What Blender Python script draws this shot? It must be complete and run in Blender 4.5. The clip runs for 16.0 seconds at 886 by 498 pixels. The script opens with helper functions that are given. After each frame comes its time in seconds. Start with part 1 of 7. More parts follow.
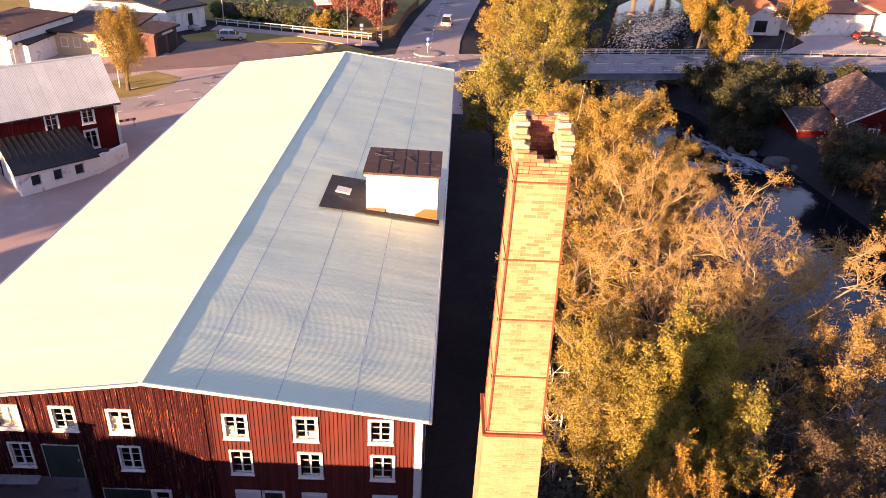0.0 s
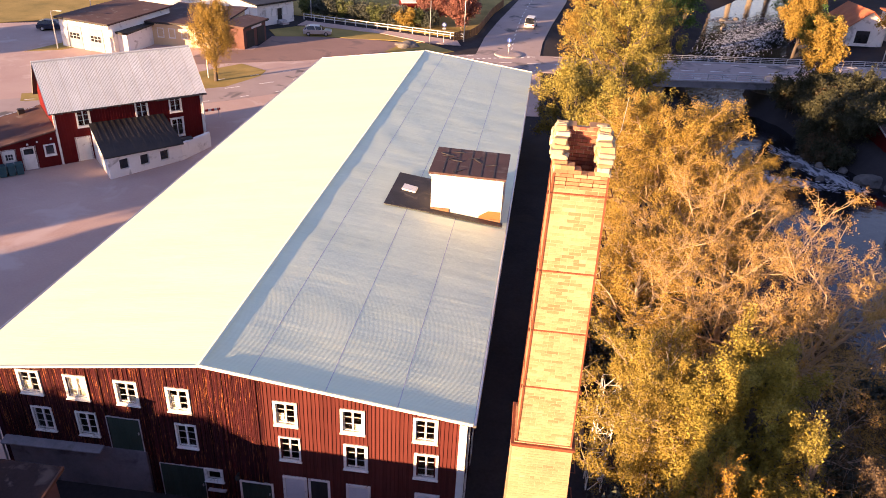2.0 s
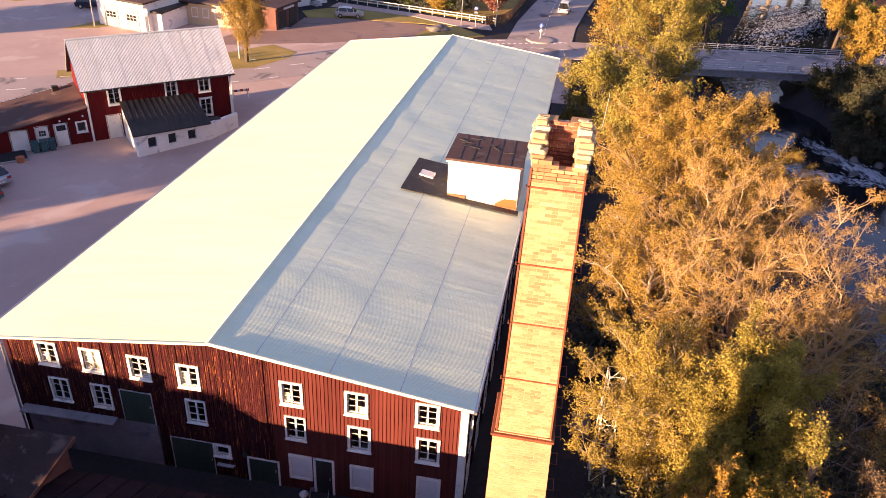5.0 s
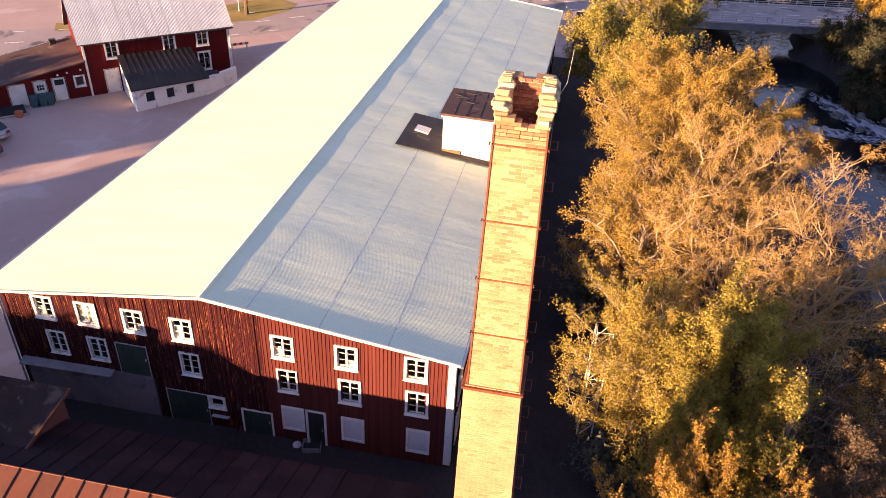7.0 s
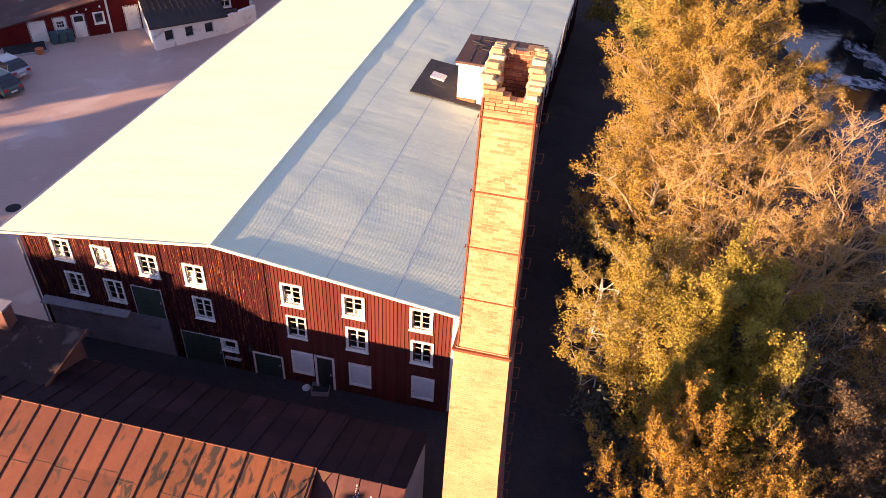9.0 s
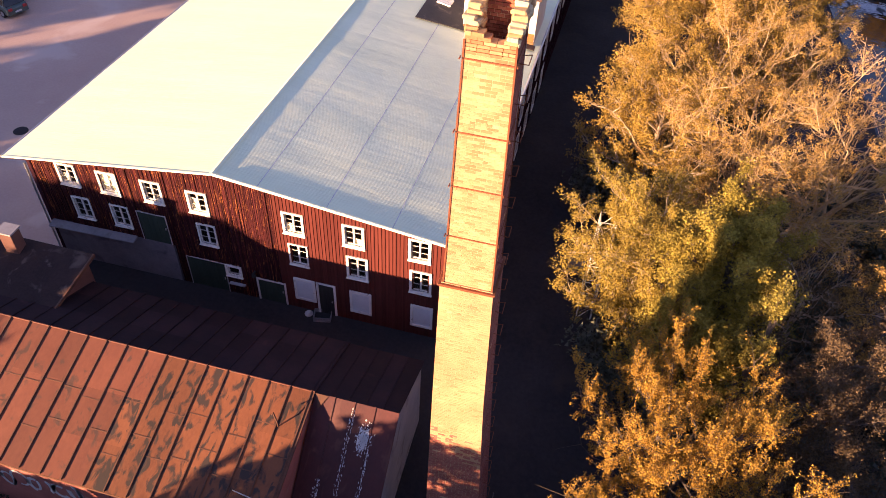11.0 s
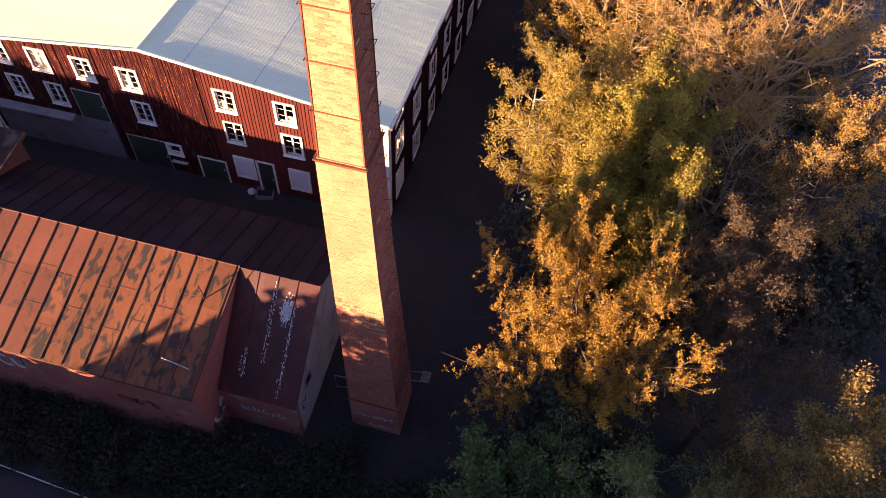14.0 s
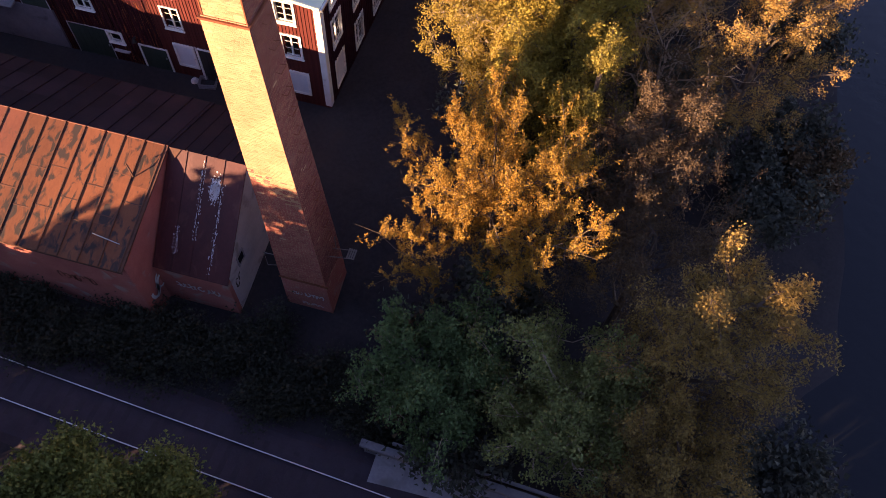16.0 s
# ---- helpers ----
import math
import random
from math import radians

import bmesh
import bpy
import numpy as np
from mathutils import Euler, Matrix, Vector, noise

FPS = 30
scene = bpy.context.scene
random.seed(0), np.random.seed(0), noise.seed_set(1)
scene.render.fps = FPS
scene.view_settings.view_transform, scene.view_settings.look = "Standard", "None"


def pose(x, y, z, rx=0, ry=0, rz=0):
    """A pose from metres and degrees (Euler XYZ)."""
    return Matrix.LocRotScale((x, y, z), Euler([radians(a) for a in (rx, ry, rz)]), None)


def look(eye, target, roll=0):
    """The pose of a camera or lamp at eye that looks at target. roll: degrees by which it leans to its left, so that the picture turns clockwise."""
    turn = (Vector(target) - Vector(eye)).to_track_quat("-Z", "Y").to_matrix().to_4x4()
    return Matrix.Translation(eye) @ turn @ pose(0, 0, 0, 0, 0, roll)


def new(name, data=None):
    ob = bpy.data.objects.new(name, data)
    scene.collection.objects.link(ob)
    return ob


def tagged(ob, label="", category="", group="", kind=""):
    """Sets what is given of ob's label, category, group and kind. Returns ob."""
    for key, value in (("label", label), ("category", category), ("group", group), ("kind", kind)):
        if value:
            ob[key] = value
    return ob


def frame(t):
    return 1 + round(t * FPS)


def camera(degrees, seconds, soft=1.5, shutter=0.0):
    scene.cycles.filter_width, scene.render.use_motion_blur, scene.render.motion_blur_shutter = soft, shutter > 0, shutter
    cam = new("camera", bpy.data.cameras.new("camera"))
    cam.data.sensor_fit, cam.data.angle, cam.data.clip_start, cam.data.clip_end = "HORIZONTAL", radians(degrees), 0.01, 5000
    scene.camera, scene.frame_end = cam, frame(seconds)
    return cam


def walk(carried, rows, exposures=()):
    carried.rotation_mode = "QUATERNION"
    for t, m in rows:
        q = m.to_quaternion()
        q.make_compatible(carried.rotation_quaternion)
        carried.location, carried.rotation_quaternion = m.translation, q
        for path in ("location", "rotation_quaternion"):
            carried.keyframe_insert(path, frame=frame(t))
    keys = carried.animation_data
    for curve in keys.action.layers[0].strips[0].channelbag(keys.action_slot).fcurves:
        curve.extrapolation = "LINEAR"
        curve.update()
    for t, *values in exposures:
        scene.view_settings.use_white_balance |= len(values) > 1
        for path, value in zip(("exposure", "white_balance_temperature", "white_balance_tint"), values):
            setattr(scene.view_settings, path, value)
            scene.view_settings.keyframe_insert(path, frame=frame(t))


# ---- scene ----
cam = camera(61.8, 16.0, 0.9)
EXPOSURE = 1.983
PATH = [
    (0, (0.161, -23.464, 27.055), (0.187, -21.704, 26.105), 2.7),
    (0.5, (0.396, -23.492, 27.112), (0.346, -21.735, 26.158), 2.8),
    (1, (0.592, -23.46, 27.137), (0.47, -21.707, 26.182), 2.9),
    (1.5, (0.786, -23.419, 27.166), (0.631, -21.67, 26.209), 2.9),
    (2, (0.965, -23.365, 27.207), (0.79, -21.619, 26.247), 2.9),
    (2.5, (1.142, -23.35, 27.259), (0.948, -21.608, 26.296), 2.9),
    (3, (1.304, -23.318, 27.359), (1.089, -21.58, 26.391), 3.0),
    (3.5, (1.473, -23.278, 27.467), (1.237, -21.546, 26.495), 3.0),
    (6, (2.403, -23.252, 27.427), (2.148, -21.566, 26.383), 3.1),
    (6.5, (2.627, -23.22, 27.455), (2.372, -21.552, 26.381), 3.0),
    (7, (2.852, -23.208, 27.568), (2.59, -21.561, 26.464), 3.1),
    (7.5, (3.058, -23.139, 27.745), (2.783, -21.515, 26.61), 3.1),
    (8, (3.229, -23.054, 27.921), (2.941, -21.455, 26.754), 3.1),
    (10.5, (3.893, -22.845, 28.619), (3.592, -21.406, 27.263), 3.5),
    (11, (4.112, -22.835, 28.718), (3.817, -21.431, 27.325), 3.7),
    (11.5, (4.422, -22.769, 28.844), (4.137, -21.401, 27.414), 3.8),
    (12, (4.848, -22.687, 28.945), (4.573, -21.356, 27.478), 3.9),
    (12.5, (5.334, -22.588, 29.007), (5.07, -21.296, 27.503), 3.9),
    (13, (5.915, -22.514, 29.092), (5.662, -21.262, 27.553), 4.0),
    (13.5, (6.598, -22.44, 29.123), (6.354, -21.228, 27.551), 4.0),
    (14, (7.35, -22.372, 29.084), (7.113, -21.204, 27.478), 3.9),
    (14.5, (8.168, -22.416, 29.041), (7.939, -21.289, 27.405), 3.9),
    (15, (9.048, -22.565, 28.976), (8.83, -21.479, 27.311), 4.0),
    (15.5, (10.001, -22.842, 28.94), (9.789, -21.802, 27.245), 4.0),
    (16, (10.796, -23.346, 28.869), (10.603, -22.346, 27.147), 4.5),
]
walk(cam, [(t, look(eye, target, roll)) for t, eye, target, roll in PATH], [(0, EXPOSURE, 6500, 61), (16, EXPOSURE, 6500, 66)])

# ---- daylight: a low evening sun from the south-west ----
SUN_AZ, SUN_EL = radians(224.5), radians(7.7)
SUN_WAY = Vector((math.sin(SUN_AZ) * math.cos(SUN_EL), math.cos(SUN_AZ) * math.cos(SUN_EL), math.sin(SUN_EL)))
world = bpy.data.worlds.new("evening_sky")
scene.world = world
world.use_nodes = True
wn = world.node_tree
sky = wn.nodes.new("ShaderNodeTexSky")
sky.sky_type, sky.sun_disc = "NISHITA", False
sky.sun_elevation, sky.sun_rotation = SUN_EL, SUN_AZ
sky.dust_density, sky.air_density, sky.ozone_density = 0.0, 1.4, 2.7
wn.nodes["Background"].inputs["Strength"].default_value = 0.0875
wn.links.new(sky.outputs["Color"], wn.nodes["Background"].inputs["Color"])
sun_data = bpy.data.lights.new("sun", "SUN")
sun_data.energy, sun_data.angle, sun_data.color = 5.0, radians(0.6), (1.0, 0.80, 0.32)
sun = new("sun", sun_data)
sun.matrix_world = look(SUN_WAY * 200, (0, 0, 0))

# ---- materials ----


def mat(name, c1, c2, scale=1.0, fine=14.0, rough=0.8, metal=0.0, bump=0.2, vary=0.0, island=0.0, stain=None, stretch=(1, 1, 1), spec=0.4, through_light=0.0, wave=None):
    """Two colours mixed by broad and fine noise, with bump; vary: per object, island: per piece of a mesh; stain: (colour, scale, amount)."""
    m = bpy.data.materials.new(name)
    m.use_nodes = True
    nt = m.node_tree
    N, L = nt.nodes, nt.links
    b = N["Principled BSDF"]
    geo = N.new("ShaderNodeNewGeometry")
    mp = N.new("ShaderNodeMapping")
    mp.inputs["Scale"].default_value = stretch
    L.new(geo.outputs["Position"], mp.inputs["Vector"])
    n1, n2 = N.new("ShaderNodeTexNoise"), N.new("ShaderNodeTexNoise")
    for n, s, d in ((n1, scale, 4), (n2, fine, 5)):
        n.inputs["Scale"].default_value, n.inputs["Detail"].default_value, n.inputs["Roughness"].default_value = s, d, 0.62
        L.new(mp.outputs["Vector"], n.inputs["Vector"])
    add = N.new("ShaderNodeMath")
    add.operation = "MULTIPLY_ADD"
    L.new(n2.outputs["Fac"], add.inputs[0])
    add.inputs[1].default_value = 0.55
    L.new(n1.outputs["Fac"], add.inputs[2])
    ramp = N.new("ShaderNodeMapRange")
    ramp.inputs["From Min"].default_value, ramp.inputs["From Max"].default_value = 0.55, 1.0
    L.new(add.outputs[0], ramp.inputs["Value"])
    mix = N.new("ShaderNodeMix")
    mix.data_type = "RGBA"
    mix.inputs["A"].default_value, mix.inputs["B"].default_value = (*c1, 1), (*c2, 1)
    L.new(ramp.outputs["Result"], mix.inputs["Factor"])
    col = mix.outputs["Result"]
    if stain:
        sc, ss, amount = stain
        n3 = N.new("ShaderNodeTexNoise")
        n3.inputs["Scale"].default_value, n3.inputs["Detail"].default_value = ss, 6
        n3.inputs["Distortion"].default_value = 0.6
        L.new(mp.outputs["Vector"], n3.inputs["Vector"])
        r3 = N.new("ShaderNodeMapRange")
        r3.inputs["From Min"].default_value, r3.inputs["From Max"].default_value = 0.62 - amount * 0.3, 0.72 - amount * 0.3
        L.new(n3.outputs["Fac"], r3.inputs["Value"])
        m3 = N.new("ShaderNodeMix")
        m3.data_type = "RGBA"
        m3.inputs["B"].default_value = (*sc, 1)
        L.new(r3.outputs["Result"], m3.inputs["Factor"])
        L.new(col, m3.inputs["A"])
        col = m3.outputs["Result"]
    for amount, node, out in ((vary, "ShaderNodeObjectInfo", "Random"), (island, "ShaderNodeNewGeometry", "Random Per Island")):
        if amount:
            src = N.new(node)
            r = N.new("ShaderNodeMapRange")
            r.inputs["To Min"].default_value, r.inputs["To Max"].default_value = 1 - amount, 1 + amount
            L.new(src.outputs[out], r.inputs["Value"])
            hs = N.new("ShaderNodeHueSaturation")
            L.new(r.outputs["Result"], hs.inputs["Value"])
            L.new(col, hs.inputs["Color"])
            col = hs.outputs["Color"]
    L.new(col, b.inputs["Base Color"])
    b.inputs["Roughness"].default_value, b.inputs["Metallic"].default_value = rough, metal
    b.inputs["Specular IOR Level"].default_value = spec
    if bump:
        bp = N.new("ShaderNodeBump")
        bp.inputs["Strength"].default_value, bp.inputs["Distance"].default_value = bump, 0.02
        L.new(n2.outputs["Fac"], bp.inputs["Height"])
        L.new(bp.outputs["Normal"], b.inputs["Normal"])
    if through_light:
        tr = N.new("ShaderNodeBsdfTranslucent")
        L.new(col, tr.inputs["Color"])
        ms = N.new("ShaderNodeMixShader")
        ms.inputs["Fac"].default_value = through_light
        L.new(b.outputs[0], ms.inputs[1])
        L.new(tr.outputs[0], ms.inputs[2])
        L.new(ms.outputs[0], N["Material Output"].inputs["Surface"])
    return m


def pieces(name, colours, rough=0.85, by="Random Per Island", fine=22.0, bump=0.4, spec=0.3):
    """Each piece of a mesh, or each object, takes one of the colours, with grain over it."""
    m = mat(name, (0.75, 0.75, 0.75), (1.15, 1.15, 1.15), 1.1, fine, rough, 0, bump, spec=spec)
    N, L = m.node_tree.nodes, m.node_tree.links
    b = N["Principled BSDF"]
    grain = b.inputs["Base Color"].links[0].from_socket
    src = N.new("ShaderNodeNewGeometry" if by == "Random Per Island" else "ShaderNodeObjectInfo")
    ramp = N.new("ShaderNodeValToRGB")
    ramp.color_ramp.interpolation = "CONSTANT"
    el = ramp.color_ramp.elements
    for n, (at, c) in enumerate(colours):
        e = el[n] if n < 2 else el.new(at)
        e.position, e.color = at, (*c, 1)
    L.new(src.outputs[by], ramp.inputs["Fac"])
    mul = N.new("ShaderNodeMix")
    mul.data_type, mul.blend_type = "RGBA", "MULTIPLY"
    mul.inputs["Factor"].default_value = 1
    L.new(ramp.outputs["Color"], mul.inputs["A"])
    L.new(grain, mul.inputs["B"])
    L.new(mul.outputs["Result"], b.inputs["Base Color"])
    return m


def glass_mat(name, rough=0.06):
    m = bpy.data.materials.new(name)
    m.use_nodes = True
    b = m.node_tree.nodes["Principled BSDF"]
    b.inputs["Base Color"].default_value = (0.9, 0.93, 0.95, 1)
    b.inputs["Roughness"].default_value, b.inputs["Transmission Weight"].default_value = rough, 1.0
    b.inputs["IOR"].default_value = 1.45
    return m


M_ROOF = mat("pale_roof_sheet", (0.70, 0.775, 0.53), (0.78, 0.85, 0.60), 0.35, 9, 0.5, 0.0, 0.3, vary=0.025, stretch=(0.10, 1.3, 1), spec=0.5)
def sagging(m, scale, depth):
    """Adds the slow hollows of thin sheet metal under the fine grain."""
    N, L = m.node_tree.nodes, m.node_tree.links
    geo, n, bp = N.new("ShaderNodeNewGeometry"), N.new("ShaderNodeTexNoise"), N.new("ShaderNodeBump")
    n.inputs["Scale"].default_value, n.inputs["Detail"].default_value = scale, 3
    mp = N.new("ShaderNodeMapping")
    mp.inputs["Scale"].default_value = (0.35, 1.6, 1.0)
    L.new(geo.outputs["Position"], mp.inputs["Vector"])
    L.new(mp.outputs["Vector"], n.inputs["Vector"])
    bp.inputs["Strength"].default_value, bp.inputs["Distance"].default_value = 1.0, depth
    L.new(n.outputs["Fac"], bp.inputs["Height"])
    b = N["Principled BSDF"]
    L.new(bp.outputs["Normal"], b.inputs["Normal"].links[0].from_node.inputs["Normal"])


sagging(M_ROOF, 0.8, 0.012)
M_ROOF2 = mat("grey_corrugated_roof", (0.58, 0.59, 0.58), (0.69, 0.70, 0.69), 0.6, 12, 0.6, 0.0, 0.1, vary=0.05)
M_SEAM = mat("roof_seam_metal", (0.34, 0.36, 0.36), (0.62, 0.62, 0.60), 2.5, 5, 0.6)
M_LAP = mat("lapped_sheet_edge", (0.44, 0.43, 0.39), (0.60, 0.58, 0.53), 1.5, 12, 0.7)
M_RED = mat("red_oxide_plank", (0.094, 0.0205, 0.017), (0.136, 0.033, 0.025), 0.8, 18, 0.85, 0, 0.35, vary=0.16, stretch=(1, 1, 0.15), spec=0.14)
# darker copy of the red boards, with the shade put into the colour
M_REDDARK = mat("shade_dark_red_board", (0.030, 0.009, 0.015), (0.052, 0.015, 0.022), 0.8, 18, 0.88, 0, 0.35, island=0.15, stretch=(1, 1, 0.15), spec=0.08)
M_REDOLD = mat("weathered_red_plank", (0.016, 0.005, 0.008), (0.086, 0.018, 0.019), 1.4, 20, 0.88, 0, 0.7, vary=0.28, stretch=(10, 10, 0.25), stain=((0.52, 0.17, 0.045), 4.2, 0.06), spec=0.08)
M_REDWALL = mat("red_painted_boards", (0.092, 0.008, 0.009), (0.136, 0.014, 0.012), 0.7, 14, 0.8, 0, 0.3, island=0.12, stretch=(1, 1, 0.2), spec=0.08)
M_WHITE = mat("white_paint", (0.68, 0.66, 0.62), (0.82, 0.80, 0.76), 1.5, 25, 0.6, 0, 0.12, stain=((0.42, 0.38, 0.33), 4, 0.05))
M_WHITEWALL = mat("white_render", (0.76, 0.73, 0.69), (0.86, 0.83, 0.79), 0.5, 12, 0.85, 0, 0.25, stain=((0.50, 0.46, 0.42), 0.8, 0.12))
M_HOUSING = mat("weathered_white_sheet", (0.52, 0.50, 0.46), (0.62, 0.60, 0.56), 0.5, 12, 0.7, 0, 0.2)
M_PLASTER = mat("grey_plaster", (0.20, 0.19, 0.21), (0.31, 0.295, 0.31), 0.6, 8, 0.9, 0, 0.4, stain=((0.18, 0.17, 0.17), 0.9, 0.2))
M_PLINTH = mat("weathered_foundation_plaster", (0.135, 0.120, 0.140), (0.210, 0.190, 0.210), 0.6, 8, 0.9, 0, 0.4, stain=((0.10, 0.09, 0.10), 0.9, 0.15))
M_BLIND = mat("pale_window_board", (0.56, 0.58, 0.61), (0.68, 0.70, 0.72), 0.8, 10, 0.7)
M_CURTAIN = mat("cream_curtain", (0.62, 0.55, 0.40), (0.75, 0.68, 0.52), 3, 30, 0.9)
M_GREEN = mat("dark_green_paint", (0.018, 0.035, 0.026), (0.035, 0.06, 0.045), 2, 20, 0.6, 0, 0.2, stretch=(1, 1, 0.2))
M_DARKDOOR = mat("black_brown_door", (0.02, 0.018, 0.018), (0.04, 0.035, 0.03), 2, 20, 0.7, stretch=(1, 1, 0.2))
M_GLASS = glass_mat("window_glass")
M_INSIDE = mat("dim_interior", (0.10, 0.085, 0.07), (0.16, 0.13, 0.11), 1, 6, 0.9)
M_FELT = mat("black_roofing_felt", (0.030, 0.026, 0.026), (0.062, 0.052, 0.048), 0.9, 16, 0.75, 0, 0.5, stain=((0.13, 0.10, 0.08), 1.2, 0.12))
M_BLACKROOF = mat("black_sheet_roof", (0.012, 0.011, 0.012), (0.028, 0.024, 0.024), 0.8, 14, 0.55, 0, 0.2)
M_BROWNROOF = mat("brown_felt_roof", (0.060, 0.030, 0.027), (0.11, 0.055, 0.045), 0.4, 10, 0.8, 0, 0.4, stain=((0.13, 0.10, 0.09), 0.9, 0.1))
# roof colour lowered to stand in for the tree shade on the shed
M_SHEDROOF = mat("dark_patched_sheet", (0.026, 0.014, 0.014), (0.052, 0.027, 0.025), 0.5, 10, 0.85, 0, 0.4, spec=0.2, stain=((0.10, 0.065, 0.055), 1.4, 0.08))
M_RUST = mat("rusty_roof_sheet", (0.122, 0.034, 0.019), (0.180, 0.055, 0.028), 0.5, 7, 0.75, 0.0, 0.35, vary=0.16, stain=((0.075, 0.034, 0.024), 2.2, 0.12), stretch=(1.2, 0.7, 0.7))
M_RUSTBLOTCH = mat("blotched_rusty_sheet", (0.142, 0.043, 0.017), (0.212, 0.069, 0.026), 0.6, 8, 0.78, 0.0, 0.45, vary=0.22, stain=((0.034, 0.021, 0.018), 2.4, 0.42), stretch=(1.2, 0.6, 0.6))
# copy of the rust sheet with the north slopes' shade put into its colour
M_SHADERUST = mat("shade_dark_rusted_sheet", (0.017, 0.012, 0.016), (0.031, 0.017, 0.020), 0.9, 7, 0.85, 0.0, 0.35, vary=0.25, spec=0.1, stain=((0.060, 0.027, 0.026), 0.7, -0.10))
M_RUSTSEAM = mat("dark_rusty_seam", (0.07, 0.03, 0.02), (0.14, 0.055, 0.03), 2, 14, 0.8)
M_REDSHEET = mat("flaking_red_roof_sheet", (0.052, 0.009, 0.011), (0.082, 0.016, 0.016), 0.9, 9, 0.6, 0.05, 0.3, vary=0.12, stain=((0.10, 0.03, 0.025), 1.2, 0.2), stretch=(1.6, 0.8, 0.8))
M_IRON = mat("rusty_iron", (0.16, 0.05, 0.025), (0.28, 0.09, 0.04), 2, 20, 0.8, 0.3)
M_STEEL = mat("galvanised_steel", (0.45, 0.45, 0.46), (0.6, 0.6, 0.6), 2, 20, 0.4, 0.8)
M_RAIL = mat("worn_rail_steel", (0.56, 0.54, 0.54), (0.72, 0.70, 0.68), 2, 30, 0.38, 0.9, 0.05)
M_RAILSIDE = mat("rusty_rail_side", (0.030, 0.022, 0.024), (0.048, 0.034, 0.036), 2, 20, 0.85, 0.0)
M_MORTAR = mat("old_mortar", (0.46, 0.29, 0.165), (0.54, 0.35, 0.205), 1.2, 25, 0.95, 0, 0.5)
YELLOWS = [(0, (0.474, 0.271, 0.144)), (0.16, (0.498, 0.291, 0.158)), (0.36, (0.458, 0.256, 0.133)), (0.48, (0.504, 0.300, 0.166)), (0.68, (0.452, 0.233, 0.118)), (0.80, (0.434, 0.201, 0.099)), (0.90, (0.455, 0.239, 0.122)), (0.96, (0.415, 0.181, 0.090))]
BUFFS = [(0, (0.478, 0.265, 0.144)), (0.2, (0.492, 0.279, 0.153)), (0.45, (0.484, 0.271, 0.147)), (0.66, (0.498, 0.286, 0.158)), (0.84, (0.460, 0.246, 0.129)), (0.95, (0.436, 0.211, 0.110))]
M_BRICK = pieces("buff_and_red_brick", YELLOWS)
M_BUFF = pieces("plain_buff_brick", BUFFS)
TOPS = [(0, (0.487, 0.284, 0.153)), (0.22, (0.453, 0.233, 0.118)), (0.42, (0.500, 0.297, 0.162)), (0.58, (0.427, 0.191, 0.093)), (0.76, (0.467, 0.252, 0.129)), (0.88, (0.413, 0.176, 0.086))]
M_BRICKONE = pieces("buff_and_red_brick_single", TOPS, by="Random")
M_REDBRICK = pieces("soot_red_brick", [(0, (0.28, 0.085, 0.05)), (0.3, (0.36, 0.11, 0.06)), (0.55, (0.22, 0.065, 0.045)), (0.8, (0.40, 0.15, 0.09))])
# redder, darker brick colours that stand in for tree shade on the foot
M_LOWBRICK = pieces("shade_reddened_brick", [(0, (0.342, 0.102, 0.075)), (0.25, (0.377, 0.118, 0.084)), (0.5, (0.319, 0.093, 0.072)), (0.7, (0.400, 0.136, 0.093)), (0.88, (0.353, 0.114, 0.084))])
# darker brick for the east and north faces, their shade painted in
M_SHADEBRICK = pieces("purple_brown_brick", [(0, (0.250, 0.082, 0.068)), (0.3, (0.290, 0.100, 0.078)), (0.6, (0.215, 0.068, 0.060)), (0.85, (0.270, 0.110, 0.085))])
M_LIME = pieces("lime_caked_brick", [(0, (0.52, 0.42, 0.26)), (0.35, (0.60, 0.50, 0.33)), (0.6, (0.48, 0.33, 0.17)), (0.8, (0.42, 0.23, 0.11))])
M_PAINTBRICK = mat("faded_red_painted_brick", (0.35, 0.100, 0.080), (0.48, 0.162, 0.128), 0.7, 16, 0.9, 0, 0.5, stain=((0.34, 0.26, 0.22), 0.9, 0.06))
M_BROWNBRICK = mat("brown_brick_wall", (0.105, 0.044, 0.036), (0.155, 0.070, 0.056), 0.8, 18, 0.9, 0, 0.4)
M_ASPHALT = mat("worn_asphalt", (0.45, 0.300, 0.255), (0.54, 0.385, 0.325), 0.12, 6, 0.9, 0, 0.25, stain=((0.57, 0.430, 0.375), 0.25, 0.2))
M_ROAD = mat("road_asphalt", (0.36, 0.275, 0.25), (0.44, 0.345, 0.315), 0.2, 8, 0.88, 0, 0.2, stain=((0.12, 0.11, 0.108), 0.3, 0.15))
M_REDASPHALT = mat("reddish_gravel_yard", (0.24, 0.145, 0.12), (0.31, 0.19, 0.155), 0.15, 8, 0.92, 0, 0.25, stain=((0.19, 0.125, 0.11), 0.3, 0.2))
M_MARK = mat("road_marking_paint", (0.70, 0.68, 0.64), (0.85, 0.83, 0.79), 3, 20, 0.8)
M_GRAVEL = mat("pale_pinkish_gravel", (0.60, 0.44, 0.37), (0.70, 0.54, 0.46), 0.3, 8, 0.92, 0, 0.2)
M_KERB = mat("granite_kerb", (0.28, 0.26, 0.25), (0.40, 0.37, 0.34), 2, 20, 0.9)
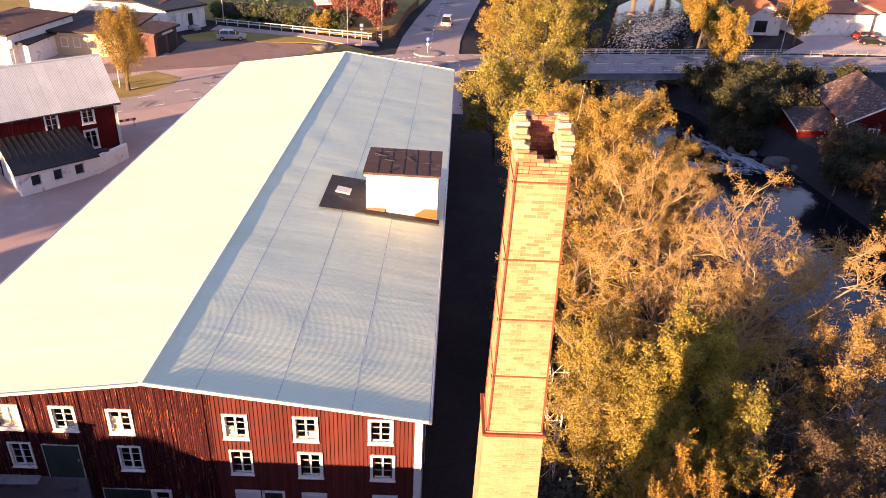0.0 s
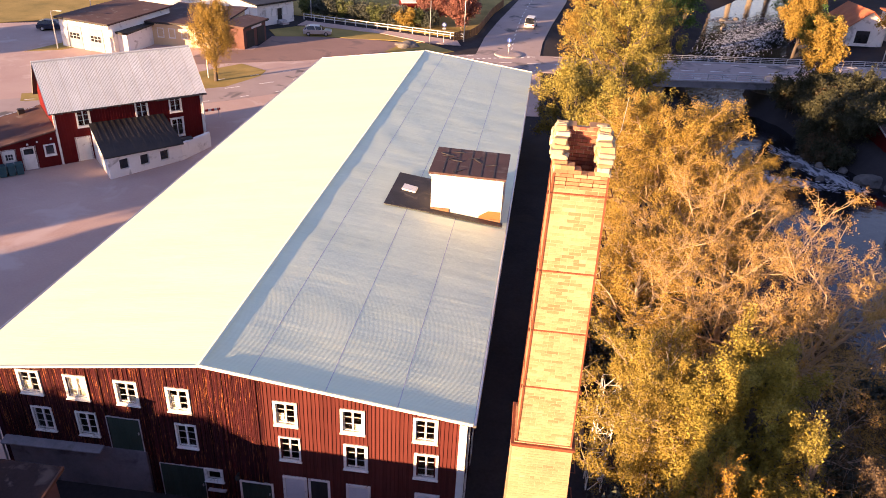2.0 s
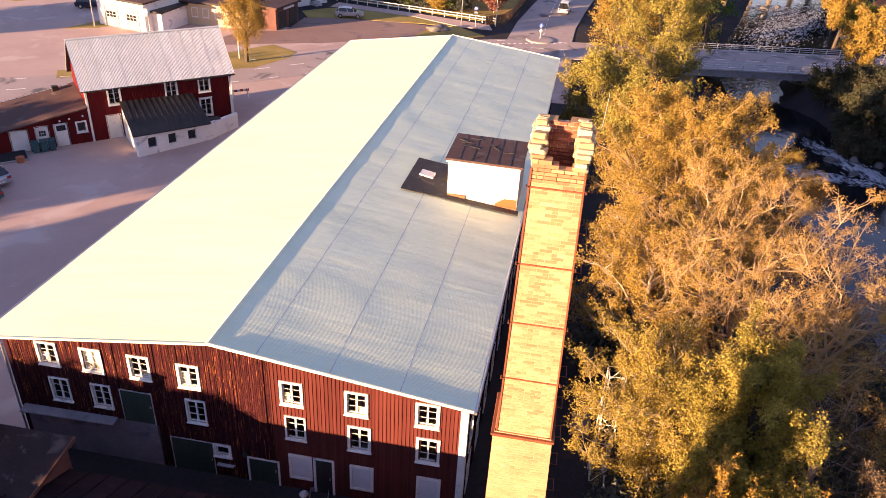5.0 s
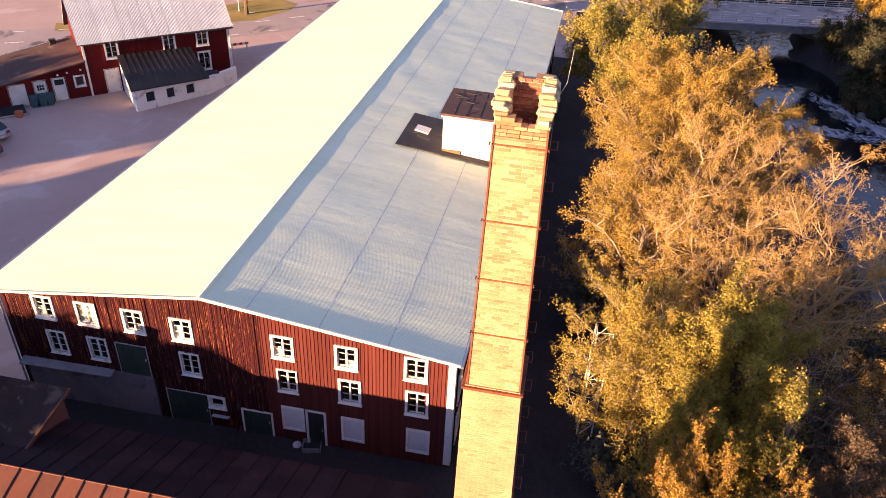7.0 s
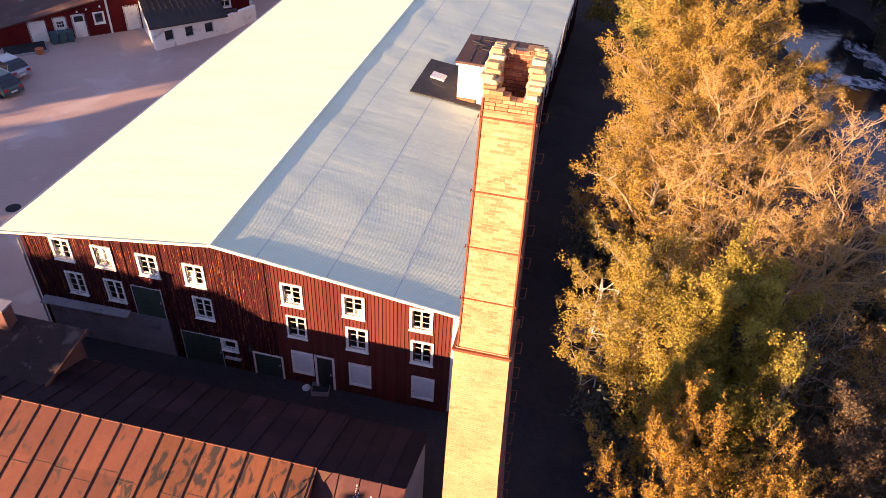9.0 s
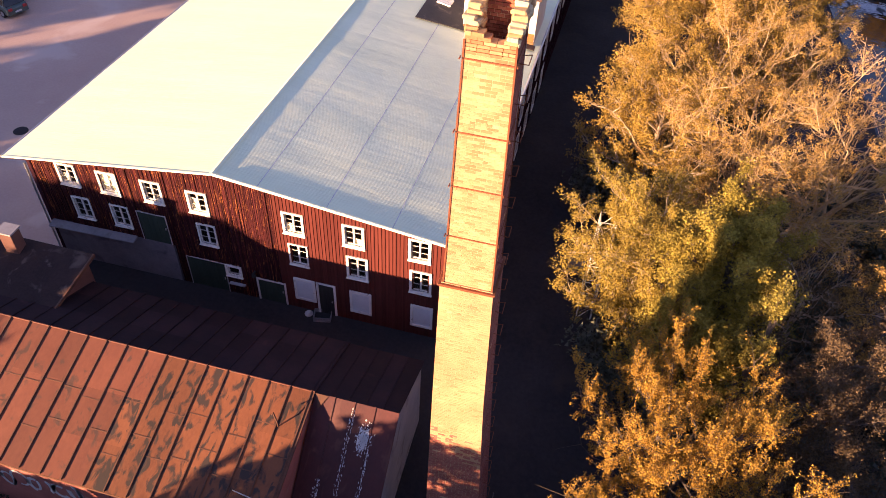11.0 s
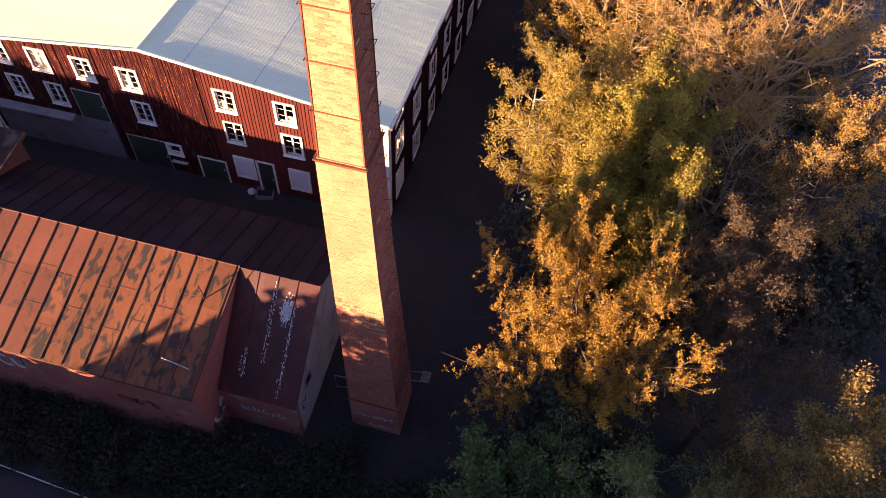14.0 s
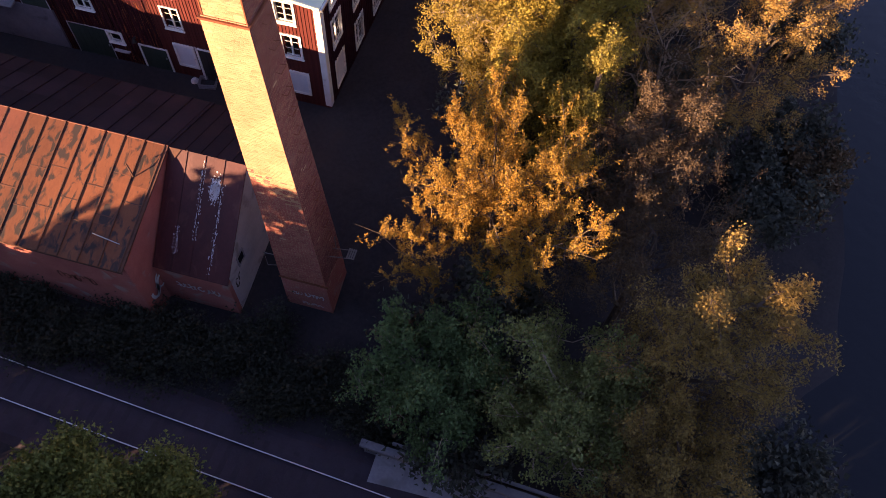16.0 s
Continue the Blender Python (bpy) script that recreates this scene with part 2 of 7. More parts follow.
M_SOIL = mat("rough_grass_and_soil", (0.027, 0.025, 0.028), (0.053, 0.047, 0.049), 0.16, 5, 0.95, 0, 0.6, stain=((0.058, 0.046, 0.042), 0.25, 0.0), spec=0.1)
M_GRASS = mat("autumn_grass_turf", (0.22, 0.165, 0.035), (0.42, 0.285, 0.075), 0.25, 7, 0.95, 0, 0.5)
M_BALLAST = mat("dark_ballast", (0.042, 0.031, 0.040), (0.066, 0.049, 0.062), 0.8, 18, 0.95, 0, 0.8)
M_SLEEPER = mat("old_sleeper", (0.040, 0.030, 0.038), (0.058, 0.044, 0.052), 1, 14, 0.9)
M_CONCRETE = mat("pale_concrete", (0.36, 0.34, 0.35), (0.50, 0.47, 0.47), 0.6, 12, 0.9, 0, 0.3, stain=((0.28, 0.25, 0.25), 0.9, 0.2))
M_ROCK = mat("river_rock", (0.10, 0.09, 0.085), (0.19, 0.17, 0.155), 0.7, 5, 0.9, 0, 0.8)
M_BARK = mat("pale_grey_bark", (0.30, 0.23, 0.17), (0.46, 0.37, 0.28), 2, 18, 0.9, 0, 0.5, stretch=(1, 1, 0.3))
M_DARKBARK = mat("dark_bark", (0.06, 0.045, 0.035), (0.12, 0.09, 0.07), 2, 18, 0.9, 0, 0.5, stretch=(1, 1, 0.3))
M_TWIG = mat("pale_tan_bark", (0.30, 0.205, 0.112), (0.44, 0.305, 0.175), 2, 18, 0.9, 0, 0.3, stretch=(1, 1, 0.3))
LEAF = dict(rough=0.6, bump=0.0, island=0.28, through_light=0.2, spec=0.2)
M_GOLD = mat("golden_leaf", (0.258, 0.166, 0.028), (0.380, 0.246, 0.044), 0.5, 3, **LEAF)
M_OCHRE = mat("ochre_leaf", (0.335, 0.200, 0.048), (0.45, 0.282, 0.078), 0.5, 3, **LEAF)
M_ORANGE = mat("orange_leaf", (0.32, 0.166, 0.018), (0.45, 0.262, 0.036), 0.6, 3, **LEAF)
M_BROWNLEAF = mat("brown_withered_leaf", (0.088, 0.060, 0.033), (0.155, 0.102, 0.055), 0.5, 3, **LEAF)
M_OLIVE = mat("olive_leaf", (0.105, 0.112, 0.019), (0.185, 0.172, 0.030), 0.5, 3, **LEAF)
M_YELLOWGREEN = mat("yellowing_green_leaf", (0.22, 0.185, 0.032), (0.34, 0.27, 0.052), 0.5, 3, **LEAF)
M_LEAF = mat("green_leaf", (0.10, 0.125, 0.045), (0.17, 0.19, 0.065), 0.5, 3, **LEAF)
M_DARKLEAF = mat("deep_green_leaf", (0.060, 0.135, 0.036), (0.11, 0.20, 0.055), 0.5, 3, **LEAF)
M_TANLEAF = mat("tan_withering_leaf", (0.19, 0.130, 0.036), (0.29, 0.195, 0.055), 0.5, 3, **LEAF)
M_DULLGREEN = mat("dull_green_leaf", (0.135, 0.168, 0.052), (0.215, 0.245, 0.078), 0.5, 3, **LEAF)
M_FRESHLEAF = mat("fresh_green_leaf", (0.075, 0.145, 0.052), (0.125, 0.210, 0.075), 0.5, 3, **LEAF)
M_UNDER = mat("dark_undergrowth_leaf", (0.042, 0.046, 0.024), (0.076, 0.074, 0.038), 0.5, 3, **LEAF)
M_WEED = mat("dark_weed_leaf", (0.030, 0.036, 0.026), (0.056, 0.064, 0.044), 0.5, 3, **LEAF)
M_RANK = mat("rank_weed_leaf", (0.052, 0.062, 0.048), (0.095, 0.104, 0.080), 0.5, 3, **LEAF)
M_SHRUB = mat("sunny_shrub_leaf", (0.125, 0.150, 0.034), (0.215, 0.225, 0.052), 0.5, 3, **LEAF)
M_CITRON = mat("yellow_green_leaf", (0.240, 0.190, 0.028), (0.365, 0.280, 0.046), 0.5, 3, **LEAF)
M_PINK = mat("dull_pink_leaf", (0.20, 0.075, 0.06), (0.32, 0.14, 0.10), 0.6, 3, **LEAF)
M_LIMEGOLD = mat("yellow_olive_leaf", (0.232, 0.168, 0.027), (0.355, 0.256, 0.044), 0.5, 3, **LEAF)
M_TILE = mat("orange_tile_roof", (0.38, 0.105, 0.045), (0.52, 0.17, 0.07), 0.8, 9, 0.8, 0, 0.4)
M_LICHEN = mat("lichened_old_roof", (0.075, 0.038, 0.034), (0.13, 0.070, 0.058), 0.8, 8, 0.9, 0, 0.5, stain=((0.30, 0.25, 0.23), 2.6, 0.22))
M_YELLOW = mat("yellow_render", (0.56, 0.41, 0.25), (0.65, 0.50, 0.32), 0.5, 10, 0.85, 0, 0.2)
M_PLANK = mat("brown_fence_wood", (0.15, 0.075, 0.035), (0.24, 0.13, 0.06), 1.5, 14, 0.85, 0, 0.3, vary=0.2)
M_TYRE = mat("black_rubber", (0.012, 0.012, 0.012), (0.022, 0.022, 0.022), 3, 20, 0.8)
M_SIGNRED = mat("sign_red", (0.42, 0.03, 0.03), (0.5, 0.04, 0.04), 2, 10, 0.5)
M_SIGNBLUE = mat("sign_blue", (0.03, 0.08, 0.32), (0.04, 0.10, 0.4), 2, 10, 0.5)
M_PAINTWHITE = mat("sprayed_white_paint", (0.50, 0.50, 0.50), (0.68, 0.68, 0.67), 2, 14, 0.8)
M_DULLRED = mat("dull_orange_panel", (0.44, 0.10, 0.025), (0.55, 0.15, 0.04), 1, 9, 0.6)
M_WASTE = mat("teal_plastic", (0.02, 0.075, 0.085), (0.03, 0.10, 0.11), 2, 10, 0.5)
M_SHADE = mat("dark_window", (0.012, 0.014, 0.018), (0.022, 0.024, 0.028), 2, 6, 0.12, 0, 0, spec=0.6)


def water_mat():
    """Dark river water with ripples, and broken white water where the bed is steep."""
    m = bpy.data.materials.new("river_water")
    m.use_nodes = True
    N, L = m.node_tree.nodes, m.node_tree.links
    b = N["Principled BSDF"]
    b.inputs["Base Color"].default_value = (0.010, 0.012, 0.016, 1)
    b.inputs["Roughness"].default_value = 0.06
    b.inputs["IOR"].default_value = 1.333
    geo = N.new("ShaderNodeNewGeometry")
    n = N.new("ShaderNodeTexNoise")
    n.inputs["Scale"].default_value, n.inputs["Detail"].default_value = 1.1, 6
    L.new(geo.outputs["Position"], n.inputs["Vector"])
    bp = N.new("ShaderNodeBump")
    bp.inputs["Distance"].default_value = 0.30
    axes, chop = N.new("ShaderNodeSeparateXYZ"), N.new("ShaderNodeMapRange")
    L.new(geo.outputs["Position"], axes.inputs["Vector"])
    L.new(axes.outputs["Y"], chop.inputs["Value"])
    for key, value in (("From Min", 50), ("From Max", 75), ("To Min", 0.075), ("To Max", 0.12)):
        chop.inputs[key].default_value = value
    L.new(chop.outputs["Result"], bp.inputs["Strength"])
    L.new(n.outputs["Fac"], bp.inputs["Height"])
    L.new(bp.outputs["Normal"], b.inputs["Normal"])
    return m


M_WATER = water_mat()
M_FOAM = mat("white_water_foam", (0.40, 0.42, 0.46), (0.62, 0.64, 0.67), 1.5, 8, 0.7, 0, 0.5, stain=((0.05, 0.055, 0.065), 1.4, 0.45), stretch=(1, 0.5, 1))

# ---- building helpers ----


class Geo:
    """Gathers corners and faces of one mesh."""

    def __init__(self):
        self.v, self.f = [], []

    def add(self, verts, faces):
        k = len(self.v)
        self.v += [tuple(p) for p in verts]
        self.f += [tuple(k + i for i in q) for q in faces]
        return self

    def box(self, x0, y0, z0, x1, y1, z1, m=None):
        p = [(x, y, z) for z in (z0, z1) for y in (y0, y1) for x in (x0, x1)]
        if m is not None:
            p = [m @ Vector(q) for q in p]
        return self.add(p, [(0, 2, 3, 1), (4, 5, 7, 6), (0, 1, 5, 4), (2, 6, 7, 3), (0, 4, 6, 2), (1, 3, 7, 5)])

    def prism(self, poly, lift):
        """A flat outline of points (counter-clockwise seen against lift) drawn out along the vector lift."""
        n, up = len(poly), Vector(lift)
        low = [Vector(p) for p in poly]
        sides = [(i, (i + 1) % n, n + (i + 1) % n, n + i) for i in range(n)]
        return self.add(low + [p + up for p in low], [tuple(range(n))[::-1], tuple(range(n, 2 * n)), *sides])

    def tube(self, path, radii, sides=6, cap=True):
        path = [Vector(p) for p in path]
        rings = []
        for i, p in enumerate(path):
            d = (path[min(i + 1, len(path) - 1)] - path[max(i - 1, 0)]).normalized()
            a = d.orthogonal().normalized() if abs(d.z) > 0.99 else d.cross((0, 0, 1)).normalized()
            b = d.cross(a)
            r = radii[i] if hasattr(radii, "__len__") else radii
            rings += [p + (a * math.cos(2 * math.pi * k / sides) + b * math.sin(2 * math.pi * k / sides)) * r for k in range(sides)]
        faces = [(i * sides + k, i * sides + (k + 1) % sides, (i + 1) * sides + (k + 1) % sides, (i + 1) * sides + k) for i in range(len(path) - 1) for k in range(sides)]
        if cap:
            faces += [tuple(range(sides))[::-1], tuple(range(len(rings) - sides, len(rings)))]
        return self.add(rings, faces)

    def mesh(self, name):
        me = bpy.data.meshes.new(name)
        me.from_pydata(self.v, [], self.f)
        return me


def cleaned(me, bevel=0.0, smooth=False):
    """Faces turned outwards and, where asked, edges rounded."""
    bm = bmesh.new()
    bm.from_mesh(me)
    bmesh.ops.recalc_face_normals(bm, faces=bm.faces)
    if bevel:
        bmesh.ops.bevel(bm, geom=bm.edges[:], offset=bevel, segments=1, affect="EDGES", clamp_overlap=True)
    for f in bm.faces:
        f.smooth = smooth
    bm.to_mesh(me)
    bm.free()
    return me


def part(name, shape, material, parent, label="", bevel=0.0, smooth=False, m=None, raw=False, kind=""):
    """One mesh under a thing or under a part."""
    me = shape
    if isinstance(shape, Geo):
        me = shape.mesh(name)
        if not raw:
            cleaned(me, bevel, smooth)
    if not me.materials:
        me.materials.append(material)
    ob = new(name, me)
    ob.parent = parent
    if m is not None:
        ob.matrix_basis = m
    return tagged(ob, label, kind=kind)


def thing(name, label, category, m=None, group="", kind=""):
    ob = new(name)
    ob.empty_display_size = 0.3
    if m is not None:
        ob.matrix_basis = m
    return tagged(ob, label, category, group, kind)


def solid(name, shape, material, label, category, group="", kind="", m=None, bevel=0.0, smooth=False, raw=False):
    """A thing or piece of the setting that is one mesh."""
    ob = part(name, shape, material, None, "", bevel, smooth, m, raw)
    return tagged(ob, label, category, group, kind)


MESHES = {}


def shared(key, make, material):
    """A mesh built once and used by all alike pieces."""
    if key not in MESHES:
        me = cleaned(make().mesh(key[0] if isinstance(key, tuple) else key))
        me.materials.append(material)
        MESHES[key] = me
    return MESHES[key]


def window(parent, m, w, h, cols=2, rows=3, trim=0.13, material=None, sill=True, crown=False, name="window"):
    """A casement in a wall: local x along the wall, y into it, z up; the origin at the opening's lower left corner."""
    material = material or M_WHITE

    def surround():
        g = Geo()
        g.box(-trim, -0.06, -trim, 0, 0.02, h + trim).box(w, -0.06, -trim, w + trim, 0.02, h + trim)
        g.box(0, -0.06, h, w, 0.02, h + trim).box(0, -0.06, -trim, w, 0.02, 0)
        if crown:
            g.box(-trim - 0.05, -0.10, h + trim, w + trim + 0.05, 0.02, h + trim + 0.05)
        return g

    def sash():
        g, t = Geo(), 0.04
        g.box(0, 0.03, 0, t, 0.09, h).box(w - t, 0.03, 0, w, 0.09, h).box(t, 0.03, h - t, w - t, 0.09, h).box(t, 0.03, 0, w - t, 0.09, t)
        if cols == 2:
            g.box(w / 2 - t, 0.025, t, w / 2 + t, 0.095, h - t)
        for r in range(1, rows):
            z = h * r / rows
            if cols == 2:
                g.box(t, 0.045, z - 0.011, w / 2 - t, 0.075, z + 0.011).box(w / 2 + t, 0.045, z - 0.011, w - t, 0.075, z + 0.011)
            else:
                g.box(t, 0.04, z - 0.018, w - t, 0.08, z + 0.018)
        return g

    key = (round(w, 2), round(h, 2), cols, rows, trim, crown, material.name)
    win = part(name, shared(("window_trim", key), surround, material), material, parent, m=m)
    part("sash", shared(("sash", key), sash, material), material, win)
    if sill:
        part("sill", shared(("sill", key), lambda: Geo().box(-trim - 0.03, -0.11, -0.04 - trim, w + trim + 0.03, 0.0, -trim), material), material, win)
    for c in range(cols):
        for r in range(rows):
            a, b2 = w * c / cols + 0.05, w * (c + 1) / cols - 0.05
            z0, z1 = h * r / rows + 0.02, h * (r + 1) / rows - 0.02
            pane = part("pane", shared(("pane", key), lambda: Geo().box(0, -0.003, 0, b2 - a, 0.003, z1 - z0), M_GLASS), M_GLASS, win, m=pose(a, 0.06, z0))
            pane.visible_shadow = False
    return win


def plank_door(parent, m, w, h, material, boards=6, trim=0.1, handle=True, name="door", frame_mat=None):
    d = part(name, Geo().box(0, 0.02, 0, w, 0.06, h), material, parent, m=m)
    bw = w / boards
    for i in range(boards):
        part("board", shared(("door_board", round(bw, 3), round(h, 2), material.name), lambda: Geo().box(0.006, -0.02, 0.01, bw - 0.006, 0.02, h - 0.01), material), material, d, m=pose(i * bw, 0, 0))
    part("door_frame", Geo().box(-trim, -0.05, 0, 0, 0.05, h + trim).box(w, -0.05, 0, w + trim, 0.05, h + trim).box(0, -0.05, h, w, 0.05, h + trim), frame_mat or (M_WHITE if trim > 0.08 else M_DARKDOOR), d)
    if handle:
        part("handle", Geo().box(w - 0.12, -0.08, 1.0, w - 0.08, -0.02, 1.12), M_STEEL, d)
    return d


def gabled(parent, L, W, z0, ze, zr, wall_mat, over=0.35, roof_mat=None, th=0.12, openings=None, name="wall"):
    """Four walls round x 0..L, y 0..W, with a ridge along x, and its two roof slopes. openings: {side: [(a, z, w, h)]} for south, north, west, east."""
    openings = openings or {}
    t = 0.25
    for side, length in (("south", L), ("north", L), ("west", W), ("east", W)):
        holes = openings.get(side, [])
        g = Geo()
        xs = sorted({0.0, length, *(a for a, z, w, h in holes), *(a + w for a, z, w, h in holes)})
        for a, b in zip(xs, xs[1:]):
            zs = [z0] + [q for hole in sorted(holes, key=lambda o: o[1]) if hole[0] < (a + b) / 2 < hole[0] + hole[2] for q in (hole[1], hole[1] + hole[3])] + [ze]
            for lo, hi in zip(zs[::2], zs[1::2]):
                if hi - lo > 1e-3:
                    g.box(a, 0, lo, b, t, hi)
        if side in ("west", "east"):
            k = len(g.v)
            g.v += [(0, 0, ze), (length, 0, ze), (length / 2, 0, zr), (0, t, ze), (length, t, ze), (length / 2, t, zr)]
            g.f += [(k, k + 1, k + 2), (k + 5, k + 4, k + 3), (k, k + 2, k + 5, k + 3), (k + 1, k + 4, k + 5, k + 2)]
        m = {"south": pose(0, 0, 0), "north": pose(L, W, 0, 0, 0, 180), "west": pose(0, W, 0, 0, 0, -90), "east": pose(L, 0, 0, 0, 0, 90)}[side]
        part(name, g, wall_mat, parent, m=m)
    if roof_mat:
        s = (zr - ze) / (W / 2)
        for sign in (0, 1):
            y_out, y_mid = (-over, W / 2) if sign == 0 else (W + over, W / 2)
            z_out = ze - s * over
            g = Geo()
            poly = [(-over, y_out, z_out), (L + over, y_out, z_out), (L + over, y_mid, zr), (-over, y_mid, zr)]
            g.prism(poly, (0, 0, th))
            part("roof", g, roof_mat, parent)


# ---- trees ----


def leaves_mesh(name, centres, spread, per, size, rng, material, droop=0.0):
    """Many small leaves round the ends of the twigs."""
    n = len(centres) * per
    c = np.repeat(np.asarray(centres), per, axis=0)
    off = rng.normal(0, 1, (n, 3)) * spread
    off[:, 2] -= np.abs(rng.normal(0, droop, n)) if droop else 0
    p = c + off
    a = rng.normal(0, 1, (n, 3))
    a /= np.linalg.norm(a, axis=1)[:, None]
    u = np.cross(a, rng.normal(0, 1, (n, 3)))
    u /= np.linalg.norm(u, axis=1)[:, None] + 1e-9
    w = np.cross(a, u)
    s = (size * rng.uniform(0.6, 1.35, n))[:, None]
    quad = np.stack([p - u * s, p + u * s, p + w * s * 1.15], 1).reshape(-1, 3)
    me = bpy.data.meshes.new(name)
    me.vertices.add(3 * n)
    me.loops.add(3 * n)
    me.polygons.add(n)
    me.vertices.foreach_set("co", quad.ravel().astype(np.float32))
    me.loops.foreach_set("vertex_index", np.arange(3 * n, dtype=np.int32))
    me.polygons.foreach_set("loop_start", np.arange(0, 3 * n, 3, dtype=np.int32))
    me.update(calc_edges=True)
    me.materials.append(material)
    return me


def grow(rng, h, r, stems, limbs, up, wild, bare, plume=0, twig=4, sub=0):
    """Limbs of a tree as tapering lines, and the places where twigs bear leaves. up: how steeply limbs rise (0 flat, 1 steep)."""
    lines, tips = [], []
    for s in range(stems):
        az0 = rng.uniform(0, 6.28)
        lean = (0.0 if stems == 1 else 0.38) * rng.uniform(0.6, 1.3)
        top = h * (0.86 if stems == 1 else rng.uniform(0.68, 0.86))
        base = np.array([math.cos(az0), math.sin(az0), 0]) * (0.25 if stems > 1 else 0)
        stem, p = [base], base.copy()
        for k in range(6):
            p = p + np.array([math.cos(az0) * lean + rng.normal(0, 0.05), math.sin(az0) * lean + rng.normal(0, 0.05), 1.0]) * top / 6
            stem.append(p.copy())
        r0 = 0.028 * h / (1 if stems == 1 else 1.5)
        lines.append((stem, [r0 * (1 - 0.85 * k / 6) for k in range(7)]))
        for i in range(limbs):
            f = 0.22 + 0.78 * (i + rng.uniform(0, 1)) / limbs
            k = min(int(f * 6), 5)
            start = stem[k] + (stem[k + 1] - stem[k]) * (f * 6 - k)
            az = i * 2.4 + rng.uniform(-0.5, 0.5) + az0
            reach = r * (math.sin(math.pi * (0.18 + 0.74 * f)) ** 0.7) * rng.uniform(0.75, 1.15) * (1 if stems == 1 else 0.75)
            rise = reach * (up * 1.5 + 0.1) * rng.uniform(0.7, 1.2) + h * 0.05
            q, pts = start, [start]
            for j in range(4):
                g = (j + 1) / 4
                q = start + np.array([math.cos(az) * reach * g, math.sin(az) * reach * g, rise * g ** (1.25 - 0.5 * up)]) + rng.normal(0, wild * reach * 0.07, 3)
                pts.append(q)
            rl = r0 * (0.42 - 0.2 * f)
            lines.append((pts, [rl * (1 - 0.8 * j / 4) for j in range(5)]))
            for b in range(7):
                e = 0.25 + 0.75 * (b + rng.uniform(0, 0.9)) / 7
                j = min(int(e * 4), 3)
                st = pts[j] + (pts[j + 1] - pts[j]) * (e * 4 - j)
                way = rng.normal(0, 1, 3) * 0.75 + np.array([math.cos(az), math.sin(az), up * 1.6])
                way /= np.linalg.norm(way)
                ln = reach * rng.uniform(0.22, 0.42) + 0.35
                mid = st + way * ln * 0.5 + rng.normal(0, 0.05 * ln, 3)
                end = st + way * ln + np.array([0, 0, ln * 0.25 * up])
                lines.append(([st, mid, end], [rl * 0.34, rl * 0.22, 0.006]))
                for pl in range(plume):
                    s0 = st + (end - st) * rng.uniform(0.3, 1.0)
                    e2 = s0 + np.array([rng.normal(0, 0.22), rng.normal(0, 0.22), 1.0]) * rng.uniform(0.45, 1.25)
                    lines.append(([s0, e2], [rl * 0.14, 0.004]))
                    tips += [s0 + (e2 - s0) * v for v in (0.15, 0.35, 0.55, 0.75, 0.92)]
                for tw in range(twig):
                    g = 0.15 + 0.85 * rng.uniform(0, 1)
                    s0 = st + (end - st) * g
                    w2 = rng.normal(0, 1, 3) * 0.9 + way
                    e2 = s0 + w2 / np.linalg.norm(w2) * ln * rng.uniform(0.3, 0.6) + np.array([0, 0, 0.12 * up])
                    lines.append(([s0, e2], [max(rl * 0.14, 0.009 if sub else 0.0), 0.004]))
                    leafy = rng.uniform() > bare
                    if leafy:
                        tips += [s0 + (e2 - s0) * 0.5, e2]
                    for _ in range(sub):
                        s1 = s0 + (e2 - s0) * rng.uniform(0.3, 1.0)
                        w3 = rng.normal(0, 1, 3) * 0.7 + w2 / np.linalg.norm(w2) + np.array([0, 0, 0.35])
                        e3 = s1 + w3 / np.linalg.norm(w3) * ln * rng.uniform(0.15, 0.35)
                        if bare or rng.uniform() > 0.5:
                            lines.append(([s1, e3], [0.007, 0.003]))
                        if leafy or rng.uniform() > bare:
                            tips += [s1 + (e3 - s1) * 0.5, e3]
    return lines, tips


def tree(name, label, x, y, z, h, r, leaf, seed, stems=1, limbs=14, up=0.5, wild=1.0, bare=0.0, per=16, size=0.085, spread=0.22, bark=None, droop=0.0, group="", twigs=True, turn=0.0, category="tree", plume=0, twig=4, sub=0):
    rng = np.random.default_rng(seed)
    lines, tips = grow(rng, h, r, stems, limbs, up, wild, bare, plume, twig, sub)
    g = Geo()
    for pts, radii in lines:
        if twigs or len(pts) > 3:
            g.tube(pts, radii, 7 if len(pts) > 5 else 4 if len(pts) > 2 else 3, cap=False)
    t = thing(name, label, category, pose(x, y, z, 0, 0, turn), group)
    part("trunk", g, bark or M_BARK, t, raw=True, smooth=True)
    part("crown", leaves_mesh("crown", tips, spread, per, size, rng, leaf, droop), leaf, t)
    return t

# ---- ground, river, roads ----
BANK_Y = [-400, -60, -30, -7, 0, 10, 40, 57, 70, 83, 95, 125, 160, 200, 260, 600]
BANK_L = [24, 24, 25, 26, 26, 25.5, 25, 24, 22.5, 20.5, 21, 31, 40, 62, 110, 260]
BANK_R = [60, 52, 48, 46, 45, 44, 42.5, 40.5, 36, 33.5, 36, 51, 57, 79, 128, 280]
WATER_Z = -4.2


def smooth(a, b, v):
    t = np.clip((v - a) / (b - a), 0, 1)
    return t * t * (3 - 2 * t)


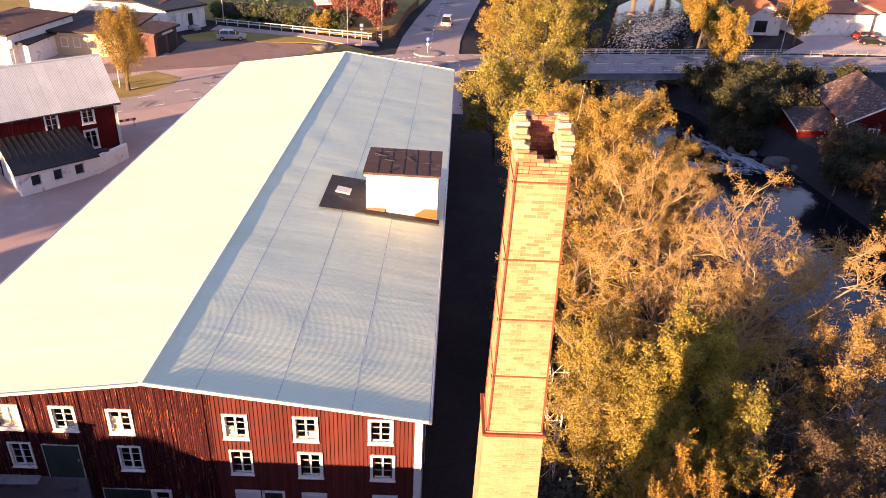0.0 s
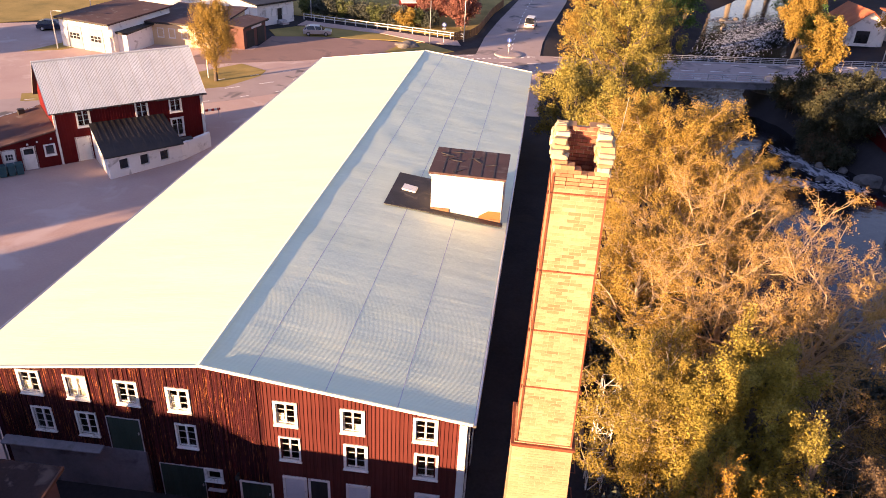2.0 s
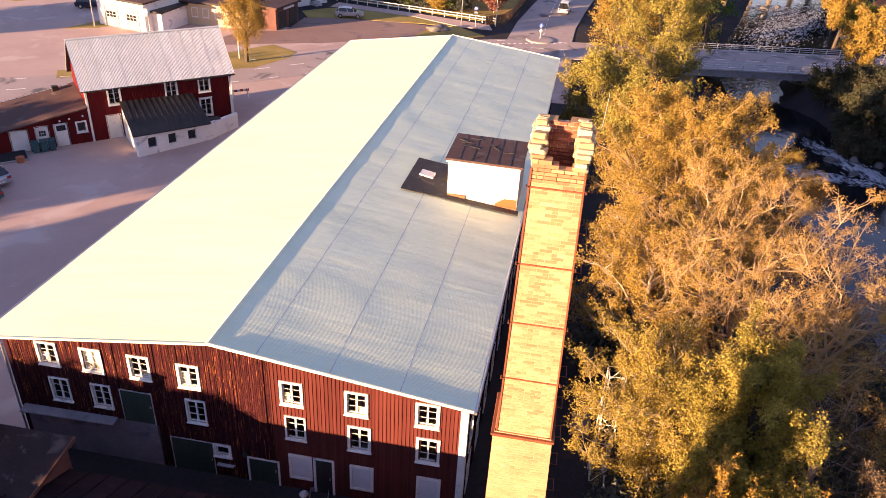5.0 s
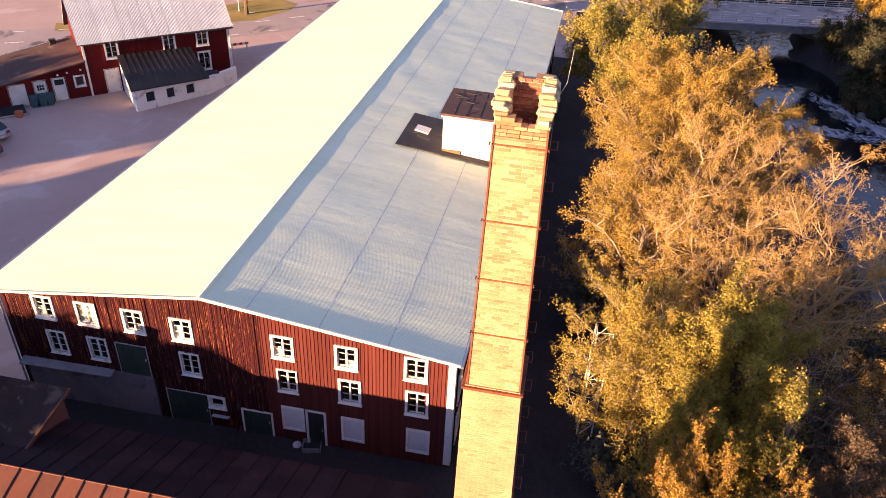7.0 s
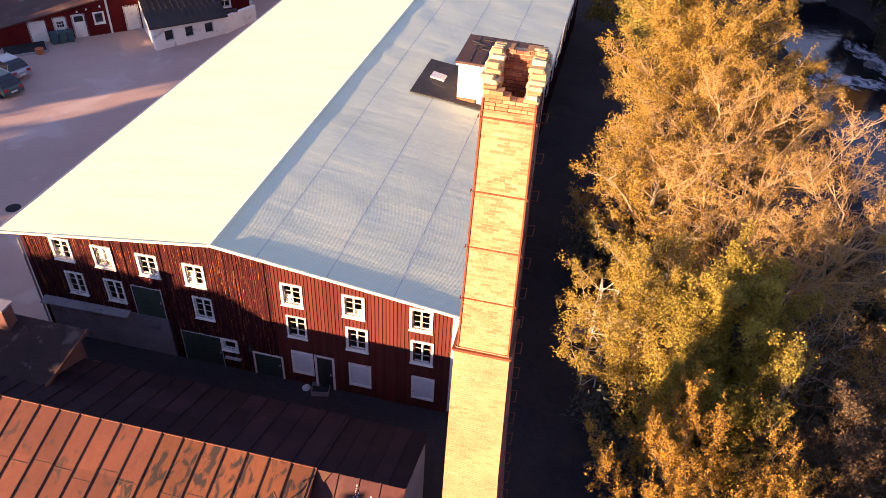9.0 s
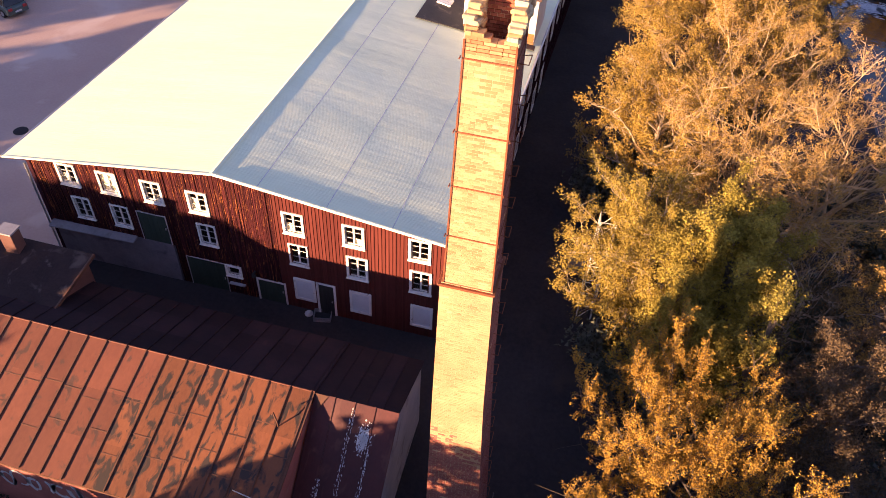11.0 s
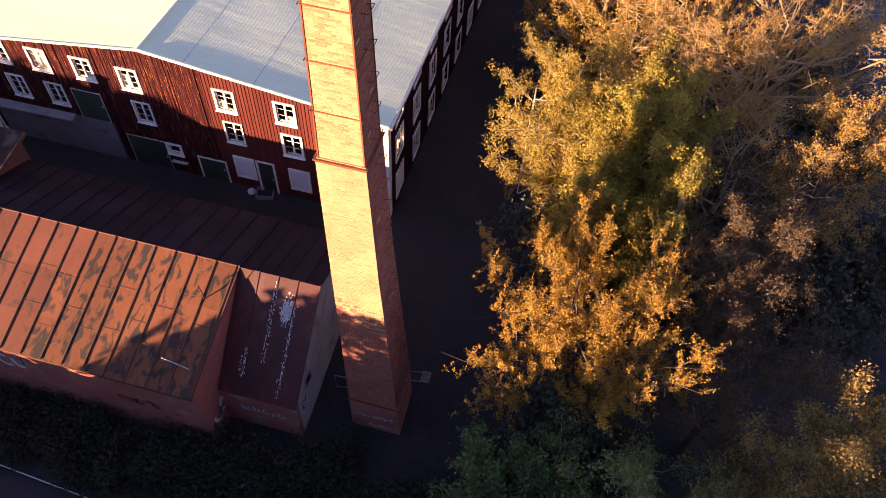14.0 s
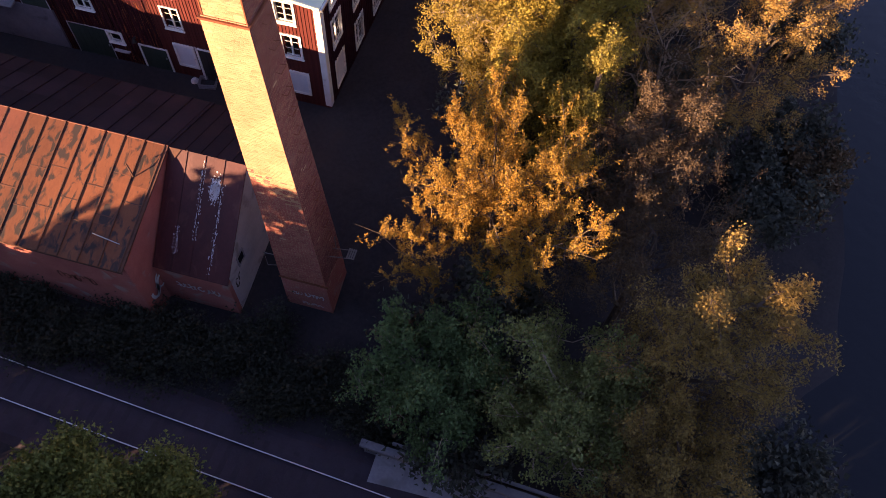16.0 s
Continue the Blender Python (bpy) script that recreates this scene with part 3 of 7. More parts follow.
def ground_z(x, y):
    x, y = np.asarray(x, float), np.asarray(y, float)
    xl, xr = np.interp(y, BANK_Y, BANK_L), np.interp(y, BANK_Y, BANK_R)
    z = -0.06 - 0.22 * smooth(2, -3, y) * smooth(-30, -20, x) - 0.85 * smooth(-5, -13, y) * smooth(-60, -25, x)
    flat = smooth(76, 81, y) * (1 - smooth(97, 102, y))
    west = -1.3 * smooth(4, 14, x) * (1 - flat) - 2.6 * smooth(xl - 9, xl + 1, x) - 1.6 * smooth(xl + 1, xl + 5, x)
    east = (4.2 * smooth(xr - 1, xr + 4, x) + 1.3 * (1 - flat) * smooth(xr + 4, xr + 22, x))
    z = z + np.where(x > xl + 6, west + east, west)
    return z


def axis(lo, hi, step, far):
    mid = np.arange(lo, hi + step / 2, step)
    out = np.cumsum(step * 1.35 ** np.arange(1, 26))
    out = out[out < far]
    return np.concatenate([lo - out[::-1], mid, hi + out])


def sheet(name, material, xs, ys, zf, label, category, lift=0.0):
    X, Y = np.meshgrid(xs, ys)
    Z = zf(X, Y) + lift
    nx, ny = len(xs), len(ys)
    i = (np.arange(ny - 1)[:, None] * nx + np.arange(nx - 1)).ravel()
    me = bpy.data.meshes.new(name)
    me.from_pydata(np.stack([X, Y, Z], -1).reshape(-1, 3).tolist(), [], np.stack([i, i + 1, i + nx + 1, i + nx], 1).tolist())
    me.materials.append(material)
    for p in me.polygons:
        p.use_smooth = True
    return tagged(new(name, me), label, category, kind="structure")


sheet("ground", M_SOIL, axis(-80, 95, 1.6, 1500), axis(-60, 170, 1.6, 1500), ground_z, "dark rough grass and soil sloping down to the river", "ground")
solid("water", Geo().add([(10, -900, WATER_Z), (400, -900, WATER_Z), (400, 1200, WATER_Z), (10, 1200, WATER_Z)], [(0, 1, 2, 3)]), M_WATER, "dark rippled river water below the weir", "river", kind="structure")


def slab(name, material, outline, z, label, category, th=0.06, kind="structure"):
    area = sum(a[0] * b[1] - b[0] * a[1] for a, b in zip(outline, outline[1:] + outline[:1]))
    pts = outline if area > 0 else outline[::-1]
    return solid(name, Geo().prism([(x, y, z - th) for x, y in pts], (0, 0, th)), material, label, category, kind=kind, raw=True)


slab("yard", M_ASPHALT, [(-110, -2.5), (-21.5, -2.5), (-20, 60), (3, 60), (3, 82), (-50, 82), (-110, 60)], 0.0, "worn purplish asphalt yard between the buildings", "yard", 0.12)
# the main road: over the bridge, past the traffic island and on to the south-west
ROAD_MID = [(120, 102.0), (60, 92.4), (22, 86.2), (8, 84.8), (-4, 83), (-15, 78), (-26, 69), (-36, 60), (-50, 49), (-70, 38), (-110, 20)]


def ribbon(mid, half, z, th):
    left, right = [], []
    for i, p in enumerate(mid):
        a, b = Vector(mid[max(i - 1, 0)]), Vector(mid[min(i + 1, len(mid) - 1)])
        n = (b - a).normalized()
        left.append((p[0] - n.y * half, p[1] + n.x * half))
        right.append((p[0] + n.y * half, p[1] - n.x * half))
    g = Geo()
    for i in range(len(mid) - 1):
        q = [left[i], right[i], right[i + 1], left[i + 1]]
        area = sum(a[0] * b[1] - b[0] * a[1] for a, b in zip(q, q[1:] + q[:1]))
        q = q if area > 0 else q[::-1]
        g.prism([(x, y, z - th) for x, y in q], (0, 0, th))
    return g


solid("road", ribbon(ROAD_MID, 4.6, 0.016, 0.12), M_ROAD, "grey asphalt road with faded lane dashes", "road", kind="structure", raw=True)
solid("road", ribbon([(-2, 86), (-1.5, 98), (0, 112), (3, 135), (8, 190), (20, 300)], 4.7, 0.012, 0.12), M_ROAD, "grey asphalt side road running north", "road", kind="structure", raw=True)
slab("yard", M_REDASPHALT, [(-46, 68.5), (-30, 76), (-17, 84.5), (-12, 86), (-18, 90.5), (-24, 91.0), (-34, 90), (-38.4, 88.5), (-38.2, 80), (-44, 77)], 0.008, "reddish gravel car park", "car park", 0.1)
slab("yard", M_ASPHALT, [(-110, 60.0), (-50, 82), (-56, 95), (-80, 84), (-110, 78)], 0.005, "asphalt forecourt before the garages", "yard", 0.1)
for name, pts, lab in (("grass", [(-41.6, 65.8), (-37.1, 72.2), (-32.9, 69.8), (-32.8, 67.1), (-35.2, 61.6), (-37.7, 59.9)], "yellowing grass verge round a birch"),
                       ("grass", [(-110, 84), (-83, 82), (-74, 89.5), (-64, 104), (-70, 140), (-110, 140)], "golden autumn meadow beyond the forecourt"),
                       ("grass", [(-66.7, 69.8), (-62.7, 72), (-58.5, 79.3), (-64, 78)], "small grass wedge beside the garages"),
                       ("grass", [(-37.8, 88.6), (-33.8, 89.8), (-30.1, 90.9), (-25.1, 90.8), (-20.9, 91.6), (-15.5, 91.5), (-22.5, 95.4), (-33.2, 97.3), (-37.0, 96.2), (-40.2, 92.6)], "grass strip along the white railing"),
                       ("grass", [(-20, 84.2), (-15.6, 83), (-10, 87.5), (-14.8, 91.5), (-18, 90.6)], "rough turf corner with a boulder"),
                       ("grass", [(-54.5, 50.5), (-49.5, 52.5), (-51.5, 55.5), (-56, 53)], "small grass island with a sign"),
                       ("grass", [(-7.6, 100), (-6.0, 118), (-2, 140), (-60, 140), (-40, 105), (-12, 97)], "lawn round the far red house")):
    slab(name, M_GRASS, pts, 0.024, lab, "grass", 0.15)
slab("pavement", M_ASPHALT, [(-36.6, 100.9), (-22.0, 97.7), (-10.2, 94.4), (-9.4, 91.4), (-14.6, 91.7), (-22.5, 95.5), (-33.2, 97.5), (-37.0, 97.2)], 0.055, "narrow footpath behind the railing", "pavement", 0.15)

# lane dashes
marks = Geo()


def dash(x, y, ang, ln, w=0.14, z=0.020):
    marks.box(-ln / 2, -w / 2, 0, ln / 2, w / 2, 0.006, pose(x, y, z, 0, 0, ang))


for i in range(len(ROAD_MID) - 1):
    a, b = Vector(ROAD_MID[i]), Vector(ROAD_MID[i + 1])
    ang, n = math.degrees(math.atan2(b.y - a.y, b.x - a.x)), max(1, int((b - a).length / 4))
    side = (b - a).normalized().orthogonal()
    for k in range(n):
        p = a + (b - a) * (k + 0.5) / n
        dash(p.x, p.y, ang, 1.9, 0.2)
        for s in (-1, 1):
            q = p + side * s * 3.9
            dash(q.x, q.y, ang, 1.1, 0.18)
for k in range(16):
    dash(-1.5 + 0.010 * k * k * 1.3, 92 + k * 3.2, 86, 1.3)
for k in range(14):
    dash(-8.5 + 0.8 * k, 83.4 + 0.33 * k, 18, 0.42, 0.34)
solid("road_marking", marks, M_MARK, "faded white lane dashes and give-way line", "road marking", kind="structure", raw=True)

# bridge
bridge = thing("bridge", "concrete road bridge with steel railings over the river", "bridge", kind="structure")
bm_y = lambda x: 86.2 + (x - 22) * 0.163
g = Geo()
for x0, x1 in ((17, 25), (25, 34), (34, 43)):
    g.prism([(x0, bm_y(x0) - 5.3, -0.95), (x1, bm_y(x1) - 5.3, -0.95), (x1, bm_y(x1) + 5.3, -0.95), (x0, bm_y(x0) + 5.3, -0.95)], (0, 0, 0.93))
part("deck", g, M_PLASTER, bridge, raw=True)
for x0, x1 in ((13.5, 20.3), (35.4, 44)):
    part("abutment", Geo().prism([(x0, bm_y(x0) - 5.0, -6), (x1, bm_y(x1) - 5.0, -6), (x1, bm_y(x1) + 5.0, -6), (x0, bm_y(x0) + 5.0, -6)], (0, 0, 5.02)), M_ROCK, bridge)
for s in (-5.15, 5.15):
    for k in range(3):
        zr = 0.42 + 0.27 * k
        part("rail_bar", Geo().tube([(14, bm_y(14) + s, zr), (70, bm_y(70) + s, zr)], 0.035 if k < 2 else 0.05, 6), M_STEEL, bridge)
    part("kerb", Geo().prism([(14, bm_y(14) + s - 0.4, -0.02), (62, bm_y(62) + s - 0.4, -0.02), (62, bm_y(62) + s + 0.15, -0.02), (14, bm_y(14) + s + 0.15, -0.02)], (0, 0, 0.17)), M_CONCRETE, bridge)
    for k in range(29):
        x = 14 + 2 * k
        part("post", shared("bridge_post", lambda: Geo().box(-0.05, -0.05, 0, 0.05, 0.05, 0.98), M_STEEL), M_STEEL, bridge, m=pose(x, bm_y(x) + s, 0.0))

# railway
RAIL_A = math.degrees(math.atan2(-1.21, 17.5))
track = thing("railway_track", "single railway track with shiny rail heads on dark ballast", "railway track", pose(0, -17.70, -0.78, 0, 0, RAIL_A), kind="structure")
g = Geo()
xs = np.arange(-160, 81, 2.0)
prof = [(-2.9, -0.65), (-1.9, -0.185), (-0.9, -0.172), (0, -0.176), (0.9, -0.172), (1.7, -0.185), (2.7, -0.65)]
for i, x in enumerate(xs):
    for yy, zz in prof:
        g.v.append((x, yy, zz + 0.012 * noise.noise((x * 0.6, yy, 0))))
n = len(prof)
g.f += [(i * n + k, (i + 1) * n + k, (i + 1) * n + k + 1, i * n + k + 1) for i in range(len(xs) - 1) for k in range(n - 1)]
part("ballast", g, M_BALLAST, track, raw=True)
for yy in (0.75, -0.75):
    part("rail", Geo().box(-160, yy - 0.021, -0.03, 80, yy + 0.021, 0.0), M_RAIL, track)
    part("rail_web", Geo().box(-160, yy - 0.012, -0.178, 80, yy + 0.012, -0.03).box(-160, yy - 0.06, -0.20, 80, yy + 0.06, -0.178), M_RAILSIDE, track)
for k in range(110):
    part("sleeper", shared("sleeper", lambda: Geo().box(-0.12, -1.25, -0.26, 0.12, 1.25, -0.172), M_SLEEPER), M_SLEEPER, track, m=pose(-40 + 0.65 * k, 0, 0))

# ---- the long mill ----
SK = 0.024          # the long sides run slightly off square to the gable
RIDGE_X, RIDGE_Z = -11.0, 8.19
EAVE_R, EAVE_RZ = 0.28, 6.78
EAVE_L, EAVE_LZ = -22.0, 6.62
LEN = 53.0
WALL_L, WALL_R = -21.3, -0.02


def under_roof(x):
    """Height of the roof's underside over the gable."""
    if x > RIDGE_X:
        return RIDGE_Z + (EAVE_RZ - RIDGE_Z) * (x - RIDGE_X) / (EAVE_R - RIDGE_X) - 0.10
    return RIDGE_Z + (EAVE_LZ - RIDGE_Z) * (x - RIDGE_X) / (EAVE_L - RIDGE_X) - 0.10


mill = thing("mill_building", "long red wooden mill with a pale sheet-metal gable roof", "building")
# openings of the south gable: x, z, width, height, columns, rows
T = 0.12
UP = [(-19.78, 5.10), (-17.62, 5.10), (-15.32, 5.12), (-13.0, 5.06), (-8.27, 5.02), (-5.36, 5.03), (-2.25, 5.02)]
LOW = [(-19.58, 2.97), (-17.50, 2.97), (-12.88, 2.97), (-8.18, 2.97), (-5.25, 2.95), (-2.17, 2.93)]
BOT = [(-8.07, 0.57), (-5.17, 0.53), (-2.08, 0.53)]
holes = [(x + T, z + T, 1.06 - 2 * T, 1.32 - 2 * T) for x, z in UP] + [(x + T, z + T, 1.07 - 2 * T, 1.46 - 2 * T) for x, z in LOW] + [(x + T, z + T, 1.11 - 2 * T, 1.5 - 2 * T) for x, z in BOT]
DOORS = [(-16.0, 2.42, 1.5, 1.85), (-6.8, -0.2, 0.78, 2.15), (-13.85, -0.25, 2.05, 2.1), (-10.05, -0.3, 1.4, 1.62), (-11.63, 1.25, 0.62, 0.52)]
holes_all = holes + DOORS


def spans(a, b, lo, hi, cuts):
    """What is left of a board from lo to hi after the openings that it crosses."""
    mid, out, z = (a + b) / 2, [], lo
    for hx, hz, hw, hh in sorted(cuts, key=lambda o: o[1]):
        if hx - 0.01 < mid < hx + hw + 0.01:
            if hz > z + 0.03:
                out.append((z, hz))
            z = max(z, hz + hh)
    if hi > z + 0.03:
        out.append((z, hi))
    return out


x, k = WALL_L, 0
rb = random.Random(4)
while x < WALL_R - 0.05:
    w = min(0.172 if x > -8.75 else rb.uniform(0.065, 0.12), WALL_R - x)
    old = x < -8.75
    lo = 2.42 if x < -14.45 else -0.35
    for z0, z1 in spans(x, x + w, lo, 99, holes_all):
        g = Geo()
        t0, t1 = (min(z1, under_roof(x)), min(z1, under_roof(x + w)))
        dy = rb.choice((-0.022, -0.01, 0.0, 0.012)) + rb.uniform(-0.006, 0.006) if old else 0
        low = z0
        e = 0.007 if old else 0.004
        g.add([(x + e, -0.03 + dy, low), (x + w - e, -0.03 + dy, low), (x + w - e, 0.13, low), (x + e, 0.13, low),
               (x + e, -0.03 + dy, t0), (x + w - e, -0.03 + dy, t1), (x + w - e, 0.13, t1), (x + e, 0.13, t0)],
              [(0, 3, 2, 1), (4, 5, 6, 7), (0, 1, 5, 4), (1, 2, 6, 5), (2, 3, 7, 6), (3, 0, 4, 7)])
        part("plank", g, M_REDOLD if old else M_RED, mill, raw=True)
    for z0, z1 in [] if old else spans(x - 0.02, x + 0.02, lo, 99, holes_all):
        g = Geo().box(x - 0.022, -0.055, z0, x + 0.022, -0.03, min(z1, under_roof(x) - 0.01))
        part("batten", g, M_REDOLD if old else M_RED, mill, raw=True)
    x += w
part("plinth", Geo().box(WALL_L, -0.06, -0.6, -14.45, 0.2, 2.42), M_PLINTH, mill, "grey plastered stone foundation, cracked")
part("plinth", Geo().box(-14.45, -0.02, -0.8, WALL_R, 0.2, -0.35), M_PLASTER, mill)
part("ledge", Geo().add([(-21.2, -0.50, 2.30), (-16.4, -0.50, 2.44), (-16.4, -0.06, 2.52), (-21.2, -0.06, 2.42), (-21.2, -0.50, 2.24), (-16.4, -0.50, 2.38), (-16.4, -0.06, 2.40), (-21.2, -0.06, 2.30)],
                        [(0, 1, 2, 3), (4, 7, 6, 5), (0, 4, 5, 1), (1, 5, 6, 2), (2, 6, 7, 3), (3, 7, 4, 0)]), M_PLASTER, mill, "sloping grey drip ledge")
# windows of the gable
for n, (x, z) in enumerate(UP):
    win = window(mill, pose(x + T, -0.03, z + T), 1.06 - 2 * T, 1.32 - 2 * T, 2, 3, 0.12)
    if n == 1:
        part("blind", Geo().box(0.02, 0.10, 0.02, 0.80, 0.12, 1.06), M_CURTAIN, win, "closed cream board behind the panes")
    if n in (0, 3, 4):
        part("curtain", Geo().box(0.03, 0.11, 0.02, 0.40 if n != 4 else 0.3, 0.125, (0.5, 0, 0, 0.7, 0.45)[n]), M_CURTAIN, win)
    if n in (2, 5):
        part("curtain", Geo().box(0.45, 0.11, 0.02, 0.78, 0.125, 0.3), M_CURTAIN, win)
for x, z in LOW:
    window(mill, pose(x + T, -0.03, z + T), 1.07 - 2 * T, 1.46 - 2 * T, 2, 3, 0.12 if x > -6 else 0.075)
for x, z in BOT:
    b = part("boarded_window", Geo().box(0, 0.0, 0, 1.11 - 2 * T, 0.05, 1.5 - 2 * T), M_BLIND, mill, "window closed with a pale grey board", m=pose(x + T, -0.065, z + T))
    part("surround", shared("boarded_trim", lambda: Geo().box(-T, -0.05, -T, 0, 0.05, 1.5 - T).box(1.11 - 2 * T, -0.05, -T, 1.11 - T, 0.05, 1.5 - T).box(0, -0.05, 1.5 - 2 * T, 1.11 - 2 * T, 0.05, 1.5 - T).box(0, -0.05, -T, 1.11 - 2 * T, 0.05, 0), M_WHITE), M_WHITE, b)
plank_door(mill, pose(-16.0, -0.02, 2.42), 1.5, 1.85, M_GREEN, 6, 0.045, name="loading_door", frame_mat=M_CONCRETE)
plank_door(mill, pose(-6.8, -0.02, -0.2), 0.78, 2.15, M_DARKDOOR, 4, 0.11)
plank_door(mill, pose(-13.85, -0.02, -0.25), 2.05, 2.1, M_GREEN, 8, 0.035, name="loading_door", frame_mat=M_CONCRETE)
d = plank_door(mill, pose(-10.05, -0.02, -0.3), 1.4, 1.62, M_GREEN, 6, 0.09, name="loading_door")
window(mill, pose(-11.63, -0.03, 1.25), 0.62, 0.52, 1, 1, 0.13, name="small_window")
part("ledge", Geo().box(-11.65, -0.2, 0.6, -10.8, -0.03, 0.66), M_CONCRETE, mill)
part("doorstep", Geo().box(-6.95, -0.75, -0.5, -5.85, -0.06, -0.22), M_CONCRETE, mill, bevel=0.02)
part("bowl_lamp", Geo().tube([(-10.1, -0.10, 1.9), (-10.1, -0.28, 1.9), (-10.1, -0.3, 1.72)], [0.05, 0.08, 0.13], 8), M_DARKDOOR, mill)
# corner boards
part("corner_board", Geo().box(-0.30, -0.075, 0.02, 0.03, -0.031, under_roof(-0.1) - 0.05), M_WHITE, mill, bevel=0.008)
part("corner_board", Geo().box(-0.012, -0.031, 0.02, 0.03, 0.28, under_roof(0) - 0.1), M_WHITE, mill)
# left corner board is dark red in place of shade
part("corner_board", Geo().box(-21.36, -0.075, 0.3, -21.16, -0.031, under_roof(-21.3) - 0.05), M_REDDARK, mill, "dark red corner board", bevel=0.008)
part("downpipe", Geo().tube([(-21.45, -0.12, 6.0), (-21.45, -0.12, 0.2)], 0.05, 8), M_STEEL, mill)

# long walls: boards joined, with window openings on the east side
EAST = [(1.0 + 2.78 * k, z, 1.1, h) for k in range(18) for z, h in ((0.45, 1.55), (3.05, 1.5), (5.35, 0.95))]


def long_wall(x_at, sgn, cuts, top):
    g, y, r = Geo(), 0.13, random.Random(9)
    while y < LEN - 0.2:
        w = 0.25
        for z0, z1 in spans(y, y + w, -0.6, top, cuts):
            xo = x_at + SK * y
            a, b = xo - 0.13 * sgn, xo + (0.03 + r.uniform(-0.006, 0.006)) * sgn
            g.box(min(a, b), y + 0.003, z0, max(a, b), y + w - 0.003, z1)
        for z0, z1 in spans(y - 0.02, y + 0.02, -0.6, top, cuts):
            xo = x_at + SK * y
            a, b = xo + 0.03 * sgn, xo + 0.06 * sgn
            g.box(min(a, b), y - 0.028, z0, max(a, b), y + 0.028, z1)
        y += w
    return g


# the east wall's shade is painted in by the darker red
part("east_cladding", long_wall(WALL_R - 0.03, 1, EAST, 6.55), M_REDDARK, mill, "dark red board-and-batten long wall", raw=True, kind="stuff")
# unseen long wall in grey plaster, chosen for the light it bounces westwards
part("west_cladding", long_wall(WALL_L, -1, [], 6.4), M_PLASTER, mill, raw=True, kind="stuff")
north = Geo()
north.add([(WALL_L + SK * LEN, LEN - 0.2, -0.6), (WALL_R + SK * LEN, LEN - 0.2, -0.6), (WALL_R + SK * LEN, LEN - 0.2, 6.6), (RIDGE_X + SK * LEN, LEN - 0.2, 8.05), (WALL_L + SK * LEN, LEN - 0.2, 6.5)], [(0, 1, 2, 3, 4)])
north.prism([(a, b + 0.0, c) for a, b, c in north.v[:5]], (0, 0.2, 0))
north.f = north.f[1:]
part("north_gable", north, M_RED, mill)
part("floor", Geo().add([(WALL_L, 0.2, 2.5), (WALL_R, 0.2, 2.5), (WALL_R + SK * LEN, LEN, 2.5), (WALL_L + SK * LEN, LEN, 2.5)], [(0, 1, 2, 3)]), M_INSIDE, mill)
part("floor", Geo().add([(WALL_L, 0.2, 4.75), (WALL_R, 0.2, 4.75), (WALL_R + SK * LEN, LEN, 4.75), (WALL_L + SK * LEN, LEN, 4.75)], [(0, 1, 2, 3)]), M_INSIDE, mill)
part("partition", Geo().box(WALL_L + 0.3, 3.2, -0.5, WALL_R - 0.1, 3.3, 6.5), M_INSIDE, mill)
for y, z, w, h in EAST:
    if z < 1 and y > 24:
        continue
    xo = WALL_R + SK * (y + 0.5)
    mw = pose(xo + 0.0, y, z, 0, 0, 90)
    if z < 1 and y < 2:
        b = part("boarded_window", Geo().box(0, 0.0, 0, w, 0.05, h), M_BLIND, mill, "window closed with a pale grey board", m=mw)
        part("surround", Geo().box(-T, -0.05, -T, 0, 0.05, h + T).box(w, -0.05, -T, w + T, 0.05, h + T).box(0, -0.05, h, w, 0.05, h + T).box(0, -0.05, -T, w, 0.05, 0), M_WHITE, b)
    else:
        window(mill, mw, w, h, 2, 3 if h > 1.2 else 2, 0.11, sill=False)

# roof: corrugated sheets in four rows on each slope
ROWS_N, COLS_N = 4, 50
SHEET_W = (LEN + 1.2) / COLS_N


def sag(x, y):
    """Slow hollows and humps of the old sheeting, and the settling of its purlins."""
    return 0.017 * noise.noise((x * 0.30, y * 0.34, 3.1)) + 0.014 * noise.noise((x * 0.50, y * 0.62, 8.7)) + 0.0045 * noise.noise((x * 0.55, y * 2.1, 5.3)) + 0.0022 * noise.noise((x * 0.8, y * 4.3, 1.9))


def sheet_mesh(xa, za, xb, zb, lift, wave, y0, per, cut=2, deep=1.0):
    """One corrugated sheet that follows the sagging roof; y0: where it starts along the building."""
    g, n = Geo(), 14 * per
    for i in range(n + 1):
        y = SHEET_W * i / n
        zz = lift + wave * math.cos(2 * math.pi * i / per)
        for k in range(cut + 1):
            f = k / cut
            x = xa + (xb - xa) * f
            edge = min(1.0, abs(x - RIDGE_X) / 0.8)
            g.v.append((x + SK * y, y, za + (zb - za) * f + zz + deep * edge * sag(x, y0 + y)))
    w = cut + 1
    for i in range(n):
        for k in range(cut):
            q = (w * i + k, w * i + k + 1, w * i + w + k + 1, w * i + w + k)
            g.f.append(q if xb > xa else q[::-1])
    return g


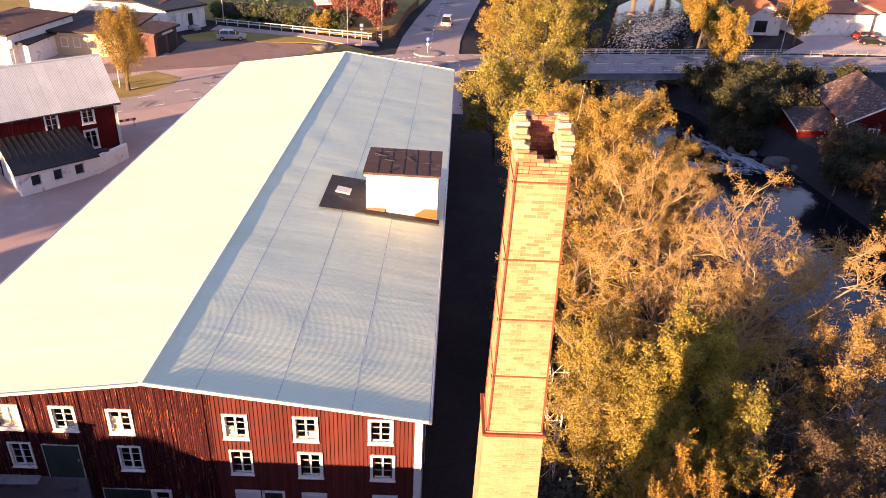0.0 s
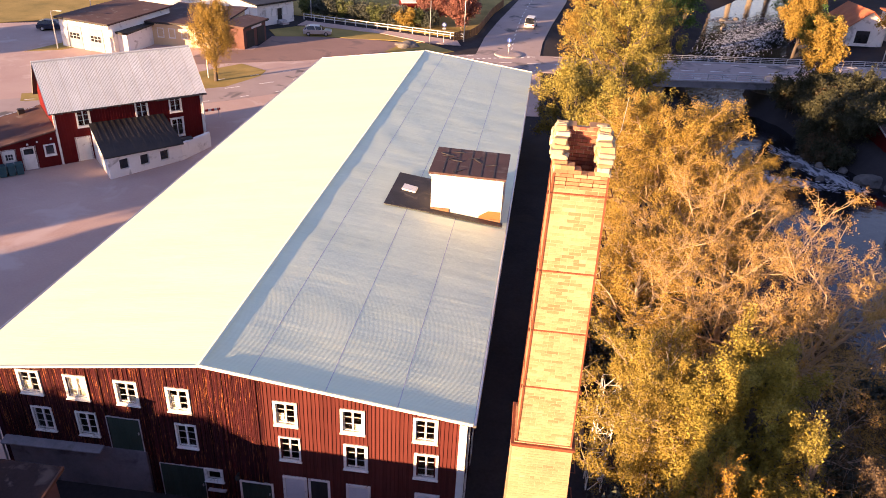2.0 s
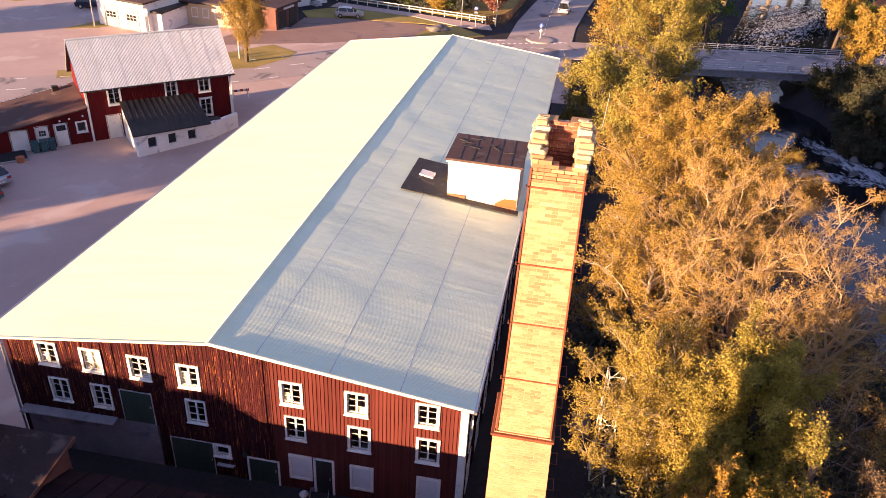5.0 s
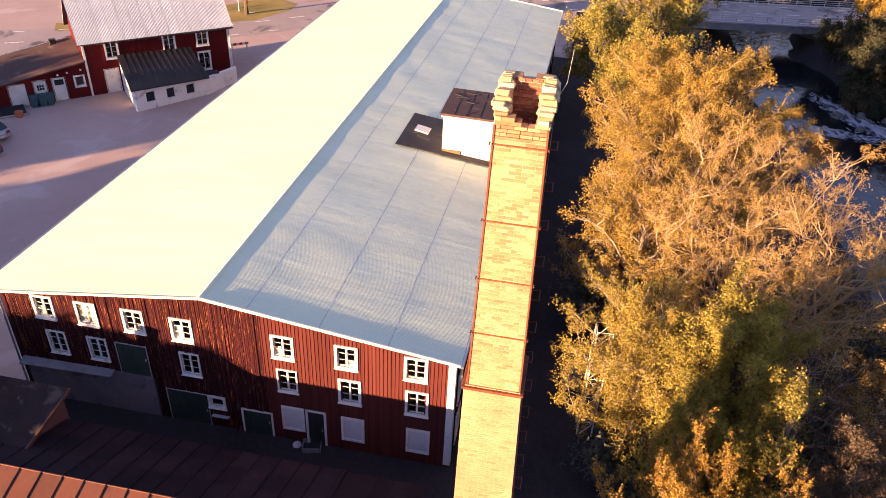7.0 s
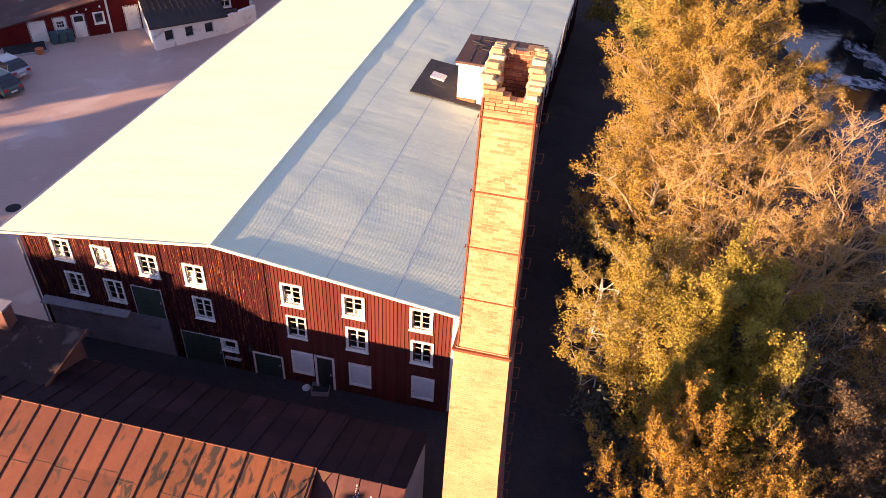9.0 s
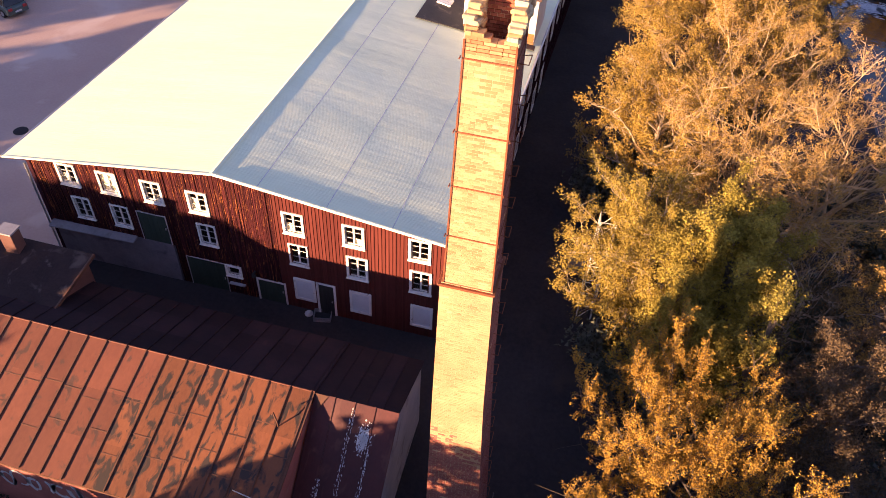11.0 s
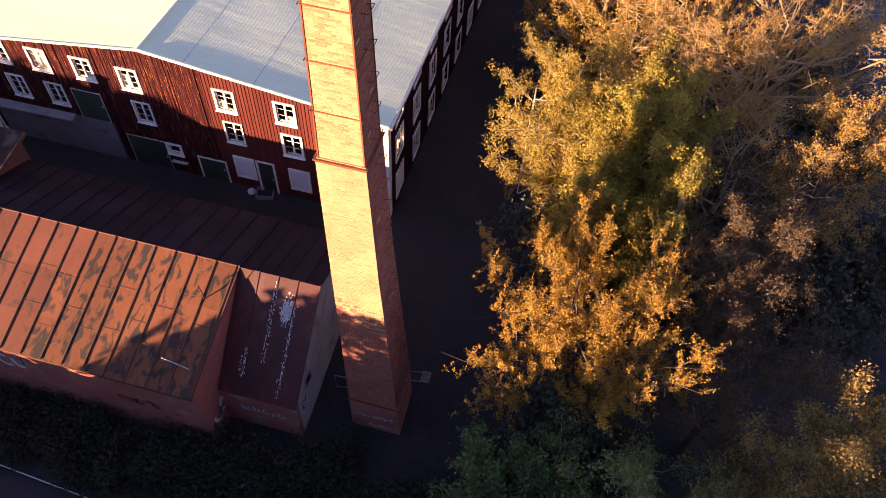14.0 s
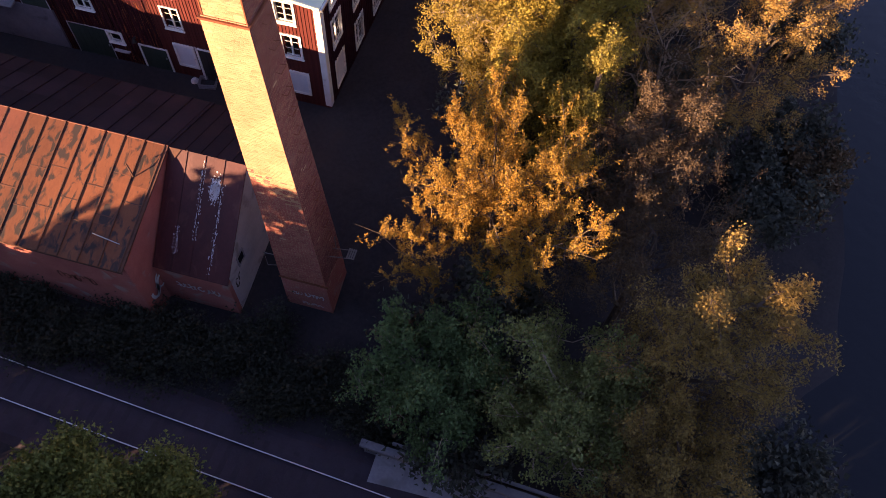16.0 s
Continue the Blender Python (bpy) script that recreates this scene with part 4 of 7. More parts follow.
ROW_AT = [0.0, 0.18, 0.46, 0.725, 1.0]
rest = Geo()
for slope, (xe, ze) in enumerate(((EAVE_R, EAVE_RZ), (EAVE_L, EAVE_LZ))):
    for row in range(ROWS_N):
        f0, f1 = ROW_AT[row], min(ROW_AT[row + 1] + 0.012, 1.0)
        xa, za = RIDGE_X + (xe - RIDGE_X) * f0, RIDGE_Z + (ze - RIDGE_Z) * f0
        xb, zb = RIDGE_X + (xe - RIDGE_X) * f1, RIDGE_Z + (ze - RIDGE_Z) * f1
        for col in range(COLS_N):
            y0 = -0.62 + SHEET_W * col
            g = sheet_mesh(xa, za, xb, zb, 0.0008 * (ROWS_N - row), 0.0016 if slope == 0 else 0.0005, y0, 4 if slope == 0 else 2, 4 if slope == 0 else 1, 1.0 if slope == 0 else 0.4)
            if slope == 0 or col < 24:
                me = g.mesh("roof_sheet")
                me.polygons.foreach_set("use_smooth", [True] * len(me.polygons))
                part("roof_sheet", me, M_ROOF, mill, m=pose(SK * y0, y0, 0))
            else:
                rest.add([(a + SK * y0, b + y0, c) for a, b, c in g.v], g.f)
part("roof_field", rest, M_ROOF, mill, raw=True, kind="stuff")


for f in (0.18, 0.46, 0.725):
    # lapped edges with their screws, short lengths that follow the sagging sheets
    xa, za = RIDGE_X + (EAVE_R - RIDGE_X) * f, RIDGE_Z + (EAVE_RZ - RIDGE_Z) * f
    g = Geo()
    for i in range(217):
        y = -0.6 + 0.25 * i
        zz = za + sag(xa, y) + 0.0055
        g.v += [(xa - 0.02 + SK * y, y, zz + 0.0025), (xa + 0.02 + SK * y, y, zz - 0.0025)]
    g.f = [(2 * i, 2 * i + 1, 2 * i + 3, 2 * i + 2) for i in range(216)]
    part("seam_strip", g, M_SEAM, mill, raw=True)
g = Geo()
for y in (-0.64, LEN + 0.6):
    g.v += [(RIDGE_X - 0.15 + SK * y, y, RIDGE_Z + 0.02), (RIDGE_X + SK * y, y, RIDGE_Z + 0.062), (RIDGE_X + 0.13 + SK * y, y, RIDGE_Z + 0.025)]
g.f = [(0, 1, 4, 3), (1, 2, 5, 4)]
part("ridge_cap", g, M_ROOF, mill, raw=True)
for xe, ze in ((EAVE_R, EAVE_RZ), (EAVE_L, EAVE_LZ)):
    up = 0.075 if xe > RIDGE_X else 0.022
    for y in (-0.66, LEN + 0.56):
        g = Geo().add([(RIDGE_X + SK * y, y, RIDGE_Z - 0.05), (xe + SK * y, y, ze - 0.05), (xe + SK * y, y, ze + up), (RIDGE_X + SK * y, y, RIDGE_Z + up + 0.008)], [(0, 1, 2, 3)])
        g2 = Geo().prism(g.v, (0, 0.05, 0))
        part("verge_board", g2, M_WHITE, mill)
        if y < 0:
            g3 = Geo().prism([(RIDGE_X, y, RIDGE_Z + up + 0.011), (xe, y, ze + up + 0.003), (xe, y + 0.07, ze + up + 0.003), (RIDGE_X, y + 0.07, RIDGE_Z + up + 0.011)], (0, 0, 0.01))
            part("verge_flashing", g3, M_ROOF, mill)
    part("soffit", Geo().prism([(RIDGE_X, -0.6, RIDGE_Z - 0.13), (xe, -0.6, ze - 0.13), (xe, 0.0, ze - 0.13), (RIDGE_X, 0.0, RIDGE_Z - 0.13)], (0, 0, 0.03)), M_REDOLD, mill)
    s = 1 if xe > RIDGE_X else -1
    part("gutter", Geo().tube([(xe + 0.06 * s - 0.62 * SK, -0.62, ze - 0.06), (xe + 0.06 * s + SK * LEN, LEN + 0.5, ze - 0.06)], 0.075, 8), M_STEEL, mill)

# the white box on the roof
mon = part("roof_monitor", Geo().add([(-4.05, 17.6, 7.2), (0.30, 17.6, 6.7), (0.38, 21.4, 6.7), (-3.97, 21.4, 7.2), (-4.05, 17.6, 9.82), (0.30, 17.6, 9.72), (0.38, 21.4, 9.72), (-3.97, 21.4, 9.82)],
                                   [(0, 3, 2, 1), (4, 5, 6, 7), (0, 1, 5, 4), (1, 2, 6, 5), (2, 3, 7, 6), (3, 0, 4, 7)]), M_HOUSING, mill, "white sheet-clad lift housing on the roof")
part("housing_roof", Geo().add([(-4.22, 17.38, 9.84), (0.44, 17.38, 9.74), (0.52, 21.62, 9.74), (-4.14, 21.62, 9.84), (-4.22, 17.38, 9.98), (0.44, 17.38, 9.88), (0.52, 21.62, 9.88), (-4.14, 21.62, 9.98)],
                               [(0, 3, 2, 1), (4, 5, 6, 7), (0, 1, 5, 4), (1, 2, 6, 5), (2, 3, 7, 6), (3, 0, 4, 7)]), M_BROWNROOF, mon, "torn brown felt on a nearly flat roof")
for k in range(1, 6):
    part("felt_lap", Geo().box(-4.2 + 0.77 * k, 17.40, 9.985 - 0.0165 * k, -4.14 + 0.77 * k, 21.6, 9.995 - 0.0165 * k), M_FELT, mon)
rt = random.Random(3)
for k in range(9):
    cx, cy = -3.6 + rt.uniform(0, 3.6), 17.8 + rt.uniform(0, 3.2)
    part("felt_tear", Geo().box(-0.35, -0.06, 0, 0.35, 0.06, 0.03, pose(cx, cy, 9.985 - (cx + 4.2) * 0.0215, 0, 0, rt.uniform(-60, 60))), M_FELT, mon)
part("cornice", Geo().box(-4.16, 17.44, 9.70, 0.36, 17.60, 9.80, Matrix.Identity(4)), M_WHITE, mon)
part("panel", Geo().add([(-1.05, 17.575, 7.02), (0.26, 17.575, 6.92), (0.26, 17.575, 7.62), (-0.50, 17.575, 7.62), (-1.05, 17.575, 7.25)], [(0, 1, 2, 3, 4)]), M_DULLRED, mon, "bare orange primer patch")
zr = lambda x, y=19.5: RIDGE_Z + (EAVE_RZ - RIDGE_Z) * (x - SK * y - RIDGE_X) / (EAVE_R - RIDGE_X)
felt = Geo()
for poly in ([(-6.85, 16.95), (-4.05, 17.0), (-4.0, 21.9), (-6.72, 21.95)], [(-4.05, 16.95), (0.45, 17.0), (0.45, 17.55), (-4.05, 17.55)]):
    felt.prism([(a, b, zr(a) + 0.07) for a, b in poly], (0, 0, 0.03))
part("felt_apron", felt, M_FELT, mill, "black felt laid on the roof beside the housing", raw=True)
part("hatch", Geo().add([(-6.15, 19.35, zr(-6.15) + 0.11), (-5.25, 19.2, zr(-5.25) + 0.11), (-5.2, 20.0, zr(-5.2) + 0.11), (-6.1, 20.15, zr(-6.1) + 0.11)] + [(-6.15, 19.35, zr(-6.15) + 0.20), (-5.25, 19.2, zr(-5.25) + 0.20), (-5.2, 20.0, zr(-5.2) + 0.20), (-6.1, 20.15, zr(-6.1) + 0.20)],
                        [(0, 3, 2, 1), (4, 5, 6, 7), (0, 1, 5, 4), (1, 2, 6, 5), (2, 3, 7, 6), (3, 0, 4, 7)]), M_WHITE, mill, "small white roof hatch")
part("timber_kerb", Geo().box(-4.05, 17.52, 7.1, -2.9, 17.60, 7.55).box(-2.9, 17.54, 6.85, 0.3, 17.60, 7.10), M_PLANK, mon)

# ---- the brick chimney ----
SHAFT = [  # height, west, east, south, north
    (-1.6, 1.54, 3.66, -10.58, -8.56), (2.7, 1.51, 3.45, -10.55, -8.68), (10.5, 1.48, 3.02, -10.50, -9.00), (15.33, 1.50, 2.86, -10.54, -9.17),
    (15.34, 1.575, 2.81, -10.48, -9.24), (23.3, 1.68, 2.64, -10.47, -9.36)]


def shaft(z):
    return [float(np.interp(z, [r[0] for r in SHAFT], [r[c] for r in SHAFT])) for c in (1, 2, 3, 4)]


chimney = thing("chimney", "tall square buff brick chimney with a broken crown and iron bands", "chimney")
COURSE, WALL = 0.0775, 0.225


def top_of(face, u):
    """Where the broken rim ends; u runs from west to east or from south to north."""
    step = lambda v: 21.98 + COURSE * round((v - 21.98) / COURSE)
    if face == "south":
        return step(22.16 - 0.22 * max(0, 1 - abs(u - 0.52) / 0.36))
    if face == "north":
        return step(22.58 + 0.03 * math.sin(9 * u))
    return step(22.12 + 0.44 * u ** 0.5 + 0.03 * math.sin(17 * u + (2 if face == "east" else 0)))


# mortar core with the flue in it
g = Geo()
zs = [-1.6, 2.7, 10.5, 15.33, 15.34, 21.7]
for z in zs:
    w, e, s, n = shaft(z)
    i = 0.004
    g.v += [(w + i, s + i, z), (e - i, s + i, z), (e - i, n - i, z), (w + i, n - i, z)]
g.f = [(4 * r + k, 4 * r + (k + 1) % 4, 4 * r + 4 + (k + 1) % 4, 4 * r + 4 + k) for r in range(len(zs) - 1) for k in range(4)]
w, e, s, n = shaft(21.7)
k0 = len(g.v)
for z in (21.7, 17.0):
    g.v += [(w + WALL, s + WALL, z), (e - WALL, s + WALL, z), (e - WALL, n - WALL, z), (w + WALL, n - WALL, z)]
g.f += [(k0 + k, k0 + (k + 1) % 4, k0 + 4 + (k + 1) % 4, k0 + 4 + k) for k in range(4)] + [(k0 + 4, k0 + 5, k0 + 6, k0 + 7)]
g.f += [(k0 - 4 + k, k0 - 4 + (k + 1) % 4, k0 + (k + 1) % 4, k0 + k) for k in range(4)]
part("mortar_core", g, M_MORTAR, chimney, "weathered lime mortar")

rbk = random.Random(11)
unit = Geo().box(0, 0, 0, 1, 1, 1).mesh("brick")
unit.materials.append(M_BRICKONE)
painted, unlit, base, joined, lower, crown, inner, singles = Geo(), Geo(), Geo(), Geo(), Geo(), Geo(), Geo(), 0
course = 0
z = -1.6
while z < 23.0:
    w, e, s, n = shaft(z + COURSE / 2)
    flare = 0.0 if z < 22.16 else min(0.085, 0.03 + 0.25 * (z - 22.16))
    for face, length in (("south", e - w), ("north", e - w), ("west", n - s), ("east", n - s)):
        lens = []
        header = course % 3 == 1
        first = 0.12 if course % 2 else 0.25
        a = 0.0
        while a < length - 0.01:
            bl = first if a == 0 else (0.12 if (header and rbk.random() < 0.6) else 0.25)
            if length - a - bl < 0.07:
                bl = length - a
            lens.append((a, bl))
            a += bl
        for a, bl in lens:
            u = (a + bl / 2) / length
            if z + COURSE * 0.5 > top_of(face, u):
                continue
            out = flare + rbk.uniform(-0.0015, 0.002)
            if rbk.random() < 0.006:
                out -= 0.012
            j = 0.006 if z < 21.95 else 0.002
            deep = WALL if z > 21.6 else 0.10
            za, zb = z + j, z + COURSE - j
            fx = {"south": (w + a + j, s - out, w + a + bl - j, s + deep), "north": (w + a + j, n - deep, w + a + bl - j, n + out),
                  "west": (w - out, s + a + j, w + deep, s + a + bl - j), "east": (e - deep, s + a + j, e + out, s + a + bl - j)}[face]
            if face in ("west", "east"):
                if fx[1] < s + 0.02:
                    fx = (fx[0], s + 0.012, fx[2], fx[3])
                if fx[3] > n - 0.02:
                    fx = (fx[0], fx[1], fx[2], n - 0.012)
            if face == "south" and 18.5 < z < 21.98 and singles < 300:
                ob = part("brick", unit, M_BRICKONE, chimney)
                ob.matrix_basis = Matrix.Translation((fx[0], fx[1], za)) @ Matrix.Diagonal((fx[2] - fx[0], fx[3] - fx[1], zb - za, 1))
                singles += 1
            elif z > 21.95:
                tl = rbk.uniform(-3, 3)
                m = Matrix.Translation(((fx[0] + fx[2]) / 2, (fx[1] + fx[3]) / 2, 0)) @ pose(0, 0, 0, 0, 0, tl) @ Matrix.Translation((-(fx[0] + fx[2]) / 2, -(fx[1] + fx[3]) / 2, 0))
                oo = rbk.uniform(-0.012, 0.012)
                m = Matrix.Translation(({'west': -oo, 'east': oo}.get(face, 0), {'south': -oo * 0.4, 'north': oo}.get(face, 0), 0)) @ m
                if face not in ("west", "east"):
                    crown.box(fx[0], fx[1], za - 0.004, fx[2], fx[3], zb + rbk.uniform(0, 0.006), m)
            else:
                # the reddened foot ends along the slanted edge of the tree shadow
                (painted if z < 1.42 else unlit if face in ("east", "north") else joined if z > 15.3 else base if z + 1.1 * u + rbk.uniform(-0.7, 0.7) < 8.6 else lower).box(fx[0], fx[1], za, fx[2], fx[3], zb)
    if 19.5 < z < 22.55:
        for k in range(5):
            wd = (e - w - 2 * WALL) / 4
            a = w + WALL + (k - 0.5 * (course % 2)) * wd
            a0, a1 = max(a, w + WALL), min(a + wd, e - WALL)
            if a1 - a0 > 0.05:
                inner.box(a0 + 0.006, n - WALL - 0.012 - rbk.uniform(0, 0.01), z + 0.007, a1 - 0.006, n - WALL + 0.03, z + COURSE - 0.007)
    z += COURSE
    course += 1
part("painted_brickwork", painted, M_PAINTBRICK, chimney, "chipped dull red paint on the foot", raw=True, kind="stuff")
# faces turned from the sun, with their shade in the brick colour
part("rear_brickwork", unlit, M_SHADEBRICK, chimney, "purplish brown brick with shade in its colour", raw=True, kind="stuff")
part("foot_brickwork", base, M_LOWBRICK, chimney, "brick foot reddened to look half shaded", raw=True, kind="stuff")
part("lower_brickwork", lower, M_BUFF, chimney, raw=True, kind="stuff")
part("brickwork", joined, M_BRICK, chimney, raw=True, kind="stuff")
part("crown_brickwork", crown, M_LIME, chimney, "crumbling lime-caked rim with steps and gaps", raw=True, kind="stuff")
# the two side walls of the rim are caked with lime, corbelled outwards and broken into steps
for face in ("west", "east"):
    bm = bmesh.new()
    w, e, s, n = shaft(22.2)
    for k in range(9):
        z0 = 21.93 + 0.073 * k
        jag = rbk.uniform(-0.05, 0.05)
        y0 = s + (0.015 if k < 2 else 0.06 + (n - s) * (0.02, 0.05, 0.10, 0.20, 0.30, 0.46, 0.66)[k - 2] + jag)
        o = (0.0, 0.02, 0.05, 0.075, 0.09, 0.09, 0.08, 0.05, 0.02)[k] + rbk.uniform(-0.012, 0.012)
        x0, x1 = (w - o, w + WALL - 0.01 + rbk.uniform(-0.02, 0.02)) if face == "west" else (e - WALL + 0.01 + rbk.uniform(-0.02, 0.02), e + o)
        y1 = n + (o if k < 8 else 0.0)
        steps = [y0, *(y0 + (y1 - y0) * v + rbk.uniform(-0.02, 0.02) for v in (0.25, 0.5, 0.75)), y1]
        for ya, yb in zip(steps, steps[1:]):
            sx, hh = rbk.uniform(-0.034, 0.034), rbk.uniform(0.098, 0.130)
            bmesh.ops.create_cube(bm, size=1, matrix=Matrix.Translation(((x0 + x1) / 2 + sx, (ya + yb) / 2, z0 + 0.036)) @ pose(0, 0, 0, rbk.uniform(-6, 6), rbk.uniform(-6, 6), rbk.uniform(-9, 9)) @ Matrix.Diagonal((x1 - x0, yb - ya + 0.012, hh, 1)))
    bmesh.ops.bevel(bm, geom=bm.edges[:], offset=0.024, segments=1, affect="EDGES", clamp_overlap=True)
    for v in bm.verts:
        v.co += noise.noise_vector(v.co * 9) * 0.022
    me = bpy.data.meshes.new("lime_crust")
    bm.to_mesh(me)
    bm.free()
    part("lime_crust", me, M_LIME, chimney, "pale lime mortar caked on the broken rim", kind="stuff")
part("flue_brickwork", inner, M_REDBRICK, chimney, "sooty red flue lining", raw=True, kind="stuff")
# iron bands and corner irons
for z in (21.54, 19.845, 18.41, 16.92):
    w, e, s, n = shaft(z)
    g = Geo()
    o, t = 0.006, 0.012
    g.box(w - o - t, s - o - t, z, e + o + t, s - o, z + 0.034).box(w - o - t, n + o, z, e + o + t, n + o + t, z + 0.034)
    g.box(w - o - t, s - o, z, w - o, n + o, z + 0.034).box(e + o, s - o, z, e + o + t, n + o, z + 0.034)
    b = part("iron_band", g, M_IRON, chimney)
    for bx in (w - 0.05, e + 0.05):
        part("clamp_bolt", Geo().tube([(bx, s - 0.08, z + 0.03), (bx, s + 0.03, z + 0.03)], 0.016, 6), M_IRON, b)
for cx in (0, 1):
    for cy in (2, 3):
        lo, hi = shaft(15.36), shaft(21.95)
        g = Geo()
        sx, sy = (-1 if cx == 0 else 1), (-1 if cy == 2 else 1)
        pts = []
        for q, zz in ((lo, 15.36), (hi, 21.95)):
            xx, yy = q[cx] + 0.008 * sx, q[cy] + 0.008 * sy
            pts.append([(xx, yy, zz), (xx - 0.028 * sx, yy, zz), (xx, yy - 0.028 * sy, zz), (xx + 0.01 * sx, yy + 0.01 * sy, zz), (xx - 0.028 * sx, yy + 0.01 * sy, zz), (xx + 0.01 * sx, yy - 0.028 * sy, zz)])
        g.v = pts[0] + pts[1]
        g.f = [(4, 3, 9, 10), (3, 5, 11, 9), (1, 4, 10, 7), (5, 2, 8, 11), (0, 1, 7, 6), (2, 0, 6, 8)]
        part("corner_iron", g, M_IRON, chimney)
w, e, s, n = shaft(15.3)
part("ledge", Geo().box(w - 0.05, s - 0.05, 15.285, e + 0.05, n + 0.05, 15.34).box(w - 0.02, s - 0.02, 15.235, e + 0.02, n + 0.02, 15.283), M_IRON, chimney, "rust-stained brick ledge", bevel=0.01)
for z in np.arange(2.0, 22.2, 0.92):
    w, e, s, n = shaft(z)
    yc = (s + n) / 2 + 0.15
    part("step_iron", shared("step_iron", lambda: Geo().tube([(0, -0.17, 0), (0.19, -0.20, 0.02), (0.19, 0.20, 0.02), (0, 0.17, 0)], 0.012, 5), M_IRON), M_IRON, chimney, m=pose(e, yc, float(z)))
# lightning rod
w, e, s, n = shaft(22)
part("lightning_rod", Geo().tube([(e + 0.06, -9.6, 15.4), (e + 0.06, -9.6, 22.2), (e + 0.22, -9.5, 22.55), (e + 0.26, -9.5, 23.2)], [0.006, 0.006, 0.007, 0.005], 6), M_STEEL, chimney)
# the low platform bars by the foot, and spray paint
part("guard_bar", Geo().tube([(1.55, -10.3, 1.9), (0.95, -10.35, 1.75), (0.95, -10.35, 2.75), (1.52, -10.35, 2.8)], 0.022, 6), M_ROCK, chimney)
part("service_step", Geo().tube([(3.6, -9.9, 2.95), (4.55, -9.75, 2.95)], 0.02, 6).tube([(3.6, -9.5, 2.95), (4.55, -9.35, 2.95)], 0.02, 6).tube([(3.75, -9.5, 2.95), (3.75, -9.5, 3.9)], 0.02, 6), M_ROCK, chimney)
for k in range(4):
    part("tread", Geo().box(4.25 + 0.09 * k, -9.8, 2.96, 4.31 + 0.09 * k, -9.32, 2.99), M_ROCK, chimney)
part("foot_band", Geo().box(1.48, -10.615, 1.42, 3.62, -10.56, 1.50), M_IRON, chimney)

# ---- boiler house with the rusty roof ----
boiler = thing("boiler_house", "old brick boiler house under a rusty standing-seam roof", "building")
BX0, BX1 = -26.0, -3.75
RY, RZ, SY, SZ, NY, NZ = -8.05, 5.20, -13.12, 3.62, -4.4, 3.78
part("wall", Geo().box(BX0, -12.9, -1.6, BX1 + 0.15, -12.6, SZ - 0.1), M_PAINTBRICK, boiler, "faded red painted brick wall")
part("wall", Geo().box(BX0, -4.9, -1.2, BX1 + 0.15, -4.65, NZ - 0.02), M_PAINTBRICK, boiler)
g = Geo().prism([(BX1 - 0.05, -12.6, -1.6), (BX1 - 0.05, -4.7, -1.6), (BX1 - 0.05, -4.7, NZ - 0.0), (BX1 - 0.05, RY, RZ - 0.1), (BX1 - 0.05, -12.6, SZ - 0.05)], (0.2, 0, 0))
part("gable_wall", g, M_PAINTBRICK, boiler)
g = Geo().prism([(BX0, -12.6, -1.6), (BX0, -4.7, -1.6), (BX0, -4.7, NZ), (BX0, RY, RZ - 0.1), (BX0, -12.6, SZ - 0.05)], (0.2, 0, 0))
part("gable_wall", g, M_PAINTBRICK, boiler)
PW = 0.855
nx = int((BX1 + 0.2 - BX0) / PW)
# the north slope takes the rust sheet whose colour holds its shade
for (ya, za, yb, zb), sheet_mat in (((RY, RZ, SY, SZ), M_RUST), ((RY, RZ, NY, NZ), M_SHADERUST)):
    dy, dz = yb - ya, zb - za
    for f0, f1 in ((0, 0.36), (0.36, 0.70), (0.70, 1.0)):
        g = Geo().add([(0, dy * f0, dz * f0), (PW, dy * f0, dz * f0), (PW, dy * f1, dz * f1), (0, dy * f1, dz * f1)], [(0, 1, 2, 3)])
        me = Geo().prism([(0.004, dy * f0, dz * f0), (PW - 0.004, dy * f0, dz * f0), (PW - 0.004, dy * f1 * 1.001, dz * f1), (0.004, dy * f1 * 1.001, dz * f1)], (0, 0, 0.012)).mesh("roof_sheet")
        cleaned(me)
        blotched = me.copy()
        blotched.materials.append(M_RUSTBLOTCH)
        me.materials.append(sheet_mat)
        for i in range(nx):
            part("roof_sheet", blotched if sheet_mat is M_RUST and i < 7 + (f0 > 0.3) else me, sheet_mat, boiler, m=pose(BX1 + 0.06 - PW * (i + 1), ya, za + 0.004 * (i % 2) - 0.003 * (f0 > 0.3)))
    sm = Geo().prism([(-0.022, 0, 0.0), (0.022, 0, 0.0), (0.022, dy, dz), (-0.022, dy, dz)], (0, 0, 0.055)).mesh("seam")
    cleaned(sm)
    seam_mat = M_RUSTSEAM if sheet_mat is M_RUST else M_SHADERUST
    sm.materials.append(seam_mat)
    for i in range(nx + 1):
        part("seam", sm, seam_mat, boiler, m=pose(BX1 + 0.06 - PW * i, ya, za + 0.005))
rx = random.Random(41)
for i in range(nx):
    for f in ((rx.uniform(0.25, 0.45), rx.uniform(0.6, 0.8)) if i % 3 else (rx.uniform(0.4, 0.65),)):
        x1, yy, zz = BX1 + 0.06 - PW * i, RY + (SY - RY) * f, RZ + (SZ - RZ) * f
        sl = (SZ - RZ) / (SY - RY)
        part("cross_seam", Geo().prism([(x1 - PW + 0.02, yy, zz + 0.010), (x1 - 0.02, yy, zz + 0.010), (x1 - 0.02, yy + 0.035, zz + 0.010 + 0.035 * sl), (x1 - PW + 0.02, yy + 0.035, zz + 0.010 + 0.035 * sl)], (0, 0, 0.012)), M_RUSTSEAM, boiler)
